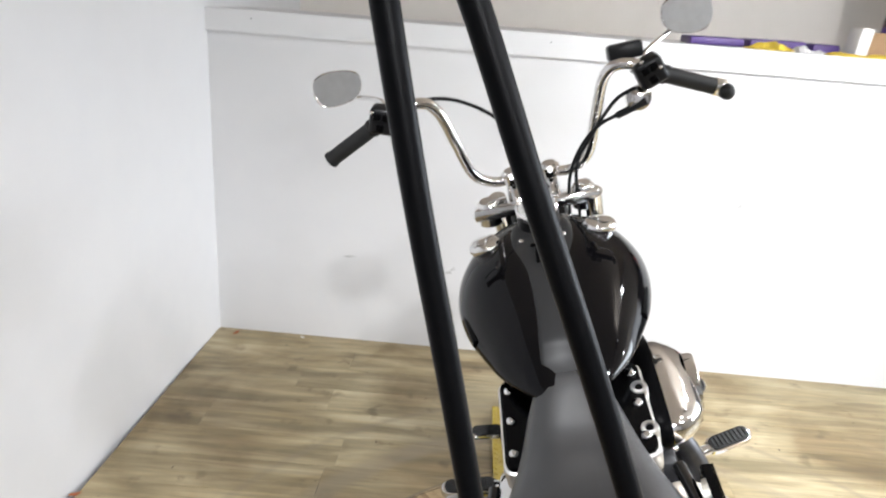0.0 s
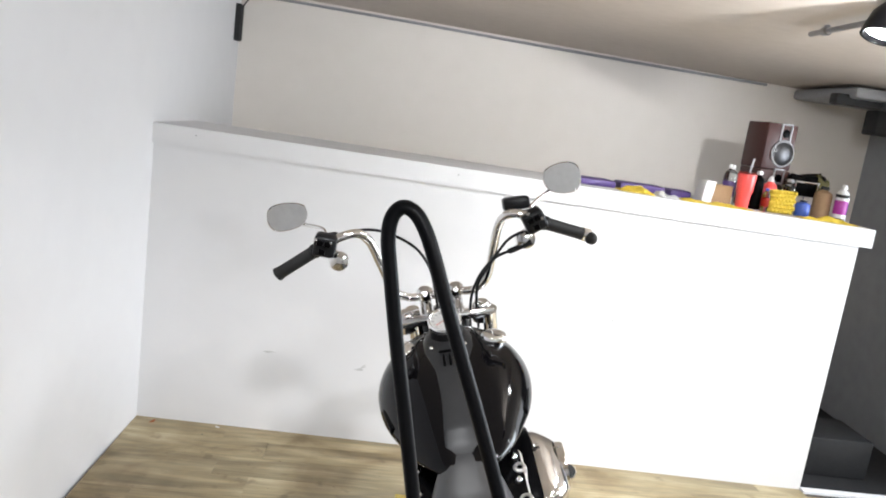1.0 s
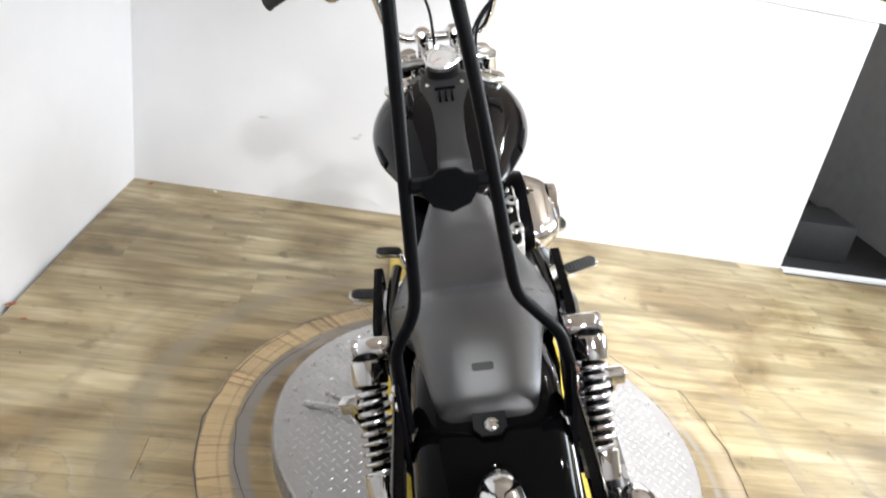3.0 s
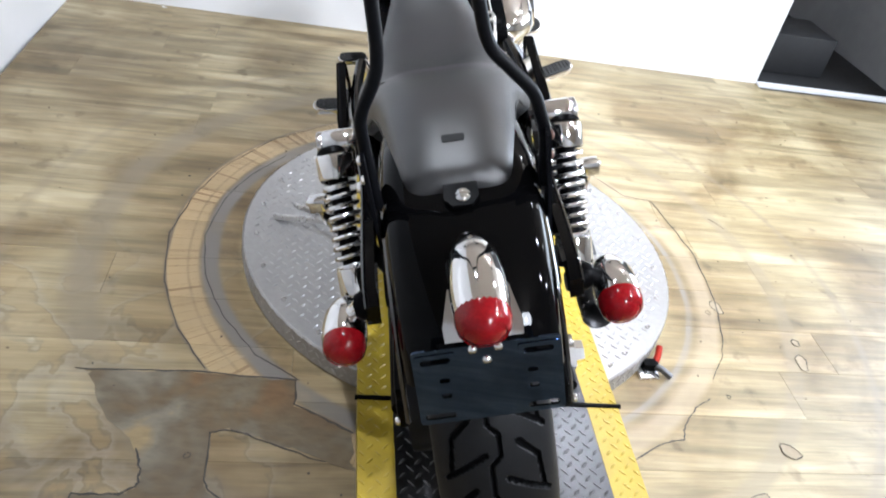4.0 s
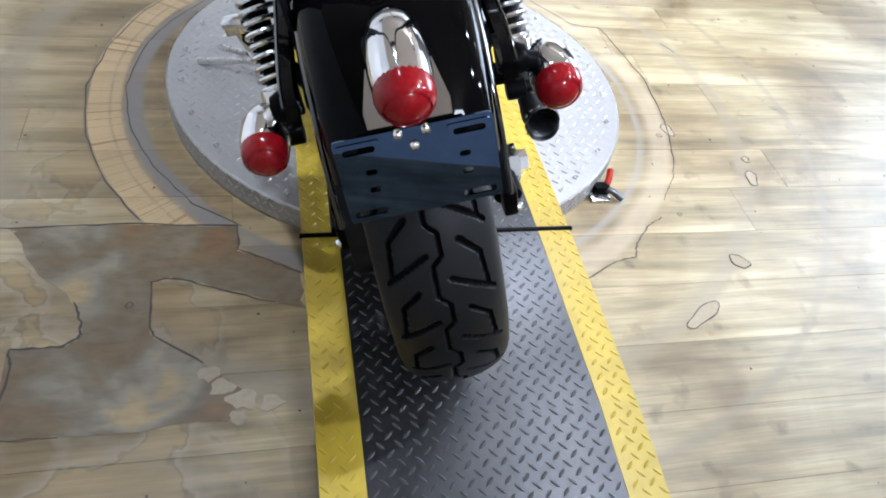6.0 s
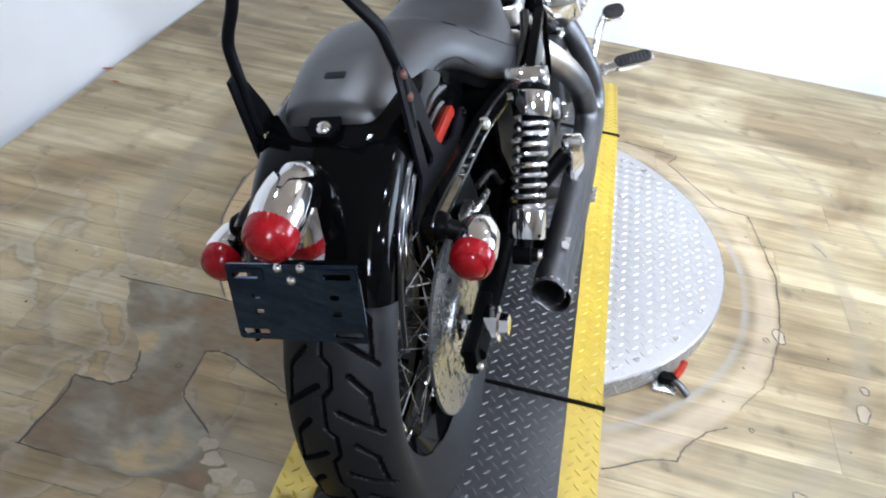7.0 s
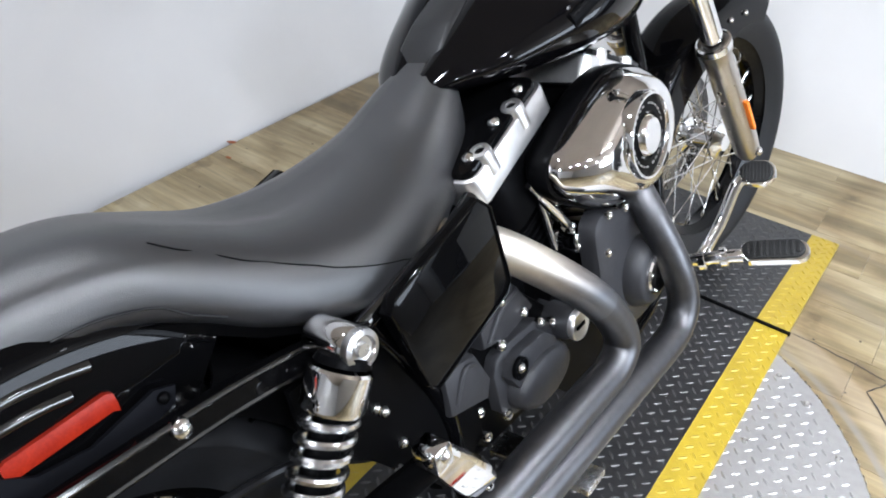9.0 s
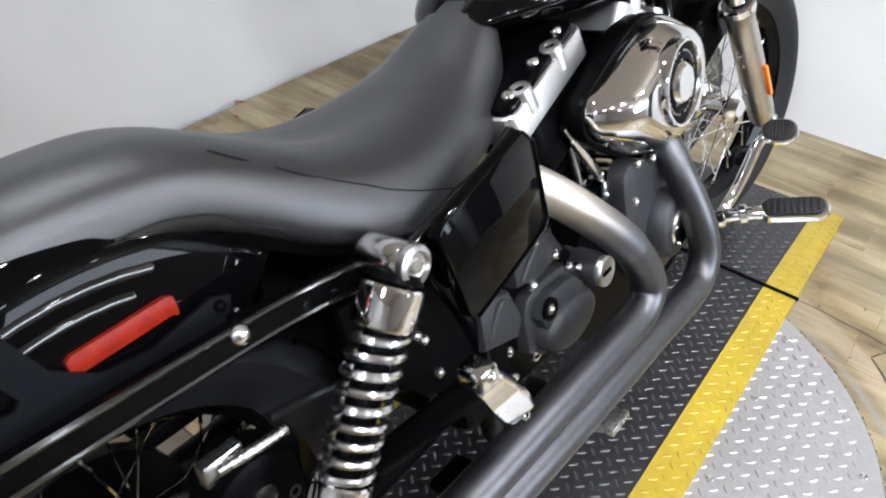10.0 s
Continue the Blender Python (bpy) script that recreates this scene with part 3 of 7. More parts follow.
def slab(name, lo, hi, mat, label, bevel=0.0):
    return solo(name, box(B(), lo, hi, bevel), mat, label, "wall" if "wall" in name else name.split("_")[0], kind="structure")


bm = box(B(), (WX - 0.12, BACK_Y, -0.05), (WX, FAR_Y + 0.12, CEIL_Z + 0.1))
for v in bm.verts:
    v.co.x += 0.022 * (v.co.y - 2.136)
solo("wall_west", bm, WALL, "plain white painted wall with soft scuffs", "wall", kind="structure")
slab("wall_south", (WX - 0.24, BACK_Y - 0.12, -0.05), (EAST_X + 0.12, BACK_Y, CEIL_Z + 0.1), WALL, "plain white painted wall")
east = thing("wall_east", "plain white painted wall with a window", "wall", kind="structure")
for lo, hi in (((BACK_Y, -0.05), (WIN_Y[0], CEIL_Z + 0.1)), ((WIN_Y[1], -0.05), (2.0, CEIL_Z + 0.1)), ((WIN_Y[0], -0.05), (WIN_Y[1], WIN_Z[0])), ((WIN_Y[0], WIN_Z[1]), (WIN_Y[1], CEIL_Z + 0.1))):
    part("wall_piece", box(B(), (EAST_X, lo[0], lo[1]), (EAST_X + 0.12, hi[0], hi[1])), WALL, east)
win = thing("window_1", "white framed window in the east wall", "window", kind="structure")
for lo, hi in (((WIN_Y[0], WIN_Z[0]), (WIN_Y[1], WIN_Z[0] + 0.05)), ((WIN_Y[0], WIN_Z[1] - 0.05), (WIN_Y[1], WIN_Z[1])), ((WIN_Y[0], WIN_Z[0] + 0.05), (WIN_Y[0] + 0.05, WIN_Z[1] - 0.05)), ((WIN_Y[1] - 0.05, WIN_Z[0] + 0.05), (WIN_Y[1], WIN_Z[1] - 0.05))):
    part("window_frame", box(B(), (EAST_X + 0.002, lo[0], lo[1]), (EAST_X + 0.06, hi[0], hi[1]), 0.004), WHITEP, win)
part("pane", box(B(), (EAST_X + 0.085, WIN_Y[0], WIN_Z[0]), (EAST_X + 0.09, WIN_Y[1], WIN_Z[1])), WHITEP, win, "frosted pane")
slab("wall_north", (WX - 0.1, FAR_Y, -0.05), (EAST_X + 0.12, FAR_Y + 0.12, CEIL_Z + 0.1), BEIGE, "warm white painted wall behind the half wall")
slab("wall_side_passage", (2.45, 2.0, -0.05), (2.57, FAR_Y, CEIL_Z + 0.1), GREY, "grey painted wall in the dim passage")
slab("wall_passage_front", (2.57, 2.0, -0.05), (EAST_X + 0.12, 2.12, CEIL_Z + 0.1), WALL, "plain white painted wall")
bm = box(B(), (WX - 0.24, BACK_Y - 0.12, CEIL_Z), (EAST_X + 0.12, FAR_Y + 0.12, CEIL_Z + 0.12))
for v in bm.verts:
    v.co.z += -0.030 * (v.co.x - 0.3)
solo("ceiling", bm, CEIL, "low beige painted ceiling, slightly sloping", "ceiling", kind="structure")
slab("floor_passage", (WX, WY + 0.02, -0.06), (2.5, FAR_Y, -0.012), DARK, "near-black floor of the passage")

# half wall: a panel between posts, its cap falling slightly along its length
half = thing("wall_half", "white painted half wall with a boxed ledge on top", "wall", kind="structure")


def cap_z(x):
    return 1.303 - 0.0150 * (x - WX)


def wall_y(x):
    return 2.150 - 0.0235 * (x - WX)


bm = B()
prism(bm, [(WX, 0), (END_X - 0.085, 0), (END_X - 0.085, cap_z(END_X) - 0.08), (WX, cap_z(WX) - 0.08)], (0, 0, 0), (1, 0, 0), (0, 0, 1), -0.10)
for v in bm.verts:
    v.co.y += wall_y(v.co.x)
part("panel", bm, WALL, half)
bm = B()
box(bm, (END_X - 0.085, wall_y(END_X - 0.085), 0), (END_X, wall_y(END_X) + 0.115, cap_z(END_X) - 0.078))
part("end_post", bm, WALL, half)
bm = B()
loft(bm, [[(x, wall_y(x) - 0.02, cap_z(x) - 0.082), (x, wall_y(x) - 0.02, cap_z(x)), (x, wall_y(x) + 0.56, cap_z(x)), (x, wall_y(x) + 0.56, cap_z(x) - 0.03), (x, wall_y(x) + 0.02, cap_z(x) - 0.03), (x, wall_y(x) + 0.02, cap_z(x) - 0.082)] for x in (WX, 0.0, END_X + 0.045)])
part("ledge", bm, WALL, half)
bm = B()
box(bm, (WX + 0.012, 2.66, 0), (END_X, 2.72, 1.19))
part("back_panel", bm, WALL, half)
for i, (sx, sz, w) in enumerate(((-0.89, 0.37, 0.030), (-0.49, 0.335, 0.022), (-0.47, 0.35, 0.012), (0.60, 0.70, 0.012))):
    part("scuff", prism(B(), [(-w, -0.002), (-w * 0.2, -0.006), (w, -0.001), (w * 0.5, 0.005 + 0.004 * i), (-w * 0.4, 0.004)], (sx, wall_y(sx) - 0.0006, sz), (1, 0, 0), (0, 0, 1), 0.0004), SCUFF, half)
for x in (-1.3, -0.2, 0.9, 1.5):
    bolt(half, (x + 0.03, wall_y(x) - 0.02, cap_z(x) - 0.03), (0, -1, 0), 0.003, GREYP)

slab("threshold", (END_X, 2.045, -0.02), (2.45, 2.085, 0.010), WALL, "white painted threshold strip on the floor")
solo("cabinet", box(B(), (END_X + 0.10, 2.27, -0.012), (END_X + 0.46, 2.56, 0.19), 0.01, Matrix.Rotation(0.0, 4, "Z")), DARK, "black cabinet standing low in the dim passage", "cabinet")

# corner conduit, vent and ducts under the ceiling
bm = B()
tube(bm, [(-1.30, FAR_Y - 0.015, CEIL_Z + 0.022), (-0.6, FAR_Y - 0.015, CEIL_Z + 0.006), (0.4, FAR_Y - 0.015, CEIL_Z - 0.025), (1.2, FAR_Y - 0.015, CEIL_Z - 0.045), (1.72, FAR_Y - 0.02, CEIL_Z - 0.055)], 0.008, 8)
solo("conduit", bm, GREYP, "thin grey cable run along the ceiling edge", "cable")
solo("wall_vent", box(B(), (-1.428, 3.30, 1.745), (-1.392, 3.38, 1.945), 0.006), DARK, "small black speaker bracket high on the white wall", "bracket")
bm = B()
tube(bm, [(-1.40, 3.34, 1.92), (-1.37, 3.37, 1.98), (-1.34, 3.40, 2.02)], 0.004, 6)
solo("loose_wire", bm, DARK, "short black wire hanging by the ceiling", "cable")
duct = thing("air_duct", "grey metal duct and brackets under the ceiling", "duct")
part("trunk", box(B(), (1.86, 2.72, 1.865), (2.44, 3.34, 1.925), 0.02), GREYP, duct)
part("bracket", box(B(), (1.80, 2.78, 1.83), (2.06, 2.85, 1.885), 0.006), DARK, duct)
part("bracket", box(B(), (2.06, 2.80, 1.70), (2.24, 2.92, 1.83), 0.01), DARK, duct)
bm = B()
tube(bm, [(2.12, 2.86, 1.74), (2.30, 2.86, 1.70), (2.46, 2.85, 1.73)], 0.006, 6)
part("cable", bm, DARK, duct)

# lamp track on its pipe, with lamps
track = thing("lamp_track", "grey steel pipe holding black track lamps under the ceiling", "lamp track")
part("pipe", tube(B(), [(TRACK_X + 0.07, 1.65, TRACK_Z + 0.035), (TRACK_X, -1.2, TRACK_Z + 0.035)], 0.010, 12, 1), GREYP, track)
for y in (1.55, 1.25, 0.5, -0.1, -0.6, -1.1):
    bm = B()
    lathe(bm, (TRACK_X + 0.07 * (y + 1.2) / 2.85, y - 0.012, TRACK_Z + 0.035), (0, 1, 0), [(0.010, 0), (0.016, 0.001), (0.016, 0.024), (0.010, 0.025)], 14)
    box(bm, (TRACK_X + 0.07 * (y + 1.2) / 2.85 - 0.006, y - 0.01, TRACK_Z + 0.045), (TRACK_X + 0.07 * (y + 1.2) / 2.85 + 0.006, y + 0.01, CEIL_Z), 0.001)
    part("clamp", bm, GREYP, track)


def track_or_fill_lamp(at, aim):
    d = (Vector(aim) - Vector(at)).normalized()
    lamp = thing("track_or_fill_lamp", "black round lamp with a bright white lens, on the track or added as fill", "lamp", "track lamps")
    bm = B()
    lathe(bm, Vector(at) - d * 0.09, d, [(0.0, -0.03), (0.03, -0.03), (0.036, -0.01), (0.055, 0.02), (0.062, 0.06), (0.064, 0.085), (0.058, 0.085), (0.05, 0.06), (0.0, 0.05)], 24)
    part("housing", bm, SATIN, lamp)
    bm = B()
    lathe(bm, Vector(at) - d * 0.09, d, [(0.0, 0.064), (0.03, 0.068), (0.052, 0.07), (0.05, 0.066)], 24)
    part("lens", bm, LENSGLOW, lamp, "bright white lens")
    top = Vector((at[0], at[1], TRACK_Z + 0.035 if abs(at[0] - TRACK_X) < 0.05 else CEIL_Z - 0.03 * (at[0] - 0.3)))
    part("yoke", tube(B(), [Vector(at) - d * 0.09, (Vector(at) - d * 0.09 + top) / 2 + Vector((0.02, 0, 0)), top], 0.008, 8), SATIN, lamp)
    return lamp


# the last three fixtures carry the added fill lamps, out of view
for (lx, ly), aim in zip(LAMPS, LAMP_AIMS):
    track_or_fill_lamp((lx, ly, TRACK_Z - 0.05), aim)

# ---- turntable and ramp ----
TC, TR, TT = (0.004, 0.588), 0.579, 0.058
ramp_z = 0.066
table = thing("turntable", "round aluminium tread plate turntable low on the floor", "turntable")
bm = B()
lathe(bm, (TC[0], TC[1], 0), (0, 0, 1), [(TR - 0.02, 0.0), (TR, 0.004), (TR, TT - 0.004), (TR - 0.004, TT), (0.0, TT)], 96)
part("platform", bm, TREADALU, table)


def lug_mesh(bm, at, ax, ay, nrm, ln=0.0102, wd=0.0026, ht=0.0017):
    at, ax, ay, nrm = Vector(at), Vector(ax), Vector(ay), Vector(nrm)
    p = [bm.verts.new(at + ax * x + ay * y + nrm * z) for x, y, z in ((-ln, 0, 0), (-ln * 0.4, -wd, 0), (ln * 0.4, -wd, 0), (ln, 0, 0), (ln * 0.4, wd, 0), (-ln * 0.4, wd, 0), (-ln * 0.55, 0, ht), (ln * 0.55, 0, ht))]
    for f in ((0, 1, 6), (1, 2, 7, 6), (2, 3, 7), (3, 4, 7), (4, 5, 6, 7), (5, 0, 6)):
        bm.faces.new([p[i] for i in f])


D45 = math.sqrt(0.5)
bm = B()
pitch = 0.0165
for i in range(-36, 37):
    for j in range(-36, 37):
        x, y = i * pitch, j * pitch
        if math.hypot(x, y) > TR - 0.03 or abs(x) < 0.265 or (i + j) % 2:
            continue
        s = 1 if i % 2 else -1
        lug_mesh(bm, (TC[0] + x, TC[1] + y, TT), (D45, s * D45, 0), (-s * D45, D45, 0), (0, 0, 1), 0.0102, 0.0028, 0.0022)
nrim = 190
for i in range(nrim):
    for j, z in enumerate((0.016, 0.034, 0.052)):
        a = 2 * math.pi * (i + 0.5 * (j % 2)) / nrim
        rad, tan = Vector((math.cos(a), math.sin(a), 0)), Vector((-math.sin(a), math.cos(a), 0))
        s = 1 if (i + j) % 2 else -1
        up = Vector((0, 0, 1))
        lug_mesh(bm, Vector((TC[0], TC[1], z)) + rad * TR, (tan + up * s).normalized(), (up - tan * s).normalized(), rad, 0.0095, 0.0030)
tagged(part("tread_relief", bm, TREADALU, table), kind="stuff")
for i in range(26):
    a = 2 * math.pi * (i + 0.4) / 26
    x, y = TC[0] + (TR - 0.035) * math.cos(a), TC[1] + (TR - 0.035) * math.sin(a)
    if abs(x) > 0.29:
        bolt(table, (x, y, TT + 0.001), (0, 0, 1), 0.0065, ALLOY, False)
for s in (-1, 1):
    for y in (0.13, 0.36, 0.59, 0.82, 1.03):
        if math.hypot(0.305, y - TC[1]) < TR - 0.02:
            bolt(table, (s * 0.305, y, TT + 0.001), (0, 0, 1), 0.0055, ALLOY, False)

wide_pitch = 0.0152
HW, YW = 0.282, 0.072           # half width of the ramp, width of its yellow edge


def ramp_section(label, stations):
    """stations: (y, z) along the ramp's top."""
    r = thing("ramp_plate", label, "ramp plate", "ramp plates")

    def strip(name, x0, x1, mat, lab=""):
        sec = []
        for y, z in stations:
            sec.append([(x0, y, z), (x1, y, z), (x1, y, max(z - 0.012, 0.0)), (x0, y, max(z - 0.012, 0.0))])
        part(name, loft(B(), sec), mat, r, lab, 20)

    strip("centre_plate", -HW + YW, HW - YW, TREADBLK, "black tread plate")
    strip("yellow_edge", -HW, -HW + YW - 0.0005, YELLOW, "yellow painted edge")
    strip("yellow_edge", HW - YW + 0.0005, HW, YELLOW, "yellow painted edge")
    lugs = {"b": B(), "y": B()}
    for (y0, z0), (y1, z1) in zip(stations, stations[1:]):
        along = Vector((0, y1 - y0, z1 - z0)).normalized()
        nrm = Vector((1, 0, 0)).cross(along)
        length = math.hypot(y1 - y0, z1 - z0)
        rows = int(length / wide_pitch)
        for j in range(rows):
            q = (j + 0.5) * length / rows
            for i in range(-19, 20):
                x = i * wide_pitch
                if abs(x) > HW - 0.008 or (i + j) % 2:
                    continue
                s = 1 if i % 2 else -1
                edge = abs(x) > HW - YW
                if abs(abs(x) - (HW - YW)) < 0.006:
                    continue
                ax = (Vector((1, 0, 0)) + along * s).normalized()
                ay = (along - Vector((1, 0, 0)) * s).normalized()
                lug_mesh(lugs["y" if edge else "b"], Vector((x, y0, z0)) + along * q, ax, ay, nrm, 0.0102, 0.0029, 0.0018)
    tagged(part("tread_relief", lugs["b"], LUGBLK, r), kind="stuff")
    tagged(part("tread_relief", lugs["y"], YELLOW, r), kind="stuff")
    return r


mid = ramp_section("black tread plate with worn yellow edges across the turntable", [(0.004, ramp_z + 0.003), (1.153, ramp_z + 0.003)])
rear = ramp_section("black tread plate ramp with yellow edges sloping to the floor", [(-1.3, 0.012), (-0.92, 0.013), (-0.42, ramp_z - 0.004), (-0.004, ramp_z + 0.003)])
front = ramp_section("black tread plate with yellow edges under the front wheel", [(1.161, ramp_z + 0.003), (1.665, 0.014)])
for y in (0.0, 1.157):
    part("hinge_rod", tube(B(), [(-HW - 0.005, y, ramp_z + 0.003), (HW + 0.005, y, ramp_z + 0.003)], 0.0055, 10, 1), SATIN, mid, "black hinge rod")
for y0, y1, n in ((-0.4, -0.02, "rear"), (1.18, 1.40, "front")):
    for s in (-1, 1):
        solo("ramp_support", box(B(), (s * 0.2 - 0.015, y0, 0.0), (s * 0.2 + 0.015, y1, ramp_z - (0.014 if y0 < 0 else 0.040)), 0.003), SATIN, "black steel bar under the ramp plate", "support", "ramp supports")
for s in (-1, 1):
    bm = B()
    prism(bm, [(-0.86, 0.002), (-0.004, 0.002), (-0.004, ramp_z - 0.012), (-0.42, ramp_z - 0.018), (-0.86, 0.006)], (s * (HW - 0.004) , 0, 0), (0, 1, 0), (0, 0, 1), s * -0.003)
    part("skirt", bm, YELLOW, rear, "yellow side skirt")

# toggle clamp with a red handle beside the turntable
clamp = thing("toggle_clamp", "small steel toggle clamp with a red rubber handle", "clamp")
box(bm := B(), (0.405, 0.145, 0.0), (0.455, 0.195, 0.008), 0.002)
part("base", bm, ALLOY, clamp)
bm = tube(B(), [(0.425, 0.19, 0.012), (0.455, 0.165, 0.022), (0.482, 0.145, 0.012)], 0.0085, 10)
part("lever", bm, PIPE, clamp)
box(bm := B(), (0.415, 0.165, 0.006), (0.455, 0.19, 0.03), 0.004)
part("body", bm, SATIN, clamp)
part("handle", tube(B(), [(0.450, 0.182, 0.022), (0.462, 0.202, 0.030), (0.470, 0.222, 0.036)], 0.0085, 12), REDREFL, clamp, "red rubber handle")

# ---- things on the ledge ----
def on_ledge(x):
    return cap_z(x) + 0.0005


def loudspeaker(at, w, d, h, turn, label):
    sp = thing("loudspeaker", label, "speaker", "stacked speakers", "", pose(*at, 0, 0, turn))
    part("cabinet", box(B(), (-w / 2, -d / 2, 0), (w / 2, d / 2, h), 0.006), WOODDARK, sp)
    part("woofer", lathe(B(), (w * 0.12, -d / 2, h * 0.36), (0, -1, 0), [(0.057, 0.002), (0.052, 0.005), (0.040, 0.012), (0.022, 0.017), (0.0, 0.019)], 28), PIPE, sp, "dark grey domed driver")
    part("driver_ring", lathe(B(), (w * 0.12, -d / 2, h * 0.36), (0, -1, 0), [(0.062, 0.0), (0.066, 0.003), (0.063, 0.009), (0.057, 0.010), (0.055, 0.006)], 28), GREYP, sp, "grey ring")
    bm = holed(B(), rounded(0.062, 0.092, 0.004, 2), [rounded(0.046, 0.076, 0.003, 2)], (w * 0.12, -d / 2 - 0.004, h * 0.80), (1, 0, 0), (0, 0, 1), -0.004)
    part("tweeter_frame", bm, GREYP, sp)
    part("tweeter", lathe(B(), (w * 0.12, -d / 2, h * 0.80), (0, -1, 0), [(0.02, 0), (0.018, 0.005), (0.0, 0.009)], 18), SATIN, sp)


loudspeaker((1.332, 2.47, on_ledge(1.3) + 0.19), 0.165, 0.15, 0.215, 12, "dark walnut bookshelf speaker on top of another")
loudspeaker((1.337, 2.47, on_ledge(1.3)), 0.17, 0.15, 0.189, 12, "dark walnut bookshelf speaker on the white ledge")

TX, TY = 1.128, 2.21
tum = thing("tumbler", "coral red steel tumbler with a clear lid and straw", "tumbler")
z = on_ledge(TX)
part("cup", lathe(B(), (TX, TY, z), (0, 0, 1), [(0, 0), (0.026, 0), (0.028, 0.004), (0.030, 0.05), (0.032, 0.066), (0.036, 0.074), (0.041, 0.15), (0.040, 0.156), (0.037, 0.15)], 28), CORAL, tum)
part("lid", lathe(B(), (TX, TY, z + 0.150), (0, 0, 1), [(0.038, 0), (0.0405, 0.004), (0.038, 0.014), (0, 0.014)], 28), CLEAR, tum)
part("straw", tube(B(), [(TX + 0.006, TY, z + 0.155), (TX + 0.016, TY, z + 0.225)], 0.005, 8, 1), GREYP, tum)

cb = thing("cardboard_box", "open cardboard box with one white flap", "box")
z = on_ledge(1.02)
bm = B()
box(bm, (0.985, 2.215, z), (1.078, 2.219, z + 0.088))
box(bm, (1.074, 2.219, z), (1.078, 2.30, z + 0.088))
box(bm, (0.985, 2.30, z), (1.078, 2.304, z + 0.088))
box(bm, (0.985, 2.219, z), (1.078, 2.30, z + 0.004))
part("carton", bm, CARD, cb)
bm = box(B(), (0.938, 2.205, z), (0.982, 2.30, z + 0.10), 0.001)
for v in bm.verts:
    v.co.x += 0.012 * (v.co.z - z) / 0.10
part("flap", bm, WHITEP, cb, "white side flap")


def bottle(at, r, h, mat, cap, label, cap_mat, kind="bottle", group="bottles on the ledge", band=None):
    b = thing(kind, label, "bottle" if kind != "spray_can" else "can", group)
    x, y, z = at
    part("body", lathe(B(), at, (0, 0, 1), [(0, 0), (r * 0.93, 0), (r, 0.004), (r, h * 0.72), (r * 0.9, h * 0.80), (r * 0.42, h * 0.88), (r * 0.40, h * 0.92), (0, h * 0.92)], 20), mat, b)
    part("cap", lathe(B(), (x, y, z + h * 0.9), (0, 0, 1), [(r * 0.5, 0), (r * 0.5, h * 0.07), (r * 0.4, h * 0.10), (0, h * 0.10)] if cap else [(r * 0.5, 0), (r * 0.3, h * 0.1), (r * 0.25, h * 0.16), (0, h * 0.16)], 16), cap_mat, b)
    if band:
        part("label_band", lathe(B(), (x, y, z + h * 0.22), (0, 0, 1), [(r + 0.0004, 0), (r + 0.001, 0.001), (r + 0.001, h * 0.36), (r + 0.0004, h * 0.36 + 0.001)], 20), band, b)


bottle((1.10, 2.31, on_ledge(1.10)), 0.030, 0.185, CLEAR, True, "clear bottle with a purple label", WHITEP, band=PURPLE)
bottle((1.215, 2.27, on_ledge(1.21)), 0.027, 0.175, SATIN, True, "black bottle with a white cap", WHITEP)
bottle((1.285, 2.29, on_ledge(1.28)), 0.032, 0.150, CORAL, False, "red spray bottle with a white head", WHITEP)
bottle((1.232, 2.205, on_ledge(1.23)), 0.017, 0.105, CLEAR, True, "small clear bottle with a red label", BLUE, band=REDREFL)
bottle((1.368, 2.27, on_ledge(1.37)), 0.030, 0.160, CLEAR, True, "clear plastic bottle with a grey cap", GREYP)
bottle((1.425, 2.23, on_ledge(1.42)), 0.032, 0.075, BLUE, True, "blue plastic jar with a dark lid", DARK)
bottle((1.535, 2.27, on_ledge(1.53)), 0.040, 0.150, CARD, True, "tan plastic jug with a dark cap", DARK)
bottle((1.592, 2.215, on_ledge(1.59)), 0.027, 0.170, WHITEP, True, "magenta and white spray can with dark stripes", WHITEP, "spray_can", "cans on the ledge", band=MAGENTA)
for k in (0.03, 0.66):
    part("dark_stripe", lathe(B(), (1.592, 2.215, on_ledge(1.59) + 0.170 * k), (0, 0, 1), [(0.0272, 0), (0.0282, 0.001), (0.0282, 0.014), (0.0272, 0.015)], 20), DARK, bpy.data.objects["spray_can"])
bottle((1.655, 2.30, on_ledge(1.65)), 0.025, 0.150, WHITEP, True, "white spray can with a purple label", SATIN, "spray_can", "cans on the ledge", band=PURPLE)

# yellow sponge bundle of loops
sp = thing("microfibre_pad", "yellow looped microfibre wash pad on the ledge", "sponge")
bm = B()
rnd = random.Random(4)
for row in range(6):
    for col in range(6):
        x = 1.258 + col * 0.0175 + (row % 2) * 0.008
        zz = on_ledge(1.30) + 0.010 + row * 0.017
        tube(bm, [(x - 0.010, 2.20, zz), (x, 2.185 + rnd.uniform(-0.004, 0.004), zz + 0.006), (x + 0.011, 2.20, zz - 0.002)], 0.0085, 6, 3)
box(bm, (1.252, 2.20, on_ledge(1.30)), (1.362, 2.25, on_ledge(1.30) + 0.102), 0.012)
tagged(part("looped_cloth", bm, YCLOTH, sp))


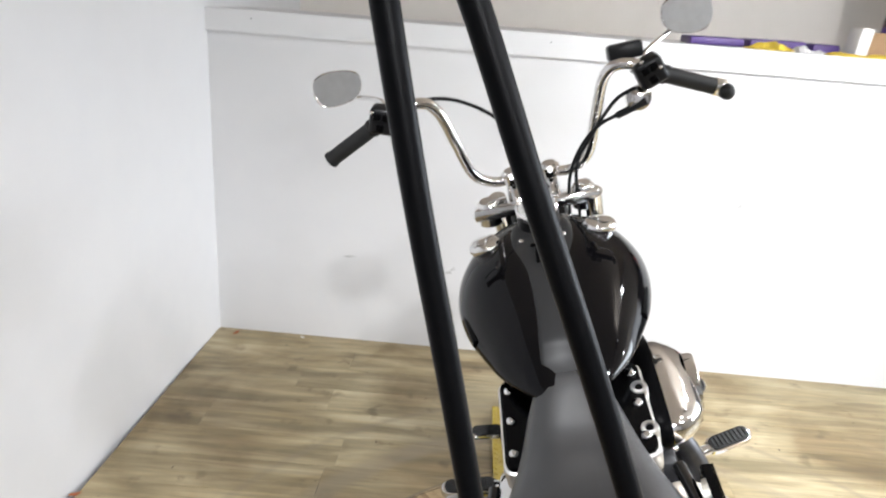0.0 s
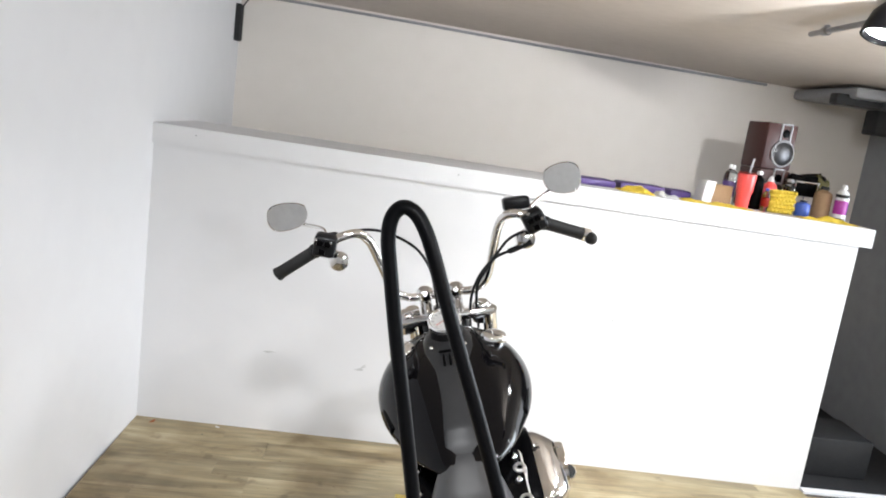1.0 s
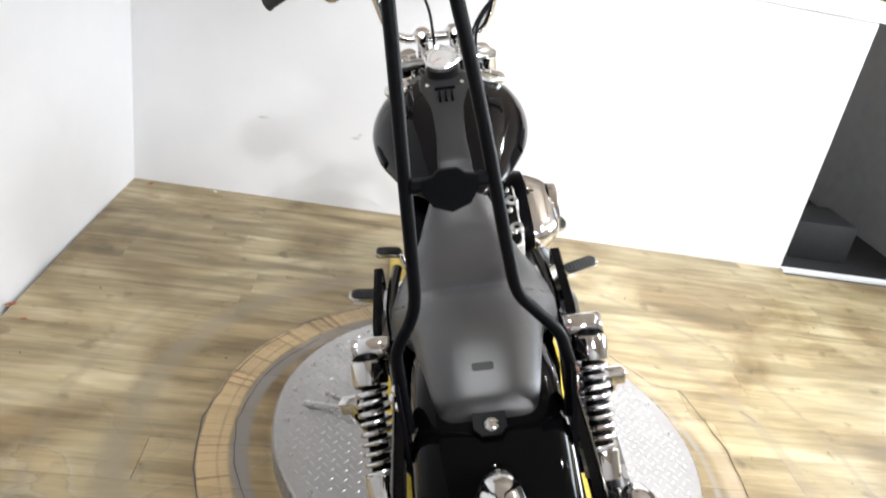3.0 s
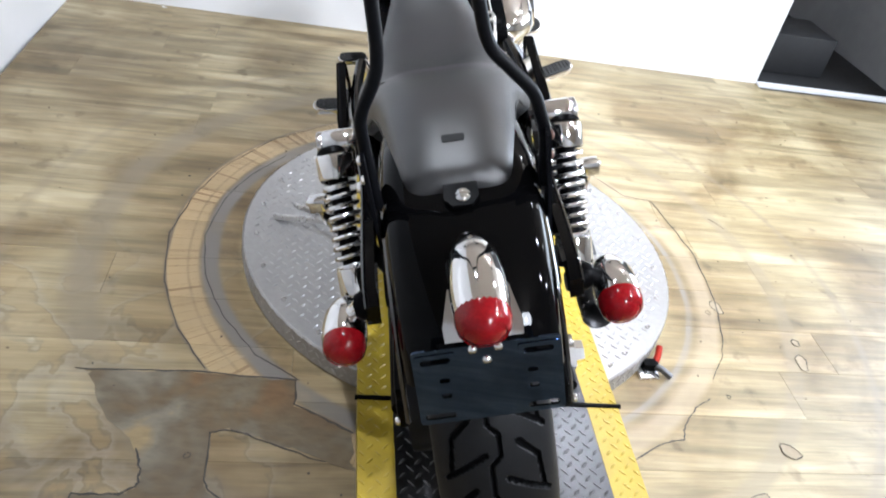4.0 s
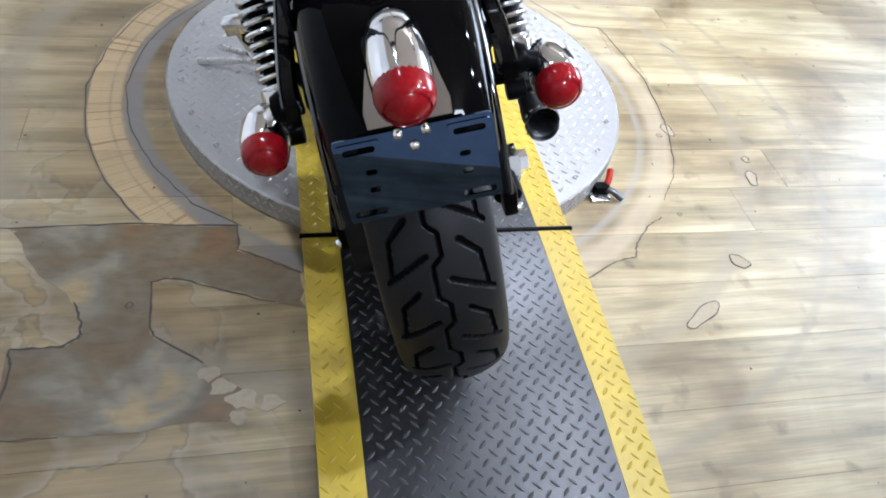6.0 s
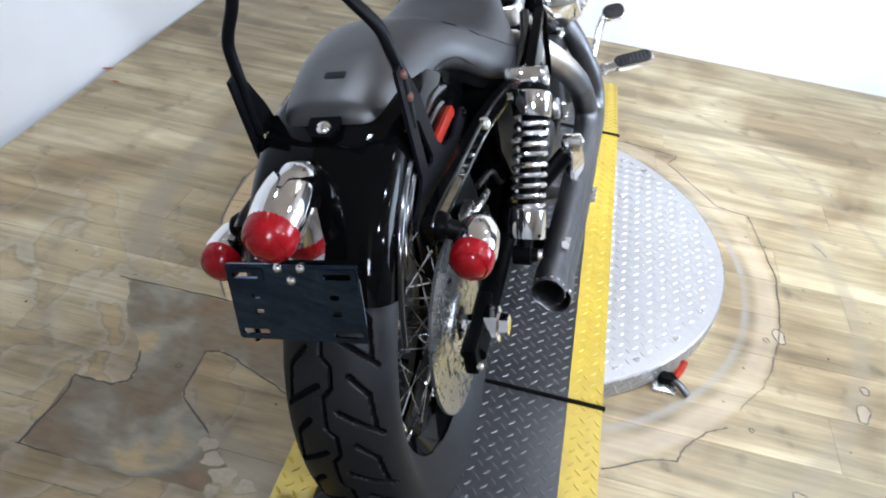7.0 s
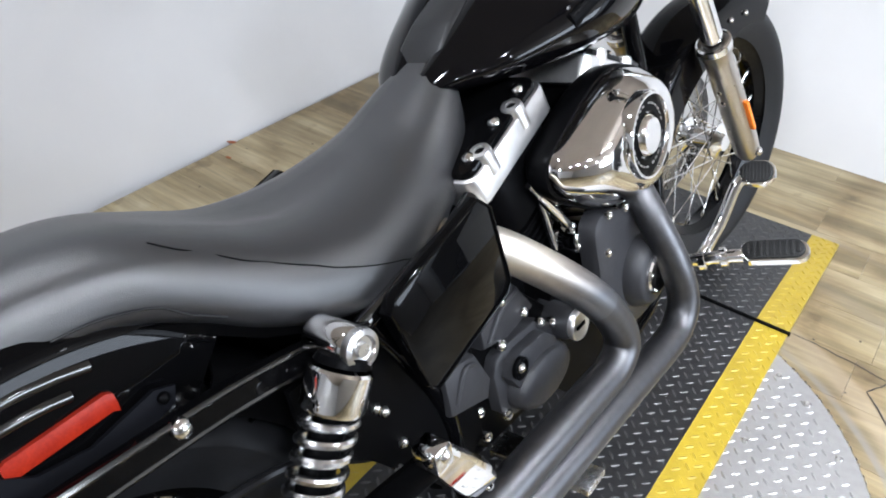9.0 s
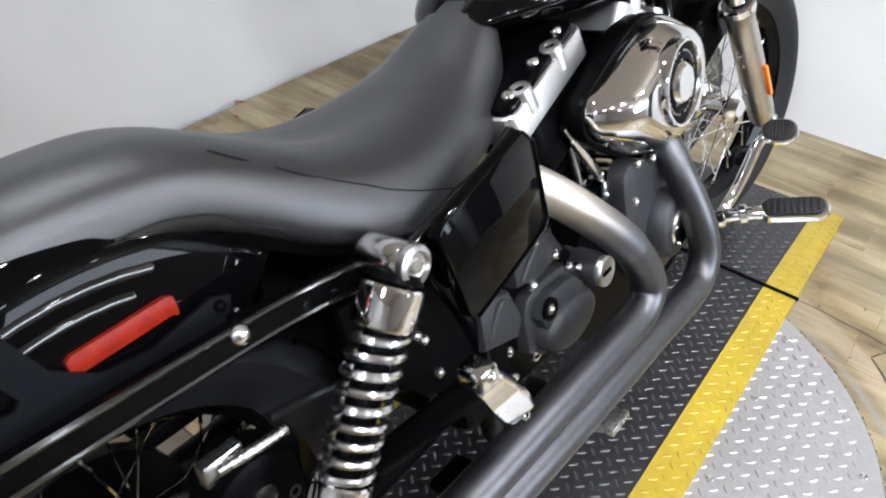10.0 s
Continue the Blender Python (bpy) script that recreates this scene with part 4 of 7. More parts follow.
def cloth(cx, cy, lx, ly, h, seed, mat, label, turn=0.0):
    rnd = random.Random(seed)
    ph = [rnd.uniform(0, 6.3) for _ in range(4)]
    bm = B()
    nx, ny = 22, 12
    top, bot = [], []
    for i in range(nx + 1):
        rt, rb = [], []
        for j in range(ny + 1):
            x, y = (i / nx - 0.5) * lx, (j / ny - 0.5) * ly
            e = min(i, nx - i, j, ny - j) / 3.0
            e = min(1.0, e)
            zz = h * (0.35 + 0.3 * math.sin(x * 40 + ph[0] + y * 15) + 0.25 * math.sin(y * 55 + ph[1]) + 0.12 * math.sin(x * 90 + ph[2])) * e
            zz = max(zz, 0.0) + 0.004
            xx, yy = x * math.cos(turn) - y * math.sin(turn), x * math.sin(turn) + y * math.cos(turn)
            wob = 0.008 * math.sin(i * 1.1 + ph[3])
            rt.append(bm.verts.new((cx + xx, cy + yy + wob, on_ledge(cx + xx) + zz)))
            rb.append(bm.verts.new((cx + xx, cy + yy + wob, on_ledge(cx + xx) + 0.0005)))
        top.append(rt)
        bot.append(rb)
    for i in range(nx):
        for j in range(ny):
            bm.faces.new((top[i][j], top[i + 1][j], top[i + 1][j + 1], top[i][j + 1]))
            bm.faces.new((bot[i][j], bot[i][j + 1], bot[i + 1][j + 1], bot[i + 1][j]))
    for i in range(nx):
        bm.faces.new((top[i][0], bot[i][0], bot[i + 1][0], top[i + 1][0]))
        bm.faces.new((top[i][ny], top[i + 1][ny], bot[i + 1][ny], bot[i][ny]))
    for j in range(ny):
        bm.faces.new((top[0][j], top[0][j + 1], bot[0][j + 1], bot[0][j]))
        bm.faces.new((top[nx][j], bot[nx][j], bot[nx][j + 1], top[nx][j + 1]))
    solo("cleaning_cloth", bm, mat, label, "cloth", "cleaning cloths", angle=60)


cloth(0.635, 2.21, 0.15, 0.10, 0.035, 1, YCLOTH, "crumpled yellow cleaning cloth on the ledge")
cloth(0.98, 2.150, 0.31, 0.07, 0.012, 2, YCLOTH, "flat yellow cleaning cloth along the ledge")
cloth(1.50, 2.145, 0.25, 0.07, 0.026, 3, YCLOTH, "yellow cleaning cloth draped by the ledge edge", -0.1)
cloth(0.785, 2.21, 0.11, 0.08, 0.035, 5, WHITEP, "crumpled white cleaning cloth on the ledge")
solo("tray", box(B(), (0.36, 2.26, on_ledge(0.5)), (0.56, 2.42, on_ledge(0.5) + 0.030), 0.008), PURPLE, "shallow purple plastic tray", "tray", "purple trays")
solo("tray", box(B(), (0.59, 2.29, on_ledge(0.7)), (0.80, 2.42, on_ledge(0.7) + 0.034), 0.008), PURPLE, "shallow purple plastic tray", "tray", "purple trays")
solo("tray", box(B(), (0.83, 2.30, on_ledge(0.9)), (0.93, 2.42, on_ledge(0.9) + 0.032), 0.008), PURPLE, "small purple plastic tray", "tray", "purple trays")
rack = thing("wire_rack", "chrome and black countertop rack with a dark bag over it", "rack")
z = on_ledge(1.48)
bm = B()
for x0 in (1.41, 1.52):
    for y0 in (2.30, 2.40):
        tube(bm, [(x0, y0, z), (x0, y0, z + 0.16)], 0.004, 6, 1)
for zz in (0.05, 0.155):
    tube(bm, [(1.41, 2.30, z + zz), (1.52, 2.30, z + zz), (1.52, 2.40, z + zz), (1.41, 2.40, z + zz), (1.41, 2.30, z + zz)], 0.004, 6, 1, smooth=False)
part("frame", bm, CHROME, rack)
part("shelf", box(B(), (1.415, 2.305, z + 0.09), (1.515, 2.395, z + 0.15), 0.004), SATIN, rack)
bm = B()
lathe(bm, (1.50, 2.35, z + 0.155), (1, 0.1, -0.15), [(0, -0.115), (0.02, -0.105), (0.030, -0.06), (0.044, 0.0), (0.046, 0.05), (0.03, 0.085), (0, 0.09)], 18)
for v in bm.verts:
    v.co += Vector((0, 0, 0.008 * math.sin(v.co.x * 90) + 0.006 * math.sin(v.co.y * 120)))
bag = solo("bag", bm, SATIN, "black and olive cloth bag lying on the rack", "bag")
bm = lathe(B(), (1.54, 2.354, z + 0.149), (1, 0.1, -0.15), [(0.0455, -0.030), (0.0490, -0.026), (0.0500, 0.004), (0.040, 0.040), (0.0, 0.056)], 18)
part("bag_end", bm, OLIVE, bag, "olive knitted end")
# ---- motorcycle, leaning left on its stand; x right, y ahead, z up from the tyres' line ----
bike = thing("motorcycle", "black cruiser motorcycle with a tall sissy bar leaning on the ramp", "motorcycle", m=pose(-0.022, 0, ramp_z + 0.0035, 0, -15.9, -0.95))
RA, FA = Vector((0, -0.204, 0.311)), Vector((0, 1.345, 0.295))     # axles
TRI = Vector((0, 0.986, 0.912))
fdir = (FA - TRI).normalized()
STEER = Matrix.Translation(TRI + Vector((0.021, 0.006, -0.002))) @ Matrix.Rotation(radians(10), 4, fdir) @ Matrix.Translation(-TRI)     # the fork is turned a little to the right


def stance(p):
    """The rider's machine as it stands: drawn from the maker's side view, eased in length and height."""
    u, v, w = p
    a, b = v - 0.3, w - 0.5
    return Vector((u * (0.975 - 0.035 * b), v + 0.0337 - 0.0361 * a + 0.0358 * b - 0.0055 * a * b - 0.0616 * a * a - 0.0309 * b * b,
                   w - 0.0149 - 0.0210 * a - 0.0291 * b - 0.0564 * a * b + 0.0078 * a * a + 0.0021 * b * b))


def tyre(name, axle, radius, width, rim_r, parent, tread=True):
    """A tyre with a cut tread."""
    bm = B()
    na, ns = (960, 140) if tread else (128, 20)
    half_w = width / 2
    depth = radius - rim_r
    period = 2 * math.pi / 20
    segs = []
    if tread:
        zig = [(0.0, -0.007), (0.10, -0.007), (0.24, 0.006), (0.52, 0.006), (0.66, -0.007), (1.0, -0.007)]
        segs += [(a, b, 0.0012) for a, b in zip(zig, zig[1:])]
        for sgn, off in ((-1, 0.0), (1, 0.36)):
            line = [(0.0, 0.030), (0.26, 0.057), (0.80, 0.064), (0.50, 0.013)]
            q = [(a + off, s * sgn) for a, s in line]
            segs += [(a, b, 0.0025) for a, b in zip(q, q[1:])]
            segs += [((0.80 + off, 0.064 * sgn), (0.86 + off, 0.073 * sgn), 0.0025)]
        segs = [((a[0] * period * radius, a[1]), (b[0] * period * radius, b[1]), w) for a, b, w in segs]
    plen = period * radius

    def groove(a, s):
        best = 1.0
        for (x0, y0), (x1, y1), w in segs:
            for k in (-plen, 0.0, plen):
                px, py = a - k, s
                dx, dy = x1 - x0, y1 - y0
                t = max(0.0, min(1.0, ((px - x0) * dx + (py - y0) * dy) / (dx * dx + dy * dy)))
                d = math.hypot(px - x0 - t * dx, py - y0 - t * dy)
                best = min(best, d - w)
        return best

    npd = na // 20 if tread else 1
    prof = []
    for j in range(ns + 1):
        q = -1 + 2 * j / ns
        ang = q * radians(118)
        sx = math.sin(ang) * half_w if abs(ang) < math.pi / 2 else math.copysign(half_w * (1 - 0.25 * (abs(ang) - math.pi / 2)), ang)
        rise = math.cos(ang) if abs(ang) < math.pi / 2 else -math.sin(abs(ang) - math.pi / 2)
        r = radius - depth * 0.52 * (1 - rise) * 0.93
        prof.append((r, sx, ang * half_w * 1.0))
    prof.insert(0, (rim_r - 0.004, -half_w * 0.62, -1))
    prof.append((rim_r - 0.004, half_w * 0.62, 1))
    na = npd * 20 if tread else na
    rings = []
    cache = {}
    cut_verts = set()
    for i in range(na):
        a = 2 * math.pi * i / na
        ring = []
        for j, (r, sx, arc) in enumerate(prof):
            cut = 0.0
            if tread and abs(arc) < half_w * 1.25:
                key = (i % npd, j)
                if key not in cache:
                    d = groove((i % npd) / npd * plen, arc)
                    cache[key] = 0.0075 if d < 0.0004 else (0.0025 if d < 0.0014 else 0.0)
                cut = cache[key]
            rr = r - cut
            ring.append(bm.verts.new(axle + Vector((sx, rr * math.cos(a), rr * math.sin(a)))))
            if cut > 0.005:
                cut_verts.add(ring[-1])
        rings.append(ring)
    rings.append(rings[0])
    for p, q in zip(rings, rings[1:]):
        for j in range(len(p) - 1):
            f = bm.faces.new((p[j], p[j + 1], q[j + 1], q[j]))
            # faces down in a groove get the shade-dark rubber
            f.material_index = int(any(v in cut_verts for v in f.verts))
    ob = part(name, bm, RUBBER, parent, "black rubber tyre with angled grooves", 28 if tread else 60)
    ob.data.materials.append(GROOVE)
    return ob


def wheel(name, axle, radius, width, rim_r, rim_w, disc_u, disc_r, label, tread):
    w = part(name, lathe(B(), axle - Vector((rim_w / 2, 0, 0)), (1, 0, 0), [(rim_r + 0.004, 0), (rim_r + 0.006, 0.004), (rim_r - 0.006, 0.010), (rim_r - 0.022, rim_w * 0.3), (rim_r - 0.024, rim_w * 0.7), (rim_r - 0.006, rim_w - 0.010), (rim_r + 0.006, rim_w - 0.004), (rim_r + 0.004, rim_w), (rim_r - 0.012, rim_w * 0.75), (rim_r - 0.012, rim_w * 0.25), (rim_r + 0.004, 0)], 72), BLACK, bike, label)
    tyre("tyre", axle, radius, width, rim_r, w, tread)
    hub = 0.075 if tread else 0.058
    part("hub", lathe(B(), axle - Vector((hub, 0, 0)), (1, 0, 0), [(0, 0), (0.020, 0), (0.030, 0.010), (0.044, 0.014), (0.044, 0.020), (0.026, 0.028), (0.024, 2 * hub - 0.028), (0.044, 2 * hub - 0.020), (0.044, 2 * hub - 0.014), (0.030, 2 * hub - 0.010), (0.020, 2 * hub), (0, 2 * hub)], 28), CHROME, w, "polished hub")
    me = None
    for i in range(36):
        side = 1 if i % 2 else -1
        lead = 1 if (i // 2) % 2 else -1
        a = 2 * math.pi * i / 36
        h = axle + Vector((side * (hub - 0.019), 0.042 * math.cos(a + lead * 1.15), 0.042 * math.sin(a + lead * 1.15)))
        e = axle + Vector((side * 0.006, (rim_r - 0.02) * math.cos(a), (rim_r - 0.02) * math.sin(a)))
        d = e - h
        if me is None:
            ob = part("spoke", lathe(B(), (0, 0, 0), (0, 0, 1), [(0.0014, 0), (0.0014, 0.9), (0.0026, 0.905), (0.0026, 1.0)], 6), CHROME, w)
            me = ob.data
        else:
            ob = new("spoke", me)
            ob.parent = w
        ob.matrix_local = Matrix.Translation(h) @ d.to_track_quat("Z", "Y").to_matrix().to_4x4() @ Matrix.Diagonal((1, 1, d.length, 1))
    if disc_r:
        bm = B()
        n = 64
        circ = lambda r, k=n, c=(0, 0): [(c[0] + r * math.cos(2 * math.pi * i / k), c[1] + r * math.sin(2 * math.pi * i / k)) for i in range(k)]
        holes = [circ(disc_r * 0.30, 32)]
        arc = lambda r0, a0, sweep, half, k=7: [(r * math.cos(a), r * math.sin(a)) for r, a in [(r0 + half + 0.10 * disc_r * i / k, a0 + sweep * i / k) for i in range(k + 1)] + [(r0 - half + 0.10 * disc_r * i / k, a0 + sweep * i / k) for i in range(k, -1, -1)]]
        for i in range(10):
            holes.append(arc(disc_r * 0.52, 2 * math.pi * i / 10, 0.46, 0.0048))
        for i in range(12):
            a = 2 * math.pi * i / 12
            for rr, da in ((0.76, 0.0), (0.84, 0.09), (0.92, 0.18)):
                holes.append(circ(0.0037, 8, (disc_r * rr * math.cos(a + da), disc_r * rr * math.sin(a + da))))
            holes.append(circ(0.0050, 8, (disc_r * 0.42 * math.cos(a + 0.1), disc_r * 0.42 * math.sin(a + 0.1))))
        holed(bm, circ(disc_r), holes, axle + Vector((disc_u, 0, 0)), (0, 1, 0), (0, 0, 1), 0.005)
        part("brake_disc", bm, ALLOY, w, "drilled and slotted steel brake disc")
        part("disc_carrier", lathe(B(), axle + Vector((disc_u - 0.002, 0, 0)), (1, 0, 0), [(0.028, 0), (0.050, 0.0), (0.050, 0.010), (0.046, 0.012), (0.028, 0.012)], 28), ALLOY, w, "polished carrier of the brake disc")
    return w


rear_wheel = wheel("rear_wheel", stance(RA), 0.311, 0.158, 0.216, 0.10, 0.082, 0.146, "black spoked rear rim", True)
front_wheel = wheel("front_wheel", FA, 0.318, 0.104, 0.236, 0.07, 0.0, 0, "black spoked front rim", False)
front_wheel.matrix_local = STEER
SHAPE[0] = stance
bm = B()
lathe(bm, RA + Vector((0.12, 0, 0)), (1, 0, 0), [(0.014, -0.06), (0.014, 0.018), (0.030, 0.018), (0.030, 0.038), (0.019, 0.040), (0.017, 0.054), (0.0, 0.054)], 6)
part("axle_nut", bm, CHROME, bike, "large zinc axle nut")

# swingarm, caliper, belt side
for s in (-1, 1):
    bm = B()
    tube(bm, [(s * 0.10, 0.27, 0.315), (s * 0.122, 0.12, 0.318), (s * 0.128, -0.10, 0.314), (s * 0.128, -0.27, 0.309)], 0.022, 12, 6, flat=0.72)
    box(bm, (s * 0.128 - 0.012, -0.29, 0.285), (s * 0.128 + 0.012, -0.15, 0.335), 0.006)
    part("swingarm", bm, SATIN, bike, "black steel swingarm")
    bolt(bike, (s * 0.14, -0.285, 0.30), (s, 0, 0), 0.007)
ring = [(p.x, p.y) for p in spline([(x, y, 0) for x, y in ((-0.170, 0.400), (-0.155, 0.450), (-0.110, 0.468), (-0.065, 0.445), (-0.060, 0.390), (-0.085, 0.350), (-0.135, 0.350))], 4, True)]
cal = part("brake_caliper", prism(B(), ring, (0.076, 0, 0), (0, 1, 0), (0, 0, 1), 0.058, 0.012), SATIN, bike, "black rear brake caliper with a chrome insert")
part("caliper_insert", prism(B(), rounded(0.052, 0.026, 0.0125, 6), (0.139, -0.120, 0.415), (0, 0.75, 0.66), (0, -0.66, 0.75), -0.006, 0.002), POLISH, cal, "polished oval insert")
part("caliper_bracket", box(B(), (0.10, -0.150, 0.455), (0.118, -0.105, 0.482), 0.004), ALLOY, cal)
part("bleed_fitting", tube(B(), [(0.118, -0.135, 0.470), (0.126, -0.11, 0.472), (0.130, -0.065, 0.470)], 0.0062, 10), ALLOY, cal)
for v, w in ((-0.078, 0.40), (-0.085, 0.372), (-0.148, 0.372)):
    part("caliper_bore", lathe(B(), (0.132, v, w), (1, 0, 0), [(0.0075, 0), (0.0075, 0.003), (0.005, 0.0035), (0.004, 0.001), (0, 0.001)], 12), GRAPHITE, cal)
part("brake_hose", tube(B(), [(0.115, -0.07, 0.482), (0.12, 0.02, 0.46), (0.11, 0.12, 0.38), (0.10, 0.25, 0.33)], 0.0055, 8), PLASTIC, bike)
part("belt_guard", box(B(), (-0.135, -0.30, 0.36), (-0.12, 0.2, 0.385), 0.004), SATIN, bike)
part("rear_pulley", lathe(B(), RA - Vector((0.12, 0, 0)), (1, 0, 0), [(0, 0), (0.10, 0), (0.112, 0.004), (0.112, 0.028), (0.10, 0.03), (0.04, 0.02)], 48), SATIN, bike)
part("drive_belt", loft(B(), [[(x, RA.y + 0.115 * math.cos(a), RA.z + 0.115 * math.sin(a)) for x in (-0.122, -0.09)] + [(x, RA.y + 0.119 * math.cos(a), RA.z + 0.119 * math.sin(a)) for x in (-0.09, -0.122)] for a in [radians(90 + 10 * i) for i in range(19)]]), RUBBER, bike)

# rear fender
FC = Vector((0, -0.190, 0.430))


def fender_ring(c, a, r, hw, corner, skirt, th):
    """One bow of a fender, outside then inside."""
    pts = [(-hw, r - skirt), (-hw, r - corner), (-hw * 0.985, r - corner * 0.62), (-hw * 0.90, r - corner * 0.25), (-hw * 0.74, r - corner * 0.07), (-hw * 0.4, r), (0, r + 0.002)]
    pts = pts + [(-x, y) for x, y in reversed(pts[:-1])]
    inner = [(x * (1 - th / hw), y - (th if abs(x) < hw * 0.95 else 0.0)) for x, y in reversed(pts)]
    inner[0] = (inner[0][0], pts[-1][1])
    inner[-1] = (inner[-1][0], pts[0][1])
    return [c + Vector((x, y * math.cos(a), y * math.sin(a))) for x, y in pts + inner]


secs = []
for i in range(33):
    k = i / 32
    a = radians(48 + 107 * k)
    r = 0.304 - 0.006 * k
    hw = 0.099 + 0.005 * math.sin(k * math.pi)
    skirt = 0.118 - 0.05 * max(0, (k - 0.5) / 0.5)
    secs.append(fender_ring(FC, a, r, hw, 0.045, skirt, 0.004))
fender = part("rear_fender", loft(B(), secs), BLACK, bike, "gloss black rear fender")
for s in (-1, 1):
    for rr, a0, a1 in ((0.256, 74, 168), (0.236, 78, 150)):
        secs = []
        for i in range(17):
            a = radians(a0 + (a1 - a0) * i / 16)
            c = FC + Vector((s * 0.1015, rr * math.cos(a), rr * math.sin(a)))
            rad = Vector((0, math.cos(a), math.sin(a)))
            secs.append([c + rad * 0.006, c + rad * 0.003 + Vector((s * 0.005, 0, 0)), c - rad * 0.003 + Vector((s * 0.005, 0, 0)), c - rad * 0.006, c - Vector((s * 0.002, 0, 0))])
        part("fender_bead", loft(B(), secs), GLOSS, fender, "", 70)

# chrome bolt and tab behind the seat
part("seat_tab", prism(B(), [(-0.02, -0.03), (0.02, -0.03), (0.022, 0.012), (0.012, 0.024), (-0.012, 0.024), (-0.022, 0.012)], (0, -0.305, 0.712), (1, 0, 0), (0, -0.93, -0.37), -0.006), SATIN, bike)
bolt(bike, (0.002, -0.315, 0.711), (0, -0.37, 0.93), 0.0108)

# seat
SEAT = [(-0.301, 0.038, 0.712, 0.694), (-0.299, 0.052, 0.722, 0.688), (-0.292, 0.064, 0.732, 0.685), (-0.278, 0.072, 0.741, 0.685), (-0.24, 0.081, 0.755, 0.688), (-0.18, 0.090, 0.768, 0.692), (-0.09, 0.103, 0.769, 0.694), (-0.03, 0.122, 0.756, 0.670), (0.03, 0.141, 0.731, 0.632), (0.09, 0.154, 0.706, 0.606), (0.16, 0.157, 0.693, 0.586), (0.23, 0.146, 0.694, 0.582), (0.29, 0.126, 0.706, 0.590), (0.34, 0.108, 0.722, 0.604), (0.385, 0.094, 0.745, 0.622), (0.42, 0.082, 0.764, 0.645), (0.448, 0.067, 0.777, 0.680), (0.465, 0.050, 0.779, 0.710), (0.476, 0.030, 0.770, 0.735)]


def smooth_rows(rows, n):
    pts = []
    k = len(rows)
    for i in range(k - 1):
        a, b, c, d = rows[max(i - 1, 0)], rows[i], rows[i + 1], rows[min(i + 2, k - 1)]
        for j in range(n):
            t = j / n
            pts.append(tuple(0.5 * (2 * q + (r - p) * t + (2 * p - 5 * q + 4 * r - s) * t * t + (3 * q - p - 3 * r + s) * t ** 3) for p, q, r, s in zip(a, b, c, d)))
    pts.append(rows[-1])
    return pts


secs = []
for v, hw, wt, wl in smooth_rows(SEAT, 5):
    h = wt - wl
    dip = 0.010 * max(0, 1 - abs(v - 0.13) / 0.16)
    prof = [(0.90, wl - 0.004), (0.985, wl + 0.006), (1.0, wl + h * 0.22), (0.985, wl + h * 0.42), (0.94, wl + h * 0.60), (0.84, wl + h * 0.76), (0.66, wt - h * 0.105), (0.42, wt - h * 0.03 + 0.001), (0.20, wt - dip * 0.7), (0.0, wt - dip)]
    ring = [(x * hw, v, z) for x, z in prof] + [(-x * hw, v, z) for x, z in reversed(prof[:-1])]
    secs.append(ring)
seat = part("seat", loft(B(), secs), VINYL, bike, "black vinyl two-up seat with stitched seams", 70)
sr = smooth_rows(SEAT, 5)


def seat_at(v, f):
    """A point of the seat's skin: f from 0 at the top to 1 at the lower edge."""
    i = min(range(len(sr)), key=lambda k: abs(sr[k][0] - v))
    _, hw, wt, wl = sr[i]
    h = wt - wl
    prof = [(0.0, wt), (0.42, wt - h * 0.03), (0.66, wt - h * 0.105), (0.84, wl + h * 0.76), (0.94, wl + h * 0.60), (0.985, wl + h * 0.42), (1.0, wl + h * 0.22), (0.985, wl + 0.006)]
    x = f * (len(prof) - 1)
    k = min(int(x), len(prof) - 2)
    t = x - k
    return hw * (prof[k][0] * (1 - t) + prof[k + 1][0] * t), prof[k][1] * (1 - t) + prof[k + 1][1] * t


# dark line added for the shade of the soft fold at the lower edge
for s in (-1, 1):
    line = []
    for i in range(19):
        v = -0.275 + 0.27 * i / 18
        x, z = seat_at(v, 0.90 + 0.1 * max(0.0, min(1.0, (v + 0.06) / 0.05)))
        line.append((s * (x + 0.0004), v, z))
    part("seat_fold_line", tube(B(), line, 0.0013, 8, 2), PLASTIC, seat)
for s in (-1, 1):
    line = []
    for i in range(17):
        v = -0.03 + 0.25 * i / 16
        goal = 0.744 - 0.72 * (v + 0.03) + 0.75 * (v + 0.03) ** 2
        f = min((k / 60 for k in range(8, 60)), key=lambda q: abs(seat_at(v, q)[1] - goal))
        x, z = seat_at(v, f)
        line.append((s * (x + 0.0003), v, z))
    part("seat_seam", tube(B(), line, 0.0008, 6, 2), SATIN, seat)
part("seat_mark", prism(B(), rounded(0.030, 0.012, 0.003, 2), (0, -0.247, 0.7527), (1, 0, 0), (0, 0.945, 0.33), 0.0012), PLASTIC, seat, "small plain embossed mark")
part("seat_pan", loft(B(), [[(x * hw * 0.9, v, z) for x, z in ((-1, wl - 0.004), (1, wl - 0.004), (0.9, wl - 0.02), (-0.9, wl - 0.02))] for v, hw, wt, wl in SEAT[1:-2]]), SATIN, seat)

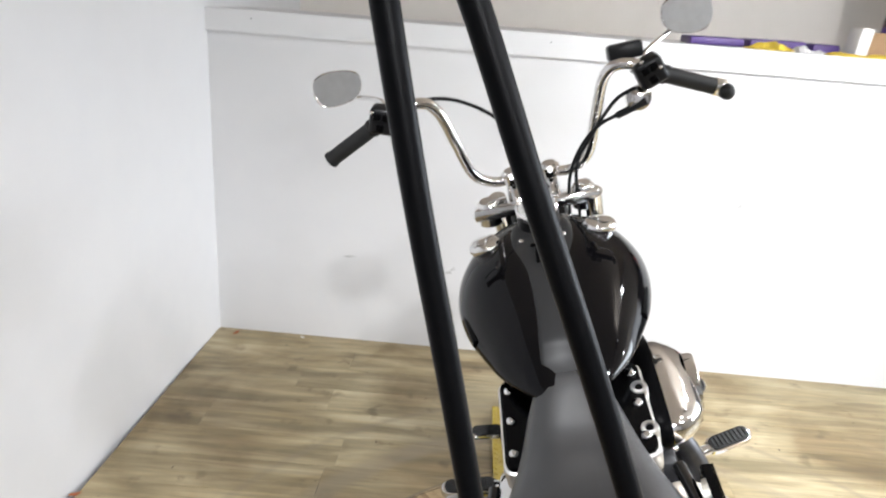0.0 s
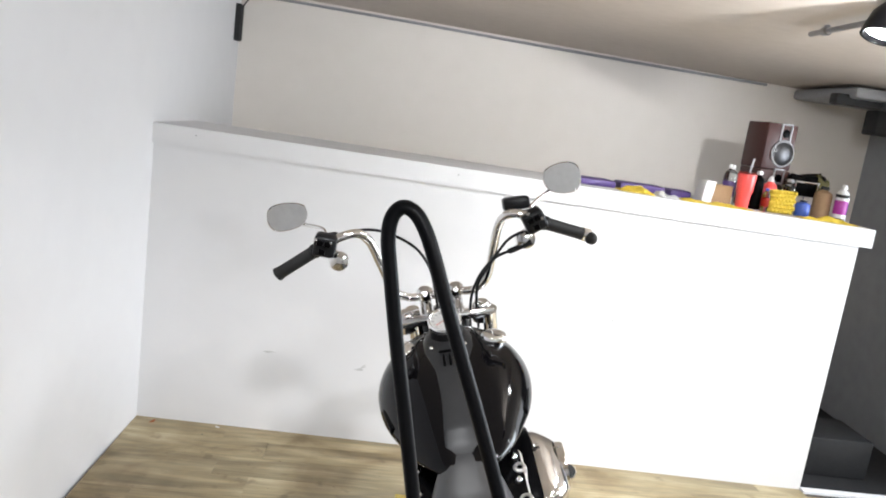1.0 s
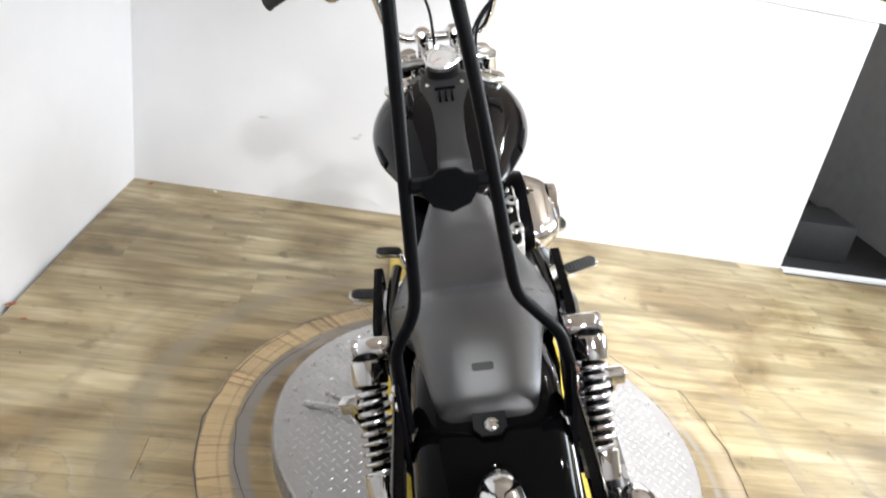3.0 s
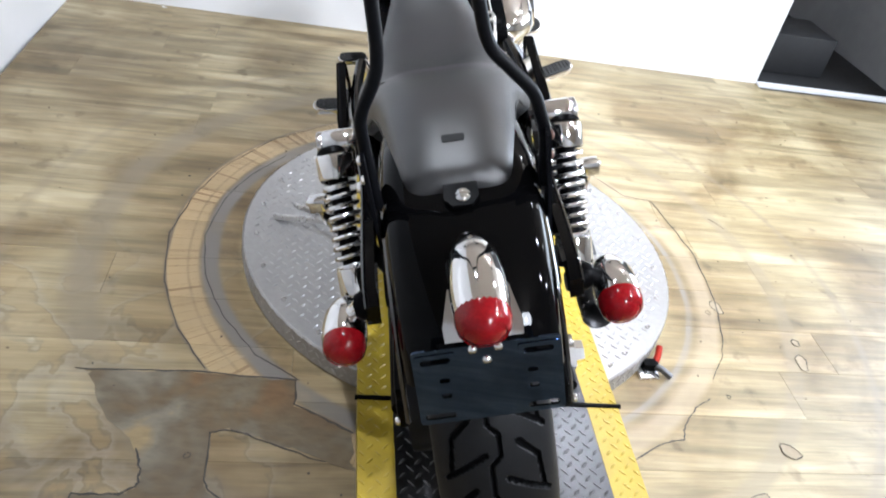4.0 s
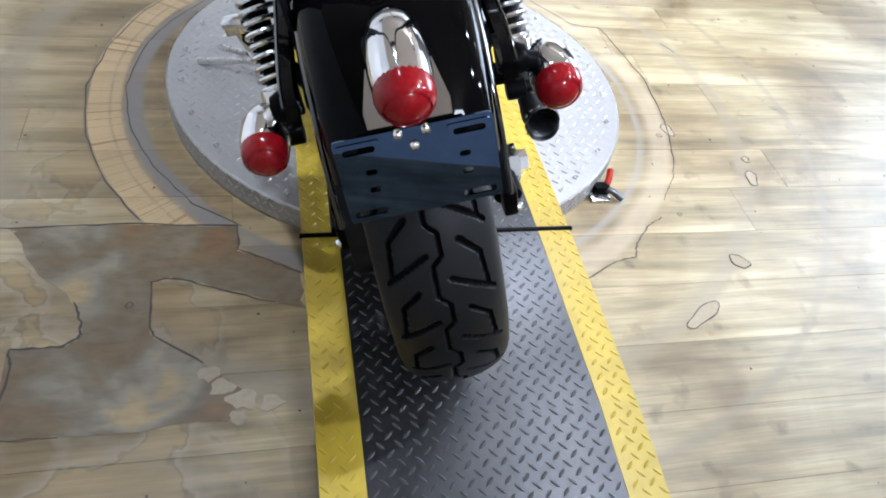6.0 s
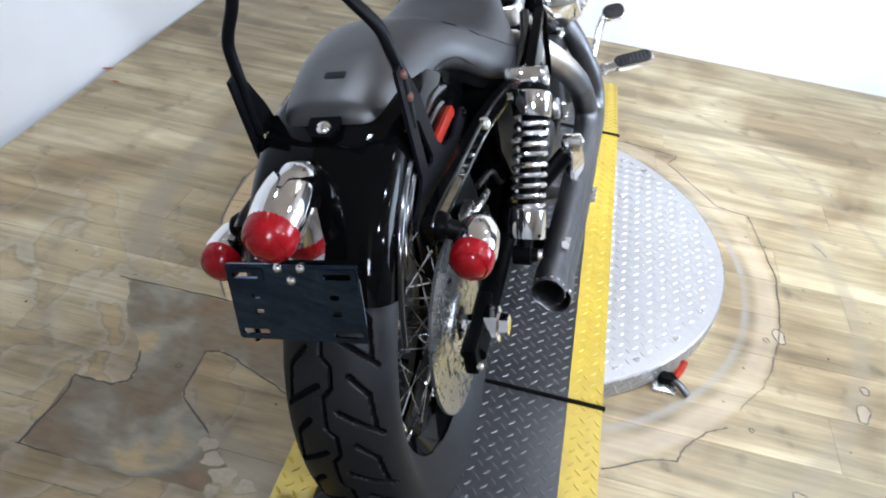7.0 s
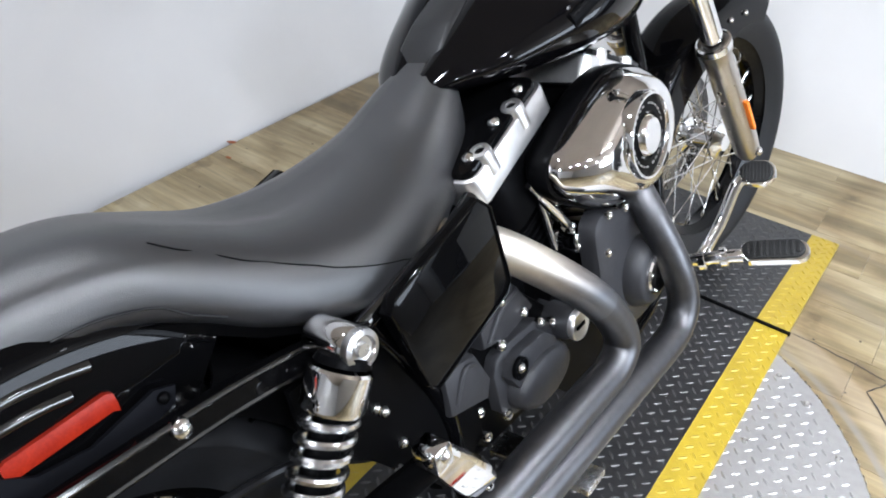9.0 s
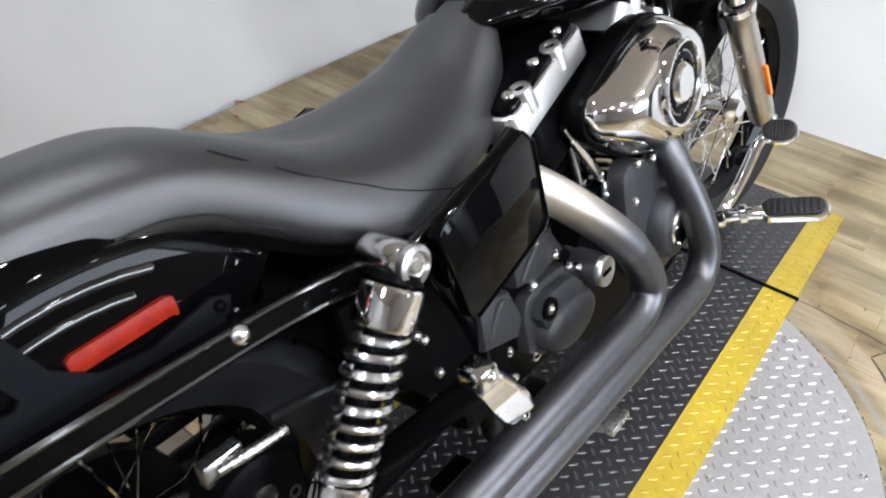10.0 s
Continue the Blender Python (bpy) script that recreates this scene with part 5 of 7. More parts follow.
# fuel tank with its console
TANK = [(0.415, 0.050, 0.758, 0.748, 0.738), (0.45, 0.085, 0.784, 0.757, 0.735), (0.50, 0.120, 0.820, 0.764, 0.733), (0.56, 0.148, 0.858, 0.776, 0.732), (0.64, 0.181, 0.902, 0.797, 0.732), (0.72, 0.198, 0.934, 0.826, 0.734), (0.80, 0.195, 0.952, 0.850, 0.737), (0.88, 0.166, 0.955, 0.866, 0.745), (0.94, 0.122, 0.942, 0.870, 0.765), (0.98, 0.075, 0.920, 0.870, 0.800), (0.995, 0.040, 0.900, 0.868, 0.825)]
secs = []
for v, W, T, M, Bm in smooth_rows(TANK, 4):
    half_p = [(0, T - 0.014), (0.16 * W, T - 0.008), (0.36 * W, T), (0.58 * W, T - 0.13 * (T - M)), (0.78 * W, T - 0.36 * (T - M)), (0.92 * W, T - 0.66 * (T - M)), (W, M), (0.975 * W, M - 0.30 * (M - Bm)), (0.90 * W, M - 0.62 * (M - Bm)), (0.78 * W, M - 0.90 * (M - Bm)), (0.62 * W, Bm), (0.30 * W, Bm + 0.004), (0, Bm + 0.01)]
    ring = [Vector((x, v, z)) for x, z in half_p] + [Vector((-x, v, z)) for x, z in reversed(half_p[1:-1])]
    secs.append(spline(ring, 2, True))
tank = part("fuel_tank", loft(B(), secs), TANKPAINT, bike, "gloss black twin-cap fuel tank", 60)
for s in (-1, 1):
    cap = part("filler_cap", lathe(B(), (s * 0.121, 0.788, 0.932), (s * 0.12, -0.18, 1), [(0.0, 0.024), (0.022, 0.023), (0.030, 0.020), (0.035, 0.014), (0.036, 0.006), (0.033, 0.0), (0.030, -0.012), (0, -0.012)], 32), CHROME, tank, "chrome filler cap")
    secs = []
    for i in range(13):
        k = i / 12
        v = 0.60 + 0.16 * k
        secs.append((s * (0.163 + 0.025 * math.sin(k * math.pi * 0.55)), v, 0.790 + 0.045 * k + 0.006 * math.sin(k * math.pi * 1.4)))
    part("tank_badge", tube(B(), secs, 0.006, 8, 2, flat=2.2), SATIN, tank, "dark plain badge")

CONS = [(0.440, 0.045, 0.764), (0.46, 0.043, 0.790), (0.48, 0.041, 0.808), (0.50, 0.039, 0.823), (0.57, 0.037, 0.860), (0.62, 0.045, 0.884), (0.66, 0.057, 0.903), (0.72, 0.066, 0.931), (0.78, 0.066, 0.952), (0.83, 0.060, 0.960), (0.87, 0.046, 0.958)]
secs = []
for v, W, T in smooth_rows(CONS, 4):
    secs.append([(x * W, v, T + z) for x, z in ((-1, -0.040), (-1, -0.006), (-0.93, 0.0), (-0.78, 0.003), (0, 0.004), (0.78, 0.003), (0.93, 0.0), (1, -0.006), (1, -0.040))])
console = part("tank_console", loft(B(), secs), CONSOLE, bike, "satin dark grey tank console", 45)
pod = [(-0.050, 0.0), (-0.052, -0.045), (-0.045, -0.078), (-0.026, -0.094), (0.0, -0.098), (0.026, -0.094), (0.045, -0.078), (0.052, -0.045), (0.050, 0.0)]
part("console_panel", prism(B(), pod, (0, 0.757, 0.947), (1, 0, 0), (0, 0.90, 0.425), 0.0035, 0.0015), CONSOLE, console)
S0, SD = Vector((0, 0.802, 0.980)), Vector((0, -0.56, 0.83)).normalized()
part("gauge_pod", lathe(B(), S0, SD, [(0.046, -0.045), (0.044, 0.01), (0.042, 0.028), (0, 0.028)], 36), PLASTIC, console)
part("gauge_bezel", lathe(B(), S0, SD, [(0.043, 0.020), (0.0455, 0.024), (0.045, 0.034), (0.041, 0.038), (0.037, 0.034), (0.037, 0.029)], 40), CHROME, console, "chrome speedometer bezel")
part("gauge_dial", lathe(B(), S0, SD, [(0.039, 0.030), (0.0, 0.030)], 36), DIAL, console, "pale speedometer dial with a dark band")
_, ga, gc = axes(SD)
for i in range(13):
    a = radians(-40 + 260 * i / 12)
    c = S0 + SD * 0.0306 + (Vector((1, 0, 0)) * math.cos(a) + SD.cross(Vector((1, 0, 0))) * math.sin(a)) * 0.030
    bm = lathe(B(), c, SD, [(0.0018, 0), (0.0018, 0.0006), (0, 0.0006)], 6)
    part("dial_mark", bm, SATIN, console)
part("gauge_needle", box(B(), (-0.001, 0.0, 0.0), (0.001, 0.026, 0.0008), 0, Matrix.Translation(S0 + SD * 0.0312) @ SD.to_track_quat("Z", "Y").to_matrix().to_4x4() @ Matrix.Rotation(2.1, 4, "Z")), REDREFL, console)
part("gauge_glass", lathe(B(), S0, SD, [(0.038, 0.0335), (0.0, 0.0350)], 36), CLEAR, console).visible_shadow = False
cons_n = Vector((0, -0.44, 0.90)).normalized()
cm = Matrix.Translation((0, 0.70, 0.9265)) @ Matrix.Rotation(0.42, 4, "X")
part("console_slot", box(B(), (-0.026, 0.022, 0.000), (0.026, 0.028, 0.007), 0.002, cm), SATIN, console)
for x in (-0.015, 0.0, 0.015):
    part("console_slot", box(B(), (x - 0.0035, -0.030, 0.000), (x + 0.0035, 0.010, 0.007), 0.002, cm), SATIN, console)
for x in (-0.043, 0.043):
    bolt(console, cm @ Vector((x, 0.045, 0.002)), cons_n, 0.0055)

# fork, triple clamp and front end
SHAPE[0] = lambda p: STEER @ p
for s in (-1, 1):
    top = TRI + Vector((s * 0.108, 0, 0))
    mid_p = top + fdir * 0.385
    part("fork_tube", tube(B(), [top - fdir * 0.02, mid_p + fdir * 0.1], 0.021, 20, 1), CHROME, bike, "chrome fork tube")
    sl = part("fork_slider", lathe(B(), mid_p, fdir, [(0.022, 0.0), (0.031, 0.002), (0.032, 0.020), (0.028, 0.026), (0.0275, 0.05), (0.029, 0.09), (0.029, 0.30), (0.027, 0.335), (0.020, 0.355), (0.0, 0.36)], 24), FORK, bike, "polished aluminium fork slider")
    part("slider_ring", lathe(B(), mid_p, fdir, [(0.030, -0.006), (0.034, -0.004), (0.034, 0.010), (0.031, 0.012)], 24), CHROME, sl)
    c = mid_p + fdir * 0.205
    bm = box(B(), (-0.007, -0.009, -0.045), (0.007, 0.0, 0.045), 0.003, Matrix.Translation(c + Vector((s * 0.031, 0.004, 0))) @ fdir.to_track_quat("Z", "Y").to_matrix().to_4x4())
    part("fork_reflector", bm, ORANGE, sl, "amber reflector")
    for k in (0.13, 0.16):
        bolt(sl, mid_p + fdir * k + Vector((0, -0.03, 0.0)), (0, -1, 0.2), 0.006)
    bolt(sl, mid_p + fdir * 0.335 + Vector((s * 0.026, 0, 0)), (s, 0, 0), 0.010)
SHAPE[0] = stance
bm = B()
box(bm, (-0.150, 0.965, 0.952), (0.150, 1.035, 0.984), 0.010)
part("triple_clamp", bm, CHROME, bike, "chrome triple clamp")
for s in (-1, 1):
    part("clamp_cap", lathe(B(), Vector((s * 0.112, 1.0, 0.97)), (0, -0.3, 0.95), [(0.0, 0.032), (0.020, 0.030), (0.027, 0.022), (0.028, 0.0), (0.030, -0.03), (0.0, -0.03)], 24), CHROME, bike)
    part("riser", lathe(B(), (s * 0.045, 1.035, 0.972), (0, -0.30, 0.95), [(0.022, 0), (0.019, 0.01), (0.018, 0.055), (0.024, 0.062), (0.024, 0.085), (0.016, 0.092), (0, 0.092)], 20), CHROME, bike, "chrome handlebar riser")
    bolt(bike, (s * 0.045, 0.990, 1.045), (0, -0.9, 0.4), 0.007, ALLOY, False)
part("lower_clamp", box(B(), (-0.14, 1.08, 0.80), (0.14, 1.15, 0.83), 0.01), SATIN, bike)
part("steering_head", lathe(B(), (0, 0.97, 0.975), fdir, [(0.03, 0), (0.036, 0.02), (0.036, 0.2), (0.03, 0.22)], 20), BLACK, bike)
hl = part("headlight", lathe(B(), (0, 1.17, 0.88), (0, 1, 0), [(0, -0.07), (0.03, -0.065), (0.06, -0.04), (0.078, 0.0), (0.082, 0.05), (0.078, 0.06), (0.07, 0.058)], 32), BLACK, bike, "black headlight bucket")
part("headlight_lens", lathe(B(), (0, 1.17, 0.88), (0, 1, 0), [(0.072, 0.056), (0.05, 0.068), (0, 0.075)], 32), CLEAR, hl)

# front fender
SHAPE[0] = lambda p: STEER @ p
secs = []
for i in range(25):
    k = i / 24
    a = radians(64 + 116 * k)
    secs.append(fender_ring(FA, a, 0.337, 0.066, 0.032, 0.062 + 0.034 * math.sin(k * math.pi), 0.003))
ff = part("front_fender", loft(B(), secs), BLACK, bike, "gloss black front fender")
for s in (-1, 1):
    for a in (84, 96, 108, 120):
        bolt(ff, FA + Vector((s * 0.068, 0.285 * math.cos(radians(a)), 0.29 * math.sin(radians(a)))), (s, 0, 0), 0.006)
part("front_brake_disc", lathe(B(), FA + Vector((-0.075, 0, 0)), (1, 0, 0), [(0.085, 0), (0.146, 0), (0.146, 0.005), (0.085, 0.005), (0.085, 0)], 48), ALLOY, bike)

SHAPE[0] = stance

# handlebar and controls
bar_r = 0.0127
bar_path = [(-0.425, 0.885, 1.185), (-0.31, 0.862, 1.238), (-0.215, 0.875, 1.265), (-0.175, 0.900, 1.240), (-0.154, 0.935, 1.165), (-0.132, 0.980, 1.075), (-0.095, 1.010, 1.040), (-0.045, 1.015, 1.035), (0.045, 1.015, 1.035), (0.100, 1.010, 1.035), (0.140, 0.975, 1.075), (0.165, 0.930, 1.160), (0.190, 0.885, 1.238), (0.235, 0.868, 1.255), (0.32, 0.880, 1.212), (0.442, 0.918, 1.152)]
part("handlebar", tube(B(), bar_path, bar_r, 16, 8), CHROME, bike, "chrome mini-ape handlebar")
for s, g0, g1 in ((-1, Vector((-0.312, 0.862, 1.236)), Vector((-0.432, 0.886, 1.182))), (1, Vector((0.305, 0.878, 1.218)), Vector((0.420, 0.912, 1.163)))):
    d = (g1 - g0).normalized()
    L = (g1 - g0).length
    prof = [(0.013, 0.0), (0.0205, 0.001), (0.0205, 0.008), (0.0175, 0.010)]
    for i in range(16):
        h = 0.012 + (L - 0.022) * i / 15
        prof += [(0.0172, h), (0.0178, h + (L - 0.022) / 40)]
    prof += [(0.0195, L - 0.008), (0.0195, L - 0.001), (0.016, L), (0.0, L)]
    grip = part("grip", lathe(B(), g0, d, prof, 20), GRIP, bike, "ribbed black rubber grip")
    if s > 0:
        part("grip_end", lathe(B(), g1, d, [(0.019, -0.012), (0.020, -0.008), (0.020, 0.012), (0.012, 0.016), (0, 0.016)], 20), CHROME, grip, "chrome grip end")
        part("throttle_boss", lathe(B(), g1 + Vector((0.012, -0.012, -0.012)), (0.3, -0.85, 0.1), [(0.0, -0.004), (0.017, -0.002), (0.018, 0.006), (0.013, 0.012), (0.006, 0.020), (0, 0.021)], 18), GRIP, grip, "black rubber knob")
    h0 = g0 - d * 0.030
    sw = part("switch_housing", box(B(), (-0.030, -0.027, -0.030), (0.030, 0.024, 0.030), 0.011, Matrix.Translation(h0) @ Matrix.Rotation(-0.35 * s, 4, "Y") @ Matrix.Rotation(0.25, 4, "X"), 3), PLASTIC, bike, "black switch housing")
    for dx, dz in ((-0.012, 0.012), (0.008, 0.012), (-0.004, -0.012)):
        part("switch_button", box(B(), (dx - 0.0085, -0.033, dz - 0.0075), (dx + 0.0085, -0.024, dz + 0.0075), 0.003, Matrix.Translation(h0) @ Matrix.Rotation(-0.35 * s, 4, "Y") @ Matrix.Rotation(0.25, 4, "X")), SATIN, sw)
    part("lever_bracket", box(B(), (-0.022, 0.0, -0.012), (0.022, 0.05, 0.016), 0.006, Matrix.Translation(h0 - d * 0.01 + Vector((0, 0.02, 0.006)))), SATIN, bike)
    part("lever", tube(B(), [h0 + Vector((0, 0.06, 0.006)), g0 + Vector((0, 0.075, 0.0)), (g0 + g1) / 2 + Vector((0, 0.075, -0.004)), g1 + Vector((0, 0.06, -0.002))], 0.007, 10, 6, flat=1.5), CHROME, bike, "chrome lever")
    # front indicator below the housing
    fs = h0 + Vector((s * -0.012 + (0.012 if s < 0 else -0.012), 0.045, -0.056))
    si = part("turn_signal", lathe(B(), fs, (0, -1, 0.05), [(0, -0.05), (0.012, -0.047), (0.022, -0.032), (0.028, -0.008), (0.0285, 0.014), (0.025, 0.022), (0.014, 0.026), (0.0, 0.027)], 24), CHROME, bike, "chrome bullet turn signal")
    part("signal_stem", tube(B(), [fs + Vector((0, -0.01, 0.02)), h0 + Vector((0, 0.02, -0.01))], 0.008, 10, 1), CHROME, si)
    # mirror
    mc = Vector((-0.385, 0.93, 1.332)) if s < 0 else Vector((0.379, 0.93, 1.327))
    md = Vector((s * -0.12, -0.98, 0.05)).normalized()
    outline = [(-0.052, 0.006), (-0.046, 0.026), (-0.020, 0.037), (0.018, 0.040), (0.044, 0.030), (0.052, 0.008), (0.050, -0.014), (0.036, -0.032), (0.006, -0.036), (-0.030, -0.028), (-0.048, -0.012)]
    if s > 0:
        outline = [(-x * 1.0, y * 1.18) for x, y in reversed(outline)]
    else:
        outline = [(x * 1.08, y * 1.04) for x, y in outline]
    ax = Vector((0, 0, 1)).cross(md).normalized() * -1
    ay = md.cross(ax) * -1
    if ay.z < 0:
        ay = -ay
    loop = spline([(x, y, 0) for x, y in outline], 4, True)
    secs = []
    for k, dd in ((0.93, 0.0025), (0.985, 0.004), (1.0, 0.0), (1.0, -0.006), (0.9, -0.014), (0.6, -0.020), (0.2, -0.022)):
        secs.append([mc + ax * (p.x * k) + ay * (p.y * k) + md * dd for p in loop])
    mir = part("mirror", loft(B(), secs), CHROME, bike, "chrome oval mirror")
    bm = B()
    bm.faces.new([bm.verts.new(mc + ax * (p.x * 0.935) + ay * (p.y * 0.935) + md * 0.0034) for p in loop])
    part("mirror_glass", bm, MIRROR, mir, "mirror glass")
    part("mirror_stem", tube(B(), [mc - md * 0.014 - ax * 0.0, mc - md * 0.02 + Vector((-s * 0.03, 0.0, -0.022)), h0 + Vector((s * 0.004, 0.03, 0.04)), h0 + Vector((0, 0.025, 0.01))], 0.005, 10, 6), CHROME, mir)
    for q in ((0.018, -0.03, 0.004), (-0.018, -0.03, 0.02)):
        bolt(sw, h0 + Vector(q), (0, -1, 0), 0.004)
part("fluid_reservoir", box(B(), (0.205, 0.890, 1.262), (0.278, 0.945, 1.298), 0.008), PLASTIC, bike, "black brake fluid reservoir")
# cables
CAB = [[(-0.27, 0.90, 1.255), (-0.20, 0.92, 1.268), (-0.13, 0.95, 1.250), (-0.055, 0.96, 1.195), (-0.020, 0.97, 1.125), (-0.014, 0.985, 1.03), (-0.018, 1.02, 0.92)],
       [(0.265, 0.89, 1.165), (0.235, 0.90, 1.155), (0.17, 0.925, 1.135), (0.118, 0.95, 1.085), (0.084, 0.965, 1.015), (0.072, 0.99, 0.92)],
       [(0.25, 0.89, 1.20), (0.205, 0.91, 1.18), (0.150, 0.935, 1.115), (0.105, 0.96, 1.045), (0.095, 0.99, 0.92)]]
for i, c in enumerate(CAB):
    part("cable", tube(B(), c, 0.0042, 8, 6), PLASTIC, bike, "black control cable")
part("cable_sleeve", tube(B(), [(0.268, 0.888, 1.168), (0.205, 0.912, 1.147)], 0.0085, 10, 2), PLASTIC, bike)

# sissy bar
SHAPE[0] = None
bar = [(0.104, -0.250, 0.700), (0.105, -0.254, 0.770), (0.100, -0.256, 0.800), (0.092, -0.257, 0.828), (0.068, -0.258, 0.860), (0.048, -0.258, 0.890), (0.0405, -0.257, 0.945), (0.0305, -0.256, 1.06), (0.0205, -0.255, 1.155), (0.0085, -0.255, 1.25), (-0.001, -0.255, 1.335), (-0.007, -0.255, 1.367), (-0.0145, -0.255, 1.382), (-0.0245, -0.255, 1.387), (-0.035, -0.255, 1.380), (-0.042, -0.255, 1.362), (-0.045, -0.255, 1.335), (-0.051, -0.255, 1.25), (-0.0555, -0.255, 1.16), (-0.0615, -0.256, 1.05), (-0.0665, -0.257, 0.95), (-0.070, -0.258, 0.895), (-0.079, -0.258, 0.865), (-0.098, -0.257, 0.830), (-0.103, -0.256, 0.800), (-0.102, -0.252, 0.70)]
sissy = part("sissy_bar", tube(B(), bar, 0.0076, 14, 6), BARBLACK, bike, "matte black tall sissy bar")
part("cross_bar", tube(B(), [(-0.062, -0.256, 1.030), (0.033, -0.256, 1.030)], 0.0055, 10, 1), MATTE, sissy)
for s in (-1, 1):
    part("bar_lug", tube(B(), [(-0.0145 + s * 0.026, -0.256, 1.030), (-0.0145 + s * 0.042, -0.256, 1.030)], 0.0085, 12, 1), MATTE, sissy)
shield = [(-0.030, 0.012), (-0.018, 0.015), (-0.010, 0.022), (0.010, 0.022), (0.018, 0.015), (0.030, 0.012), (0.030, -0.004), (0.020, -0.020), (0.0, -0.028), (-0.020, -0.020), (-0.030, -0.004)]
part("shield_plate", prism(B(), shield, (-0.0145, -0.265, 1.026), (1, 0, 0), (0, -0.05, 0.999), -0.006, 0.0015), MATTE, sissy, "plain black shield plate")
SHAPE[0] = stance
for s in (-1, 1):
    outer = [(-0.317, 0.778), (-0.292, 0.784), (-0.253, 0.722), (-0.221, 0.644), (-0.190, 0.620), (-0.147, 0.614), (-0.085, 0.629), (-0.066, 0.622), (-0.072, 0.606), (-0.129, 0.590), (-0.200, 0.587), (-0.300, 0.584), (-0.346, 0.583), (-0.352, 0.592), (-0.344, 0.604), (-0.312, 0.618), (-0.300, 0.632), (-0.308, 0.695)]
    hole = [(-0.284, 0.704), (-0.274, 0.698), (-0.246, 0.634), (-0.252, 0.628), (-0.274, 0.632)]
    bm = holed(B(), outer, [hole], (s * 0.108, 0, 0), (0, 1, 0), (0, 0, 1), s * 0.005)
    sp = part("side_plate", bm, MATTE, sissy, "flat black steel side plate with a cut-out")
    for v, w in ((-0.301, 0.769), (-0.294, 0.739)):
        bolt(sp, (s * 0.1135, v, w), (s, 0, 0), 0.0062, RUST if s > 0 else CHROME)
    bolt(sp, (s * 0.1135, -0.080, 0.618), (s, 0, 0), 0.006, SATIN)

# fender struts, reflectors, rear turn signals
for s in (-1, 1):
    path = [(s * 0.158, 0.12, 0.575), (s * 0.155, 0.06, 0.590), (s * 0.146, -0.02, 0.597), (s * 0.138, -0.10, 0.597), (s * 0.134, -0.25, 0.598), (s * 0.131, -0.335, 0.597), (s * 0.129, -0.365, 0.590)]
    secs = []
    pts = spline(path, 5)
    for i, p in enumerate(pts):
        secs.append([p + Vector((s * a, 0, b)) for a, b in ((-0.008, -0.014), (0.005, -0.014), (0.009, -0.009), (0.009, 0.009), (0.005, 0.014), (-0.008, 0.014))])
    st = part("fender_strut", loft(B(), secs), BLACK, bike, "gloss black fender strut", 30)
    for dz in (-0.012, 0.012):
        part("strut_edge", tube(B(), [Vector(p) + Vector((s * 0.0075, 0, dz)) for p in path], 0.0034, 8, 5), GLOSS, st)
    bolt(st, (s * 0.147, -0.088, 0.603), (s, 0, 0), 0.0105)
    part("strut_reflector", loft(B(), [[(s * 0.102, v, w - 0.009), (s * 0.109, v, w - 0.009), (s * 0.111, v, w), (s * 0.109, v, w + 0.009), (s * 0.102, v, w + 0.009)] for v, w in ((-0.208, 0.632), (-0.203, 0.635), (-0.120, 0.640), (-0.114, 0.637))]), REDREFL, fender, "red side reflector")
    lens = Vector((s * 0.179 + 0.005, -0.364, 0.558 + s * 0.005))
    ax = Vector((0, 0.99, 0.12)).normalized()
    ts = part("turn_signal", lathe(B(), lens, ax, [(0.0285, 0.0), (0.0300, 0.004), (0.0300, 0.018), (0.028, 0.038), (0.019, 0.058), (0.008, 0.070), (0.0, 0.073)], 28), CHROME, bike, "chrome bullet turn signal with a red lens")
    part("lens", lathe(B(), lens, -ax, [(0.0285, -0.002), (0.0287, 0.008), (0.0265, 0.0165), (0.0225, 0.0205), (0.0213, 0.0192), (0.0200, 0.0215), (0.012, 0.0258), (0.0, 0.028)], 28), REDLENS, ts, "red lens")
    part("signal_stem", tube(B(), [lens + ax * 0.03, (s * 0.146, -0.345, 0.59)], 0.0125, 14, 2), CHROME if s < 0 else SATIN, ts)
    part("stem_base", lathe(B(), (s * 0.135, -0.345, 0.592), (s, 0, 0), [(0, 0), (0.018, 0), (0.019, 0.008), (0.014, 0.018), (0, 0.02)], 18), SATIN, ts)

# tail light and plate bracket
TL = Vector((0.002, -0.480, 0.676))
ta = Vector((0, 0.965, 0.26)).normalized()
tn = Vector((0, -0.26, 0.965)).normalized()
secs = []
for k, rx, ry, up in ((0.0, 0.0305, 0.0305, 0), (0.012, 0.0320, 0.032, 0), (0.030, 0.0325, 0.033, 0.001), (0.052, 0.031, 0.032, 0.0), (0.075, 0.029, 0.029, -0.004), (0.095, 0.023, 0.021, -0.009), (0.112, 0.014, 0.011, -0.015), (0.120, 0.004, 0.003, -0.018)):
    c = TL + ta * k + tn * up
    secs.append([c + Vector((1, 0, 0)) * (rx * math.cos(2 * math.pi * i / 28)) + tn * (ry * math.sin(2 * math.pi * i / 28)) for i in range(28)])
tl = part("tail_light", loft(B(), secs), CHROME, bike, "chrome tombstone tail light with a red lens")
part("lens", lathe(B(), TL, -ta, [(0.0305, -0.004), (0.0308, 0.008), (0.0285, 0.0175), (0.0240, 0.0230), (0.0228, 0.0216), (0.0215, 0.0240), (0.012, 0.0290), (0.0, 0.031)], 30), REDLENS, tl, "red lens")
part("light_foot", box(B(), (-0.03, -0.45, 0.665), (0.03, -0.41, 0.70), 0.006), SATIN, tl)
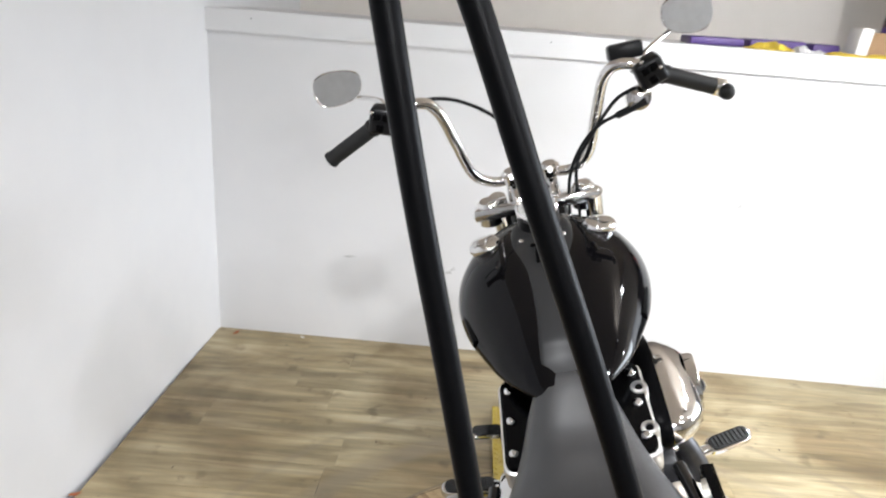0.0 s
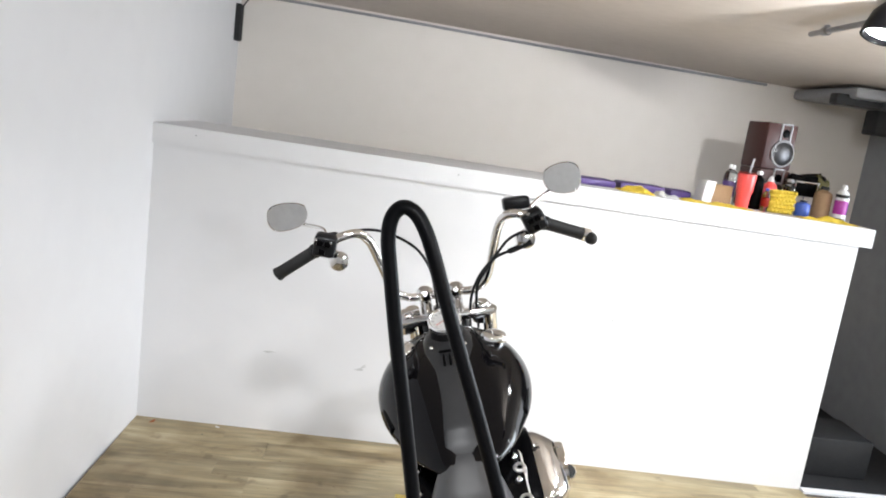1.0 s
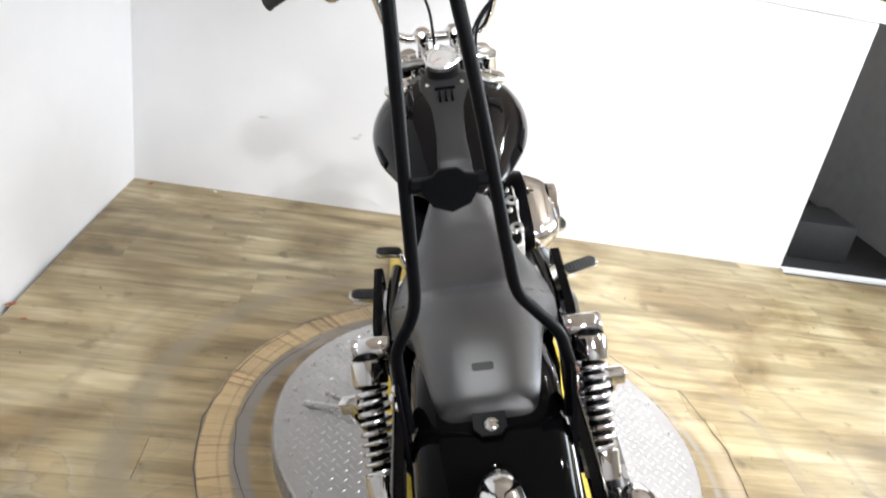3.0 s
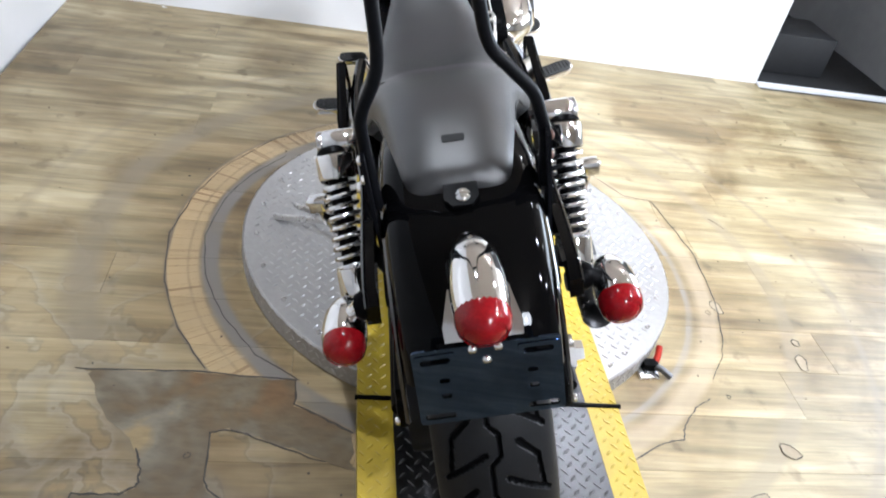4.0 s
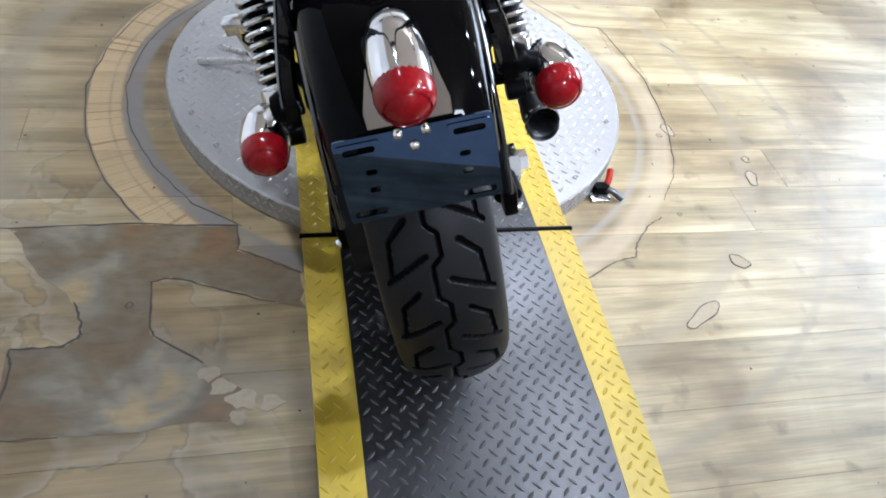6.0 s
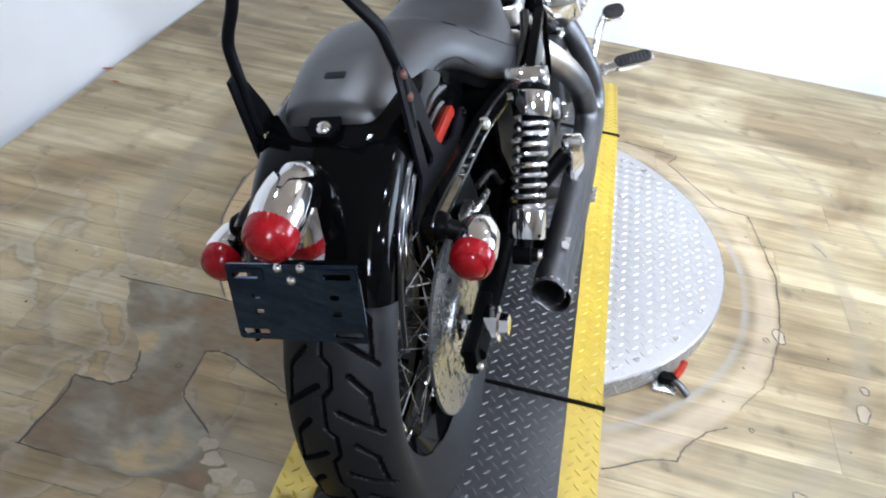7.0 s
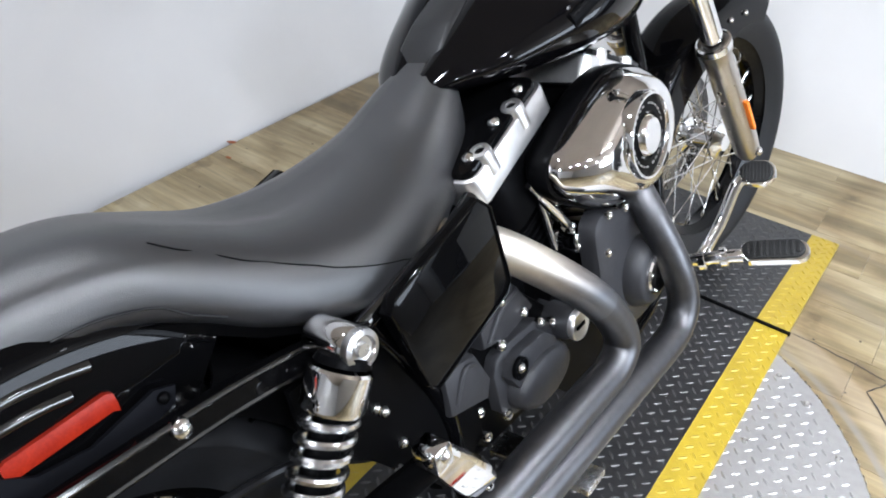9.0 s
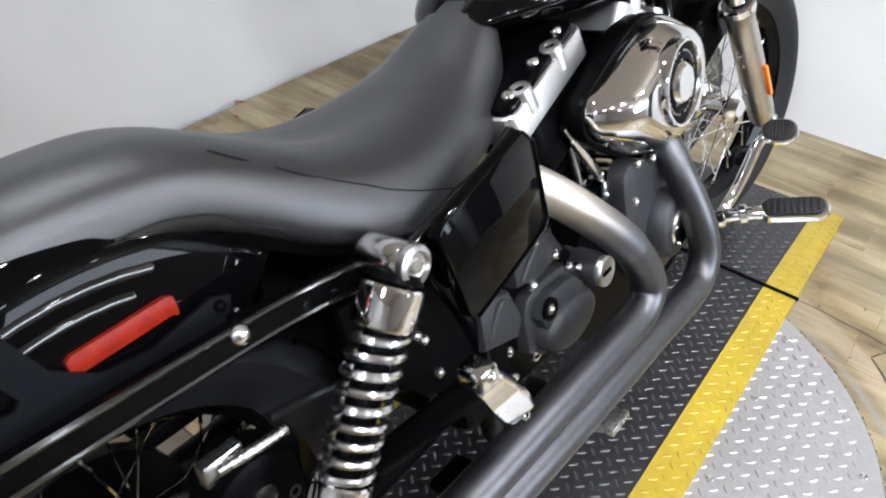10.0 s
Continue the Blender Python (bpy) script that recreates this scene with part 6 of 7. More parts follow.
pn_y = Vector((0, 0.19, 0.98)).normalized()
pc = Vector((0.002, -0.480, 0.581))
slot = lambda cx, cy, w, h: rounded(w, h, h * 0.45, 3, cx, cy)
bm = holed(B(), rounded(0.168, 0.095, 0.004, 2), [slot(-0.058, 0.034, 0.034, 0.007), slot(0.058, 0.034, 0.034, 0.007), slot(-0.060, -0.038, 0.036, 0.007), slot(0.060, -0.038, 0.036, 0.007), slot(-0.050, 0.008, 0.012, 0.006), slot(-0.050, -0.012, 0.012, 0.006), slot(0.050, 0.008, 0.012, 0.006), slot(0.050, -0.012, 0.012, 0.006)], pc, (1, 0, 0), pn_y, 0.0025)
pl = part("plate_bracket", bm, PLATE, bike, "dark polished empty licence plate bracket with slots")
for x in (-0.058, 0.058):
    part("slot_rim", holed(B(), rounded(0.046, 0.017, 0.003, 2, x, 0.034), [slot(x, 0.034, 0.034, 0.007)], pc + pn_y.cross(Vector((1, 0, 0))) * 0.0005, (1, 0, 0), pn_y, 0.0045), PLATE, pl)
for p in ((-0.013, -0.469, 0.623), (0.016, -0.469, 0.623), (0.002, -0.472, 0.609)):
    bolt(pl, Vector(p) + Vector((0, -0.004, 0)), (0, -0.98, 0.19), 0.0058)
part("bracket_arm", prism(B(), [(-0.044, -0.012), (0.044, -0.012), (0.045, 0.004), (0.034, 0.044), (-0.034, 0.044), (-0.045, 0.004)], (0.002, -0.460, 0.640), (1, 0, 0), (0, 0.55, 0.835), 0.003), CHROME, pl, "chrome mounting plate")

# shocks
for s in (-1, 1):
    a, b = Vector((s * 0.203, 0.062, 0.609)), Vector((s * 0.190, -0.098, 0.368))
    d = (b - a).normalized()
    ln = (b - a).length
    sh = part("shock_absorber", lathe(B(), a, d, [(0, 0.02), (0.016, 0.02), (0.018, 0.05), (0.018, 0.215), (0.012, 0.22), (0.012, ln - 0.01), (0, ln - 0.01)], 18), SATIN, bike, "coil-over shock absorber with chrome covers")
    bm = B()
    turns, n = 9.0, 280
    _, aa, cc = axes(d)
    pts = [a + d * (0.064 + 0.152 * i / n) + (aa * math.cos(2 * math.pi * turns * i / n) + cc * math.sin(2 * math.pi * turns * i / n)) * 0.0262 for i in range(n + 1)]
    tube(bm, pts, 0.0046, 8, 1, smooth=False)
    part("coil_spring", bm, POLISH, sh, "chrome coil spring")
    part("upper_cover", lathe(B(), a, d, [(0.012, 0.021), (0.030, 0.022), (0.0325, 0.025), (0.0330, 0.060), (0.031, 0.064), (0.029, 0.058), (0.018, 0.056)], 32), CHROME, sh, "chrome upper cover")
    part("cover_seat", lathe(B(), a, d, [(0.010, 0.006), (0.026, 0.010), (0.029, 0.018), (0.012, 0.022)], 28), SATIN, sh)
    part("lower_cover", lathe(B(), a, d, [(0.018, 0.215), (0.029, 0.215), (0.0315, 0.217), (0.0320, 0.258), (0.030, 0.263), (0.010, 0.264)], 32), CHROME, sh, "chrome lower cover")
    for k in range(4):
        q = a + d * 0.257 + (aa * math.cos(1.57 * k + 0.6) + cc * math.sin(1.57 * k + 0.6)) * 0.0312
        part("cover_hole", lathe(B(), q, (q - a - d * 0.257), [(0.003, 0.0), (0.003, 0.0012), (0, 0.0012)], 8), SATIN, sh)
    part("top_eye", lathe(B(), a - Vector((s * 0.045, 0, 0)), (s, 0, 0), [(0, 0), (0.019, 0.0), (0.0215, 0.005), (0.0215, 0.056), (0.019, 0.060), (0, 0.060)], 26), CHROME, sh, "chrome upper mount cover")
    part("mount_bolt", lathe(B(), a + Vector((s * 0.015, 0, 0)), (s, 0, 0), [(0.020, -0.002), (0.0215, 0.002), (0.0205, 0.008), (0.015, 0.010), (0.013, 0.006), (0.008, 0.005), (0.007, 0.010), (0, 0.010)], 24), ALLOY, sh, "chrome mount bolt")
    part("low_eye", lathe(B(), b - Vector((s * 0.02, 0, 0)), (s, 0, 0), [(0, 0), (0.016, 0), (0.017, 0.004), (0.017, 0.03), (0.012, 0.032), (0.010, 0.042), (0, 0.042)], 18), SATIN, sh)
    bolt(sh, b + Vector((s * 0.020, 0, 0)), (s, 0, 0), 0.009)

# frame, side covers and the dark mass between
for s in (-1, 1):
    part("frame_rail", tube(B(), [(s * 0.150, 0.10, 0.575), (s * 0.158, 0.15, 0.592), (s * 0.162, 0.20, 0.606), (s * 0.160, 0.27, 0.618), (s * 0.150, 0.335, 0.636)], 0.011, 12, 5), GLOSS, bike, "gloss black frame rail")
part("frame_backbone", tube(B(), [(0, 0.88, 0.90), (0, 0.6, 0.765), (0, 0.3, 0.635), (0, 0.1, 0.58)], 0.028, 12, 5), BLACK, bike, "black steel frame")
for s in (-1, 1):
    part("frame_tube", tube(B(), [(s * 0.06, 0.97, 0.76), (s * 0.11, 0.93, 0.5), (s * 0.13, 0.88, 0.24), (s * 0.13, 0.76, 0.17), (s * 0.13, 0.4, 0.165), (s * 0.13, 0.25, 0.20), (s * 0.135, 0.22, 0.40), (s * 0.14, 0.14, 0.575)], 0.016, 12, 6), BLACK, bike, "black steel frame")
    part("shock_mount_plate", prism(B(), [(0.02, 0.56), (0.16, 0.56), (0.27, 0.45), (0.28, 0.30), (0.20, 0.27), (0.10, 0.40), (0.02, 0.50)], (s * 0.135, 0, 0), (0, 1, 0), (0, 0, 1), s * 0.008), SATIN, bike)
    for v, w in ((0.115, 0.470), (0.125, 0.458), (0.14, 0.40), (0.125, 0.37)):
        bolt(bike, (s * 0.145, v, w), (s, 0, 0), 0.0065, ALLOY)
part("battery_box", box(B(), (-0.13, 0.12, 0.36), (0.13, 0.33, 0.60), 0.03), SATIN, bike, "black battery box")
part("inner_fender", loft(B(), [fender_ring(RA, radians(15 + 6 * i), 0.355, 0.09, 0.03, 0.06, 0.004) for i in range(8)]), SATIN, bike)
side = [(0.298, 0.658), (0.318, 0.640), (0.333, 0.530), (0.322, 0.516), (0.172, 0.474), (0.160, 0.482), (0.128, 0.598), (0.140, 0.612)]
for u in (-1, 1):
    cover = part("side_cover", prism(B(), side, (u * 0.178, 0, 0), (0, 1, 0), (0, 0, 1), u * 0.016, 0.004), BLACK, bike, "gloss black side cover")
    rim = [(u * 0.1945, v * 0.985 + 0.0035, w * 0.985 + 0.0085) for v, w in side]
    part("cover_rim", tube(B(), rim + rim[:1], 0.0016, 8, 1, smooth=False), BLACK, cover)

# engine
crank = Vector((0, 0.625, 0.30))
part("crankcase", loft(B(), [[(x, 0.625 + 0.165 * math.cos(a), 0.30 + 0.135 * math.sin(a)) for a in [2 * math.pi * i / 32 for i in range(32)]] for x in (-0.13, -0.11, 0.11, 0.13)]), SATIN, bike, "black V-twin crankcase")
for lean_a, hv in ((-22.5, "rear"), (22.5, "front")):
    la = radians(lean_a)
    up = Vector((0, math.sin(la), math.cos(la)))
    fw = Vector((0, math.cos(la), -math.sin(la)))
    base = crank + up * 0.10
    cyl = None
    for i in range(11):
        c = base + up * (0.012 + 0.0145 * i)
        k = 1.0 + (0.06 if i > 7 else 0)
        bm = prism(B(), rounded(0.19 * k, 0.148 * k, 0.05, 4), c, (1, 0, 0), fw, 0.006)
        if cyl is None:
            cyl = part("cylinder", bm, SATIN, bike, "black finned cylinder")
        else:
            part("fin", bm, SATIN, cyl)
    part("barrel", lathe(B(), base, up, [(0.062, 0), (0.062, 0.17), (0, 0.17)], 24), SATIN, cyl)
    hb = base + up * 0.172
    hd = part("cylinder_head", prism(B(), rounded(0.25, 0.165, 0.03, 4), hb, (1, 0, 0), fw, 0.098, 0.006), SATIN, bike, "black cylinder head")
    rb = hb + up * 0.099 - fw * (0.008 if lean_a < 0 else 0.0)
    part("rocker_cover", prism(B(), rounded(0.268, 0.212, 0.018, 3), rb, (1, 0, 0), fw, 0.045, 0.005), ROCKER, bike, "satin aluminium rocker cover")
    # satin top given black for the shade and reflection of the tank above
    part("rocker_top", prism(B(), rounded(0.258, 0.200, 0.018, 3), rb + up * 0.0455, (1, 0, 0), fw, 0.010, 0.004), BLACK, bike, "rocker cover top coloured black for the tank's shade, with chrome bolts")
    for y in (-0.055, 0.035):
        part("cover_boss", lathe(B(), rb + up * 0.022 + Vector((0.121, 0, 0)) + fw * y, up, [(0, 0), (0.0165, 0), (0.0165, 0.030), (0.0145, 0.036), (0.008, 0.037), (0.007, 0.032), (0, 0.032)], 20), ROCKER, hd)
    for x in (-0.112, 0.112):
        for y in (-0.07, 0.0, 0.07):
            bolt(hd, rb + up * 0.0555 + Vector((x, 0, 0)) + fw * y, up, 0.009)
    for s in (1,):
        p0 = crank + Vector((0.105, 0, 0.03)) + fw * (0.02 if lean_a > 0 else -0.02)
        part("pushrod_tube", tube(B(), [p0 + up * 0.06, hb + Vector((0.105, 0, 0)) + fw * 0.02], 0.0085, 12, 1), CHROME, bike, "chrome pushrod tube")
        part("pushrod_tube", tube(B(), [p0 + up * 0.06 + fw * 0.03, hb + Vector((0.105, 0, 0)) + fw * 0.055], 0.0085, 12, 1), CHROME, bike, "chrome pushrod tube")

# cam cover with an oval plate
cam = [(0.572, 0.470), (0.584, 0.490), (0.612, 0.496), (0.680, 0.470), (0.735, 0.440), (0.785, 0.370), (0.800, 0.300), (0.775, 0.255), (0.70, 0.245), (0.62, 0.27), (0.585, 0.33), (0.574, 0.42)]
cc = [(p.x, p.y) for p in spline([(x, y, 0) for x, y in cam], 3, True)]
camc = part("cam_cover", prism(B(), cc, (0.148, 0, 0), (0, 1, 0), (0, 0, 1), 0.032, 0.012), GRAPHITE, bike, "dark grey cam cover with chrome bolts")
part("cam_boss", lathe(B(), (0.17, 0.704, 0.345), (1, 0, 0), [(0.066, 0), (0.064, 0.018), (0.056, 0.036), (0.050, 0.040), (0, 0.040)], 32), GRAPHITE, camc)
part("cam_plate", lathe(B(), (0.210, 0.704, 0.345), (1, 0, 0), [(0.040, 0), (0.040, 0.004), (0.036, 0.007), (0.022, 0.007), (0.020, 0.004), (0, 0.004)], 28, 1.0, 0.9), CHROME, camc, "chrome round plain cover plate")
for i in range(5):
    a = 2 * math.pi * i / 5 + 0.3
    bolt(camc, (0.215, 0.704 + 0.031 * math.cos(a), 0.345 + 0.031 * math.sin(a)), (1, 0, 0), 0.005)
for v, w in ((0.612, 0.490), (0.668, 0.478), (0.722, 0.425), (0.582, 0.33), (0.60, 0.285), (0.66, 0.265), (0.60, 0.43)):
    bolt(camc, (0.181, v, w), (1, 0, 0), 0.0075)
part("lifter_block", box(B(), (0.11, 0.562, 0.438), (0.152, 0.612, 0.476), 0.008), CHROME, camc, "chrome lifter block")
part("pushrod_tube", tube(B(), [(0.136, 0.478, 0.592), (0.136, 0.505, 0.560)], 0.0056, 12, 1), CHROME, bike, "chrome pushrod tube")
part("pushrod_tube", tube(B(), [(0.136, 0.500, 0.566), (0.136, 0.576, 0.478)], 0.0078, 14, 1), CHROME, bike, "chrome pushrod tube")
for q in ((0.138, 0.572, 0.484), (0.140, 0.604, 0.470), (0.146, 0.570, 0.452)):
    bolt(camc, q, (0.8, -0.4, 0.4), 0.0075)
part("lifter_block", box(B(), (0.12, 0.64, 0.45), (0.17, 0.70, 0.485), 0.008), CHROME, camc, "chrome lifter block")

# gearbox side covers with their bolts
def cast(name, pts, u0, u1, bevel, mat, parent, label="", soft=False):
    ring = [(p.x, p.y) for p in spline([(x, y, 0) for x, y in pts], 3, True)] if soft else pts
    return part(name, prism(B(), ring, (u0, 0, 0), (0, 1, 0), (0, 0, 1), u1 - u0, bevel), mat, parent, label)


gear = cast("gearbox_cover", [(0.225, 0.470), (0.30, 0.495), (0.370, 0.490), (0.445, 0.430), (0.515, 0.360), (0.520, 0.262), (0.430, 0.240), (0.300, 0.250), (0.228, 0.330)], 0.10, 0.128, 0.008, SATIN, bike, "black gearbox case with dark grey covers")
part("gearbox_body", box(B(), (-0.11, 0.22, 0.20), (0.10, 0.50, 0.45), 0.03), SATIN, bike)
boss = [(0.318, 0.372), (0.330, 0.392), (0.358, 0.402), (0.432, 0.398), (0.470, 0.372), (0.492, 0.338), (0.494, 0.292), (0.470, 0.276), (0.400, 0.272), (0.345, 0.284), (0.322, 0.306)]
cast("gear_boss", boss, 0.126, 0.148, 0.005, GRAPHITE, gear, "dark grey cast cover")
cap_pts = [(0.334, 0.362), (0.345, 0.382), (0.368, 0.390), (0.424, 0.386), (0.452, 0.362), (0.456, 0.340), (0.350, 0.334)]
cast("boss_cap", cap_pts, 0.146, 0.166, 0.004, GRAPHITE, gear, "dark grey stepped cap")
part("boss_drum", lathe(B(), (0.146, 0.410, 0.318), (1, 0, 0), [(0.058, 0.0), (0.056, 0.018), (0.050, 0.026), (0.040, 0.029), (0, 0.030)], 28, 1.25, 0.72), GRAPHITE, gear, "dark grey round cover")
part("bolt_recess", lathe(B(), (0.1665, 0.352, 0.372), (1, 0, 0), [(0.017, 0), (0.017, 0.006), (0.014, 0.007), (0.012, 0.003), (0, 0.003)], 20), SATIN, gear)
cast("gear_lid", [(0.305, 0.470), (0.345, 0.502), (0.395, 0.478), (0.430, 0.425), (0.360, 0.412), (0.305, 0.425)], 0.124, 0.152, 0.007, GRAPHITE, gear, "dark grey cast cover")
part("lid_rib", tube(B(), [(0.152, 0.315, 0.432), (0.154, 0.350, 0.465), (0.152, 0.392, 0.474)], 0.004, 8, 4), GRAPHITE, gear)
cast("gear_box", [(0.214, 0.440), (0.245, 0.448), (0.278, 0.440), (0.300, 0.388), (0.288, 0.362), (0.214, 0.384)], 0.124, 0.160, 0.006, GRAPHITE, gear, "dark grey cast cover")
part("box_rib", tube(B(), [(0.160, 0.226, 0.398), (0.162, 0.250, 0.436), (0.160, 0.272, 0.430)], 0.0035, 8, 4), GRAPHITE, gear)
for u, v, w in ((0.152, 0.353, 0.476), (0.150, 0.342, 0.411), (0.152, 0.398, 0.432), (0.150, 0.466, 0.373), (0.150, 0.490, 0.300), (0.134, 0.306, 0.350), (0.134, 0.290, 0.328), (0.150, 0.330, 0.300), (0.168, 0.352, 0.372), (0.130, 0.30, 0.275), (0.150, 0.436, 0.392)):
    bolt(gear, (u, v, w), (1, 0, 0), 0.0084)
part("plug_boss", lathe(B(), (0.11, 0.497, 0.357), (1, 0, 0), [(0.030, 0), (0.028, 0.05), (0.024, 0.062), (0, 0.062)], 24), GRAPHITE, bike)
part("oil_plug", lathe(B(), (0.170, 0.497, 0.357), (1, 0, 0), [(0.024, 0), (0.025, 0.010), (0.023, 0.013), (0.020, 0.012), (0, 0.012)], 24), ROCKER, bike, "chrome ringed oil filler plug")
part("plug_slot", box(B(), (0.176, 0.484, 0.353), (0.1835, 0.510, 0.361), 0.002), SATIN, bike)

# air cleaner
AC = [(0.735, 0.690), (0.680, 0.700), (0.620, 0.688), (0.545, 0.655), (0.492, 0.628), (0.482, 0.600), (0.496, 0.572), (0.550, 0.535), (0.610, 0.505), (0.690, 0.490), (0.755, 0.510), (0.795, 0.565), (0.800, 0.625), (0.775, 0.672)]
cen = Vector((0, 0.640, 0.606))
lp = spline([(0, y, z) for y, z in AC], 3, True)


def ac_ring(x, k, shift=(0, 0)):
    return [Vector((x, cen.y + (p.y - cen.y) * k + shift[0], cen.z + (p.z - cen.z) * k + shift[1])) for p in lp]


acl = part("air_cleaner", loft(B(), [ac_ring(0.12, 0.90), ac_ring(0.135, 1.02), ac_ring(0.160, 1.05), ac_ring(0.168, 1.03)]), SATIN, bike, "air cleaner with a black backplate and chrome cover")
part("chrome_cover", loft(B(), [ac_ring(0.166, 1.0), ac_ring(0.180, 1.0), ac_ring(0.188, 0.975), ac_ring(0.205, 0.90), ac_ring(0.222, 0.80, (0.004, 0)), ac_ring(0.232, 0.70, (0.006, 0)), ac_ring(0.236, 0.6, (0.008, 0))]), CHROME, acl, "chrome teardrop cover")
ri = Vector((0.225, 0.648, 0.612))
part("cover_ring", lathe(B(), ri, (1, 0, 0), [(0.066, 0.0), (0.066, 0.016), (0.064, 0.0205), (0.0605, 0.0205), (0.058, 0.015), (0.058, 0.004)], 40), CHROME, acl, "chrome ring")
part("ring_disc", lathe(B(), ri, (1, 0, 0), [(0.0585, 0.006), (0.0585, 0.012), (0.036, 0.015), (0.034, 0.010), (0, 0.010)], 36), SATIN, acl, "black ring inlay")
part("ring_centre", lathe(B(), ri, (1, 0, 0), [(0.033, 0.008), (0.032, 0.016), (0.026, 0.022), (0.0, 0.024)], 32), CHROME, acl, "chrome domed centre")
for i in range(28):
    a = 2 * math.pi * i / 28
    part("ring_letter_bar", box(B(), (-0.0012, -0.003, 0.0), (0.0012, 0.003, 0.001), 0, Matrix.Translation(ri + Vector((0.0138, 0.047 * math.cos(a), 0.047 * math.sin(a)))) @ Vector((1, 0, 0)).to_track_quat("Z", "Y").to_matrix().to_4x4() @ Matrix.Rotation(a, 4, "Z")), ALLOY, acl) if i % 7 else None
part("warning_label", prism(B(), rounded(0.010, 0.034, 0.001, 1), (0.2000, 0.556, 0.634), (0.25, 0.45, -0.85), (0.35, 0.80, 0.48), 0.0012), ORANGE, acl, "small amber warning label with plain bars")
bolt(acl, (0.19, 0.502, 0.592), (1, 0, 0), 0.006)
bolt(acl, (0.20, 0.66, 0.512), (1, 0, 0), 0.007, SATIN)

# exhaust
rp = [(0.105, 0.300, 0.580), (0.150, 0.345, 0.567), (0.195, 0.400, 0.512), (0.228, 0.462, 0.439), (0.240, 0.500, 0.376), (0.243, 0.506, 0.334), (0.242, 0.472, 0.310), (0.240, 0.40, 0.308), (0.238, 0.20, 0.311), (0.231, 0.03, 0.306), (0.225, -0.072, 0.302)]
ex = part("exhaust_pipe", tube(B(), rp, 0.0268, 24, 8, cap=False), PIPE, bike, "dark chrome rear exhaust pipe", 60)
fp = [(0.13, 0.76, 0.58), (0.165, 0.722, 0.52), (0.205, 0.708, 0.45), (0.236, 0.718, 0.36), (0.246, 0.724, 0.295), (0.246, 0.702, 0.255), (0.246, 0.65, 0.243), (0.244, 0.50, 0.249), (0.242, 0.30, 0.256), (0.237, 0.10, 0.262), (0.231, -0.045, 0.267)]
ex2 = part("exhaust_pipe", tube(B(), fp, 0.0262, 24, 8, cap=False), PIPE, bike, "dark chrome front exhaust pipe", 60)
for e, p, d in ((ex, Vector(rp[-1]), (0, -1, 0.01)), (ex2, Vector(fp[-1]), (0, -1, 0.04))):
    part("muffler_tip", lathe(B(), p, d, [(0.0272, -0.02), (0.0286, -0.006), (0.0290, 0.040), (0.0283, 0.043), (0.0262, 0.040), (0.0256, -0.03), (0.0, -0.05)], 32), PIPE, e, "dark chrome tip")
    for i in range(14):
        a = 2 * math.pi * i / 14
        part("tip_dimple", box(B(), (-0.0025, -0.003, -0.001), (0.0025, 0.003, 0.0012), 0.0008, Matrix.Translation(p + Vector((0.0290 * math.cos(a), -0.034, 0.0290 * math.sin(a)))) @ Vector((math.cos(a), 0, math.sin(a))).to_track_quat("Z", "Y").to_matrix().to_4x4()), CHROME, e)
part("maker_mark", prism(B(), [(-0.020, -0.006), (0.020, -0.008), (0.014, 0.004), (0.004, 0.002), (-0.004, 0.008), (-0.020, 0.006)], (0.2455, -0.005, 0.327), (0, 1, 0), (-0.88, 0, 0.48), 0.0015), ALLOY, ex, "plain silver maker's mark")
part("pipe_flange", tube(B(), [(0.085, 0.285, 0.588), (0.128, 0.320, 0.575)], 0.034, 20, 2), STEELPIPE, ex, "heat-tinted steel flange")
part("heat_shield", tube(B(), spline(rp, 8)[3:27], 0.0274, 24, 1, cap=False, smooth=False), HEATED, ex, "bare steel shield, tinted by heat")
part("exhaust_bracket", box(B(), (0.13, 0.10, 0.235), (0.245, 0.16, 0.25), 0.004), SATIN, bike)
part("exhaust_bracket", box(B(), (0.10, 0.33, 0.20), (0.27, 0.38, 0.212), 0.003), ALLOY, bike)

# right foot controls
peg_b = Vector((0.393, 0.910, 0.319))


def oval_board(name, a, b, wide, thick, nrm, label, parent):
    ax = (b - a).normalized()
    nrm = (Vector(nrm) - ax * Vector(nrm).dot(ax)).normalized()
    ay = nrm.cross(ax)
    ln = (b - a).length
    c = (a + b) / 2
    frame_o = part(name, prism(B(), rounded(ln, wide, wide * 0.48, 6), c - nrm * thick, ax, ay, thick * 1.1, thick * 0.4), CHROME, parent, label)
    part("rubber_pad", prism(B(), rounded(ln * 0.88, wide * 0.82, wide * 0.38, 6), c + nrm * thick * 0.05, ax, ay, thick * 0.5, thick * 0.15), GRIP, frame_o, "black ribbed rubber pad")
    k = 9
    for i in range(k):
        q = (i + 0.5) / k - 0.5
        w = wide * 0.74 * (1 - (2 * abs(q)) ** 4 * 0.6)
        part("pad_rib", box(B(), (-ln * 0.022, -w / 2, 0), (ln * 0.022, w / 2, thick * 0.22), thick * 0.05, Matrix.Translation(c + nrm * thick * 0.5 + ax * (q * ln * 0.8)) @ Matrix((ax, ay, nrm)).transposed().to_4x4()), GRIP, frame_o)
    return frame_o


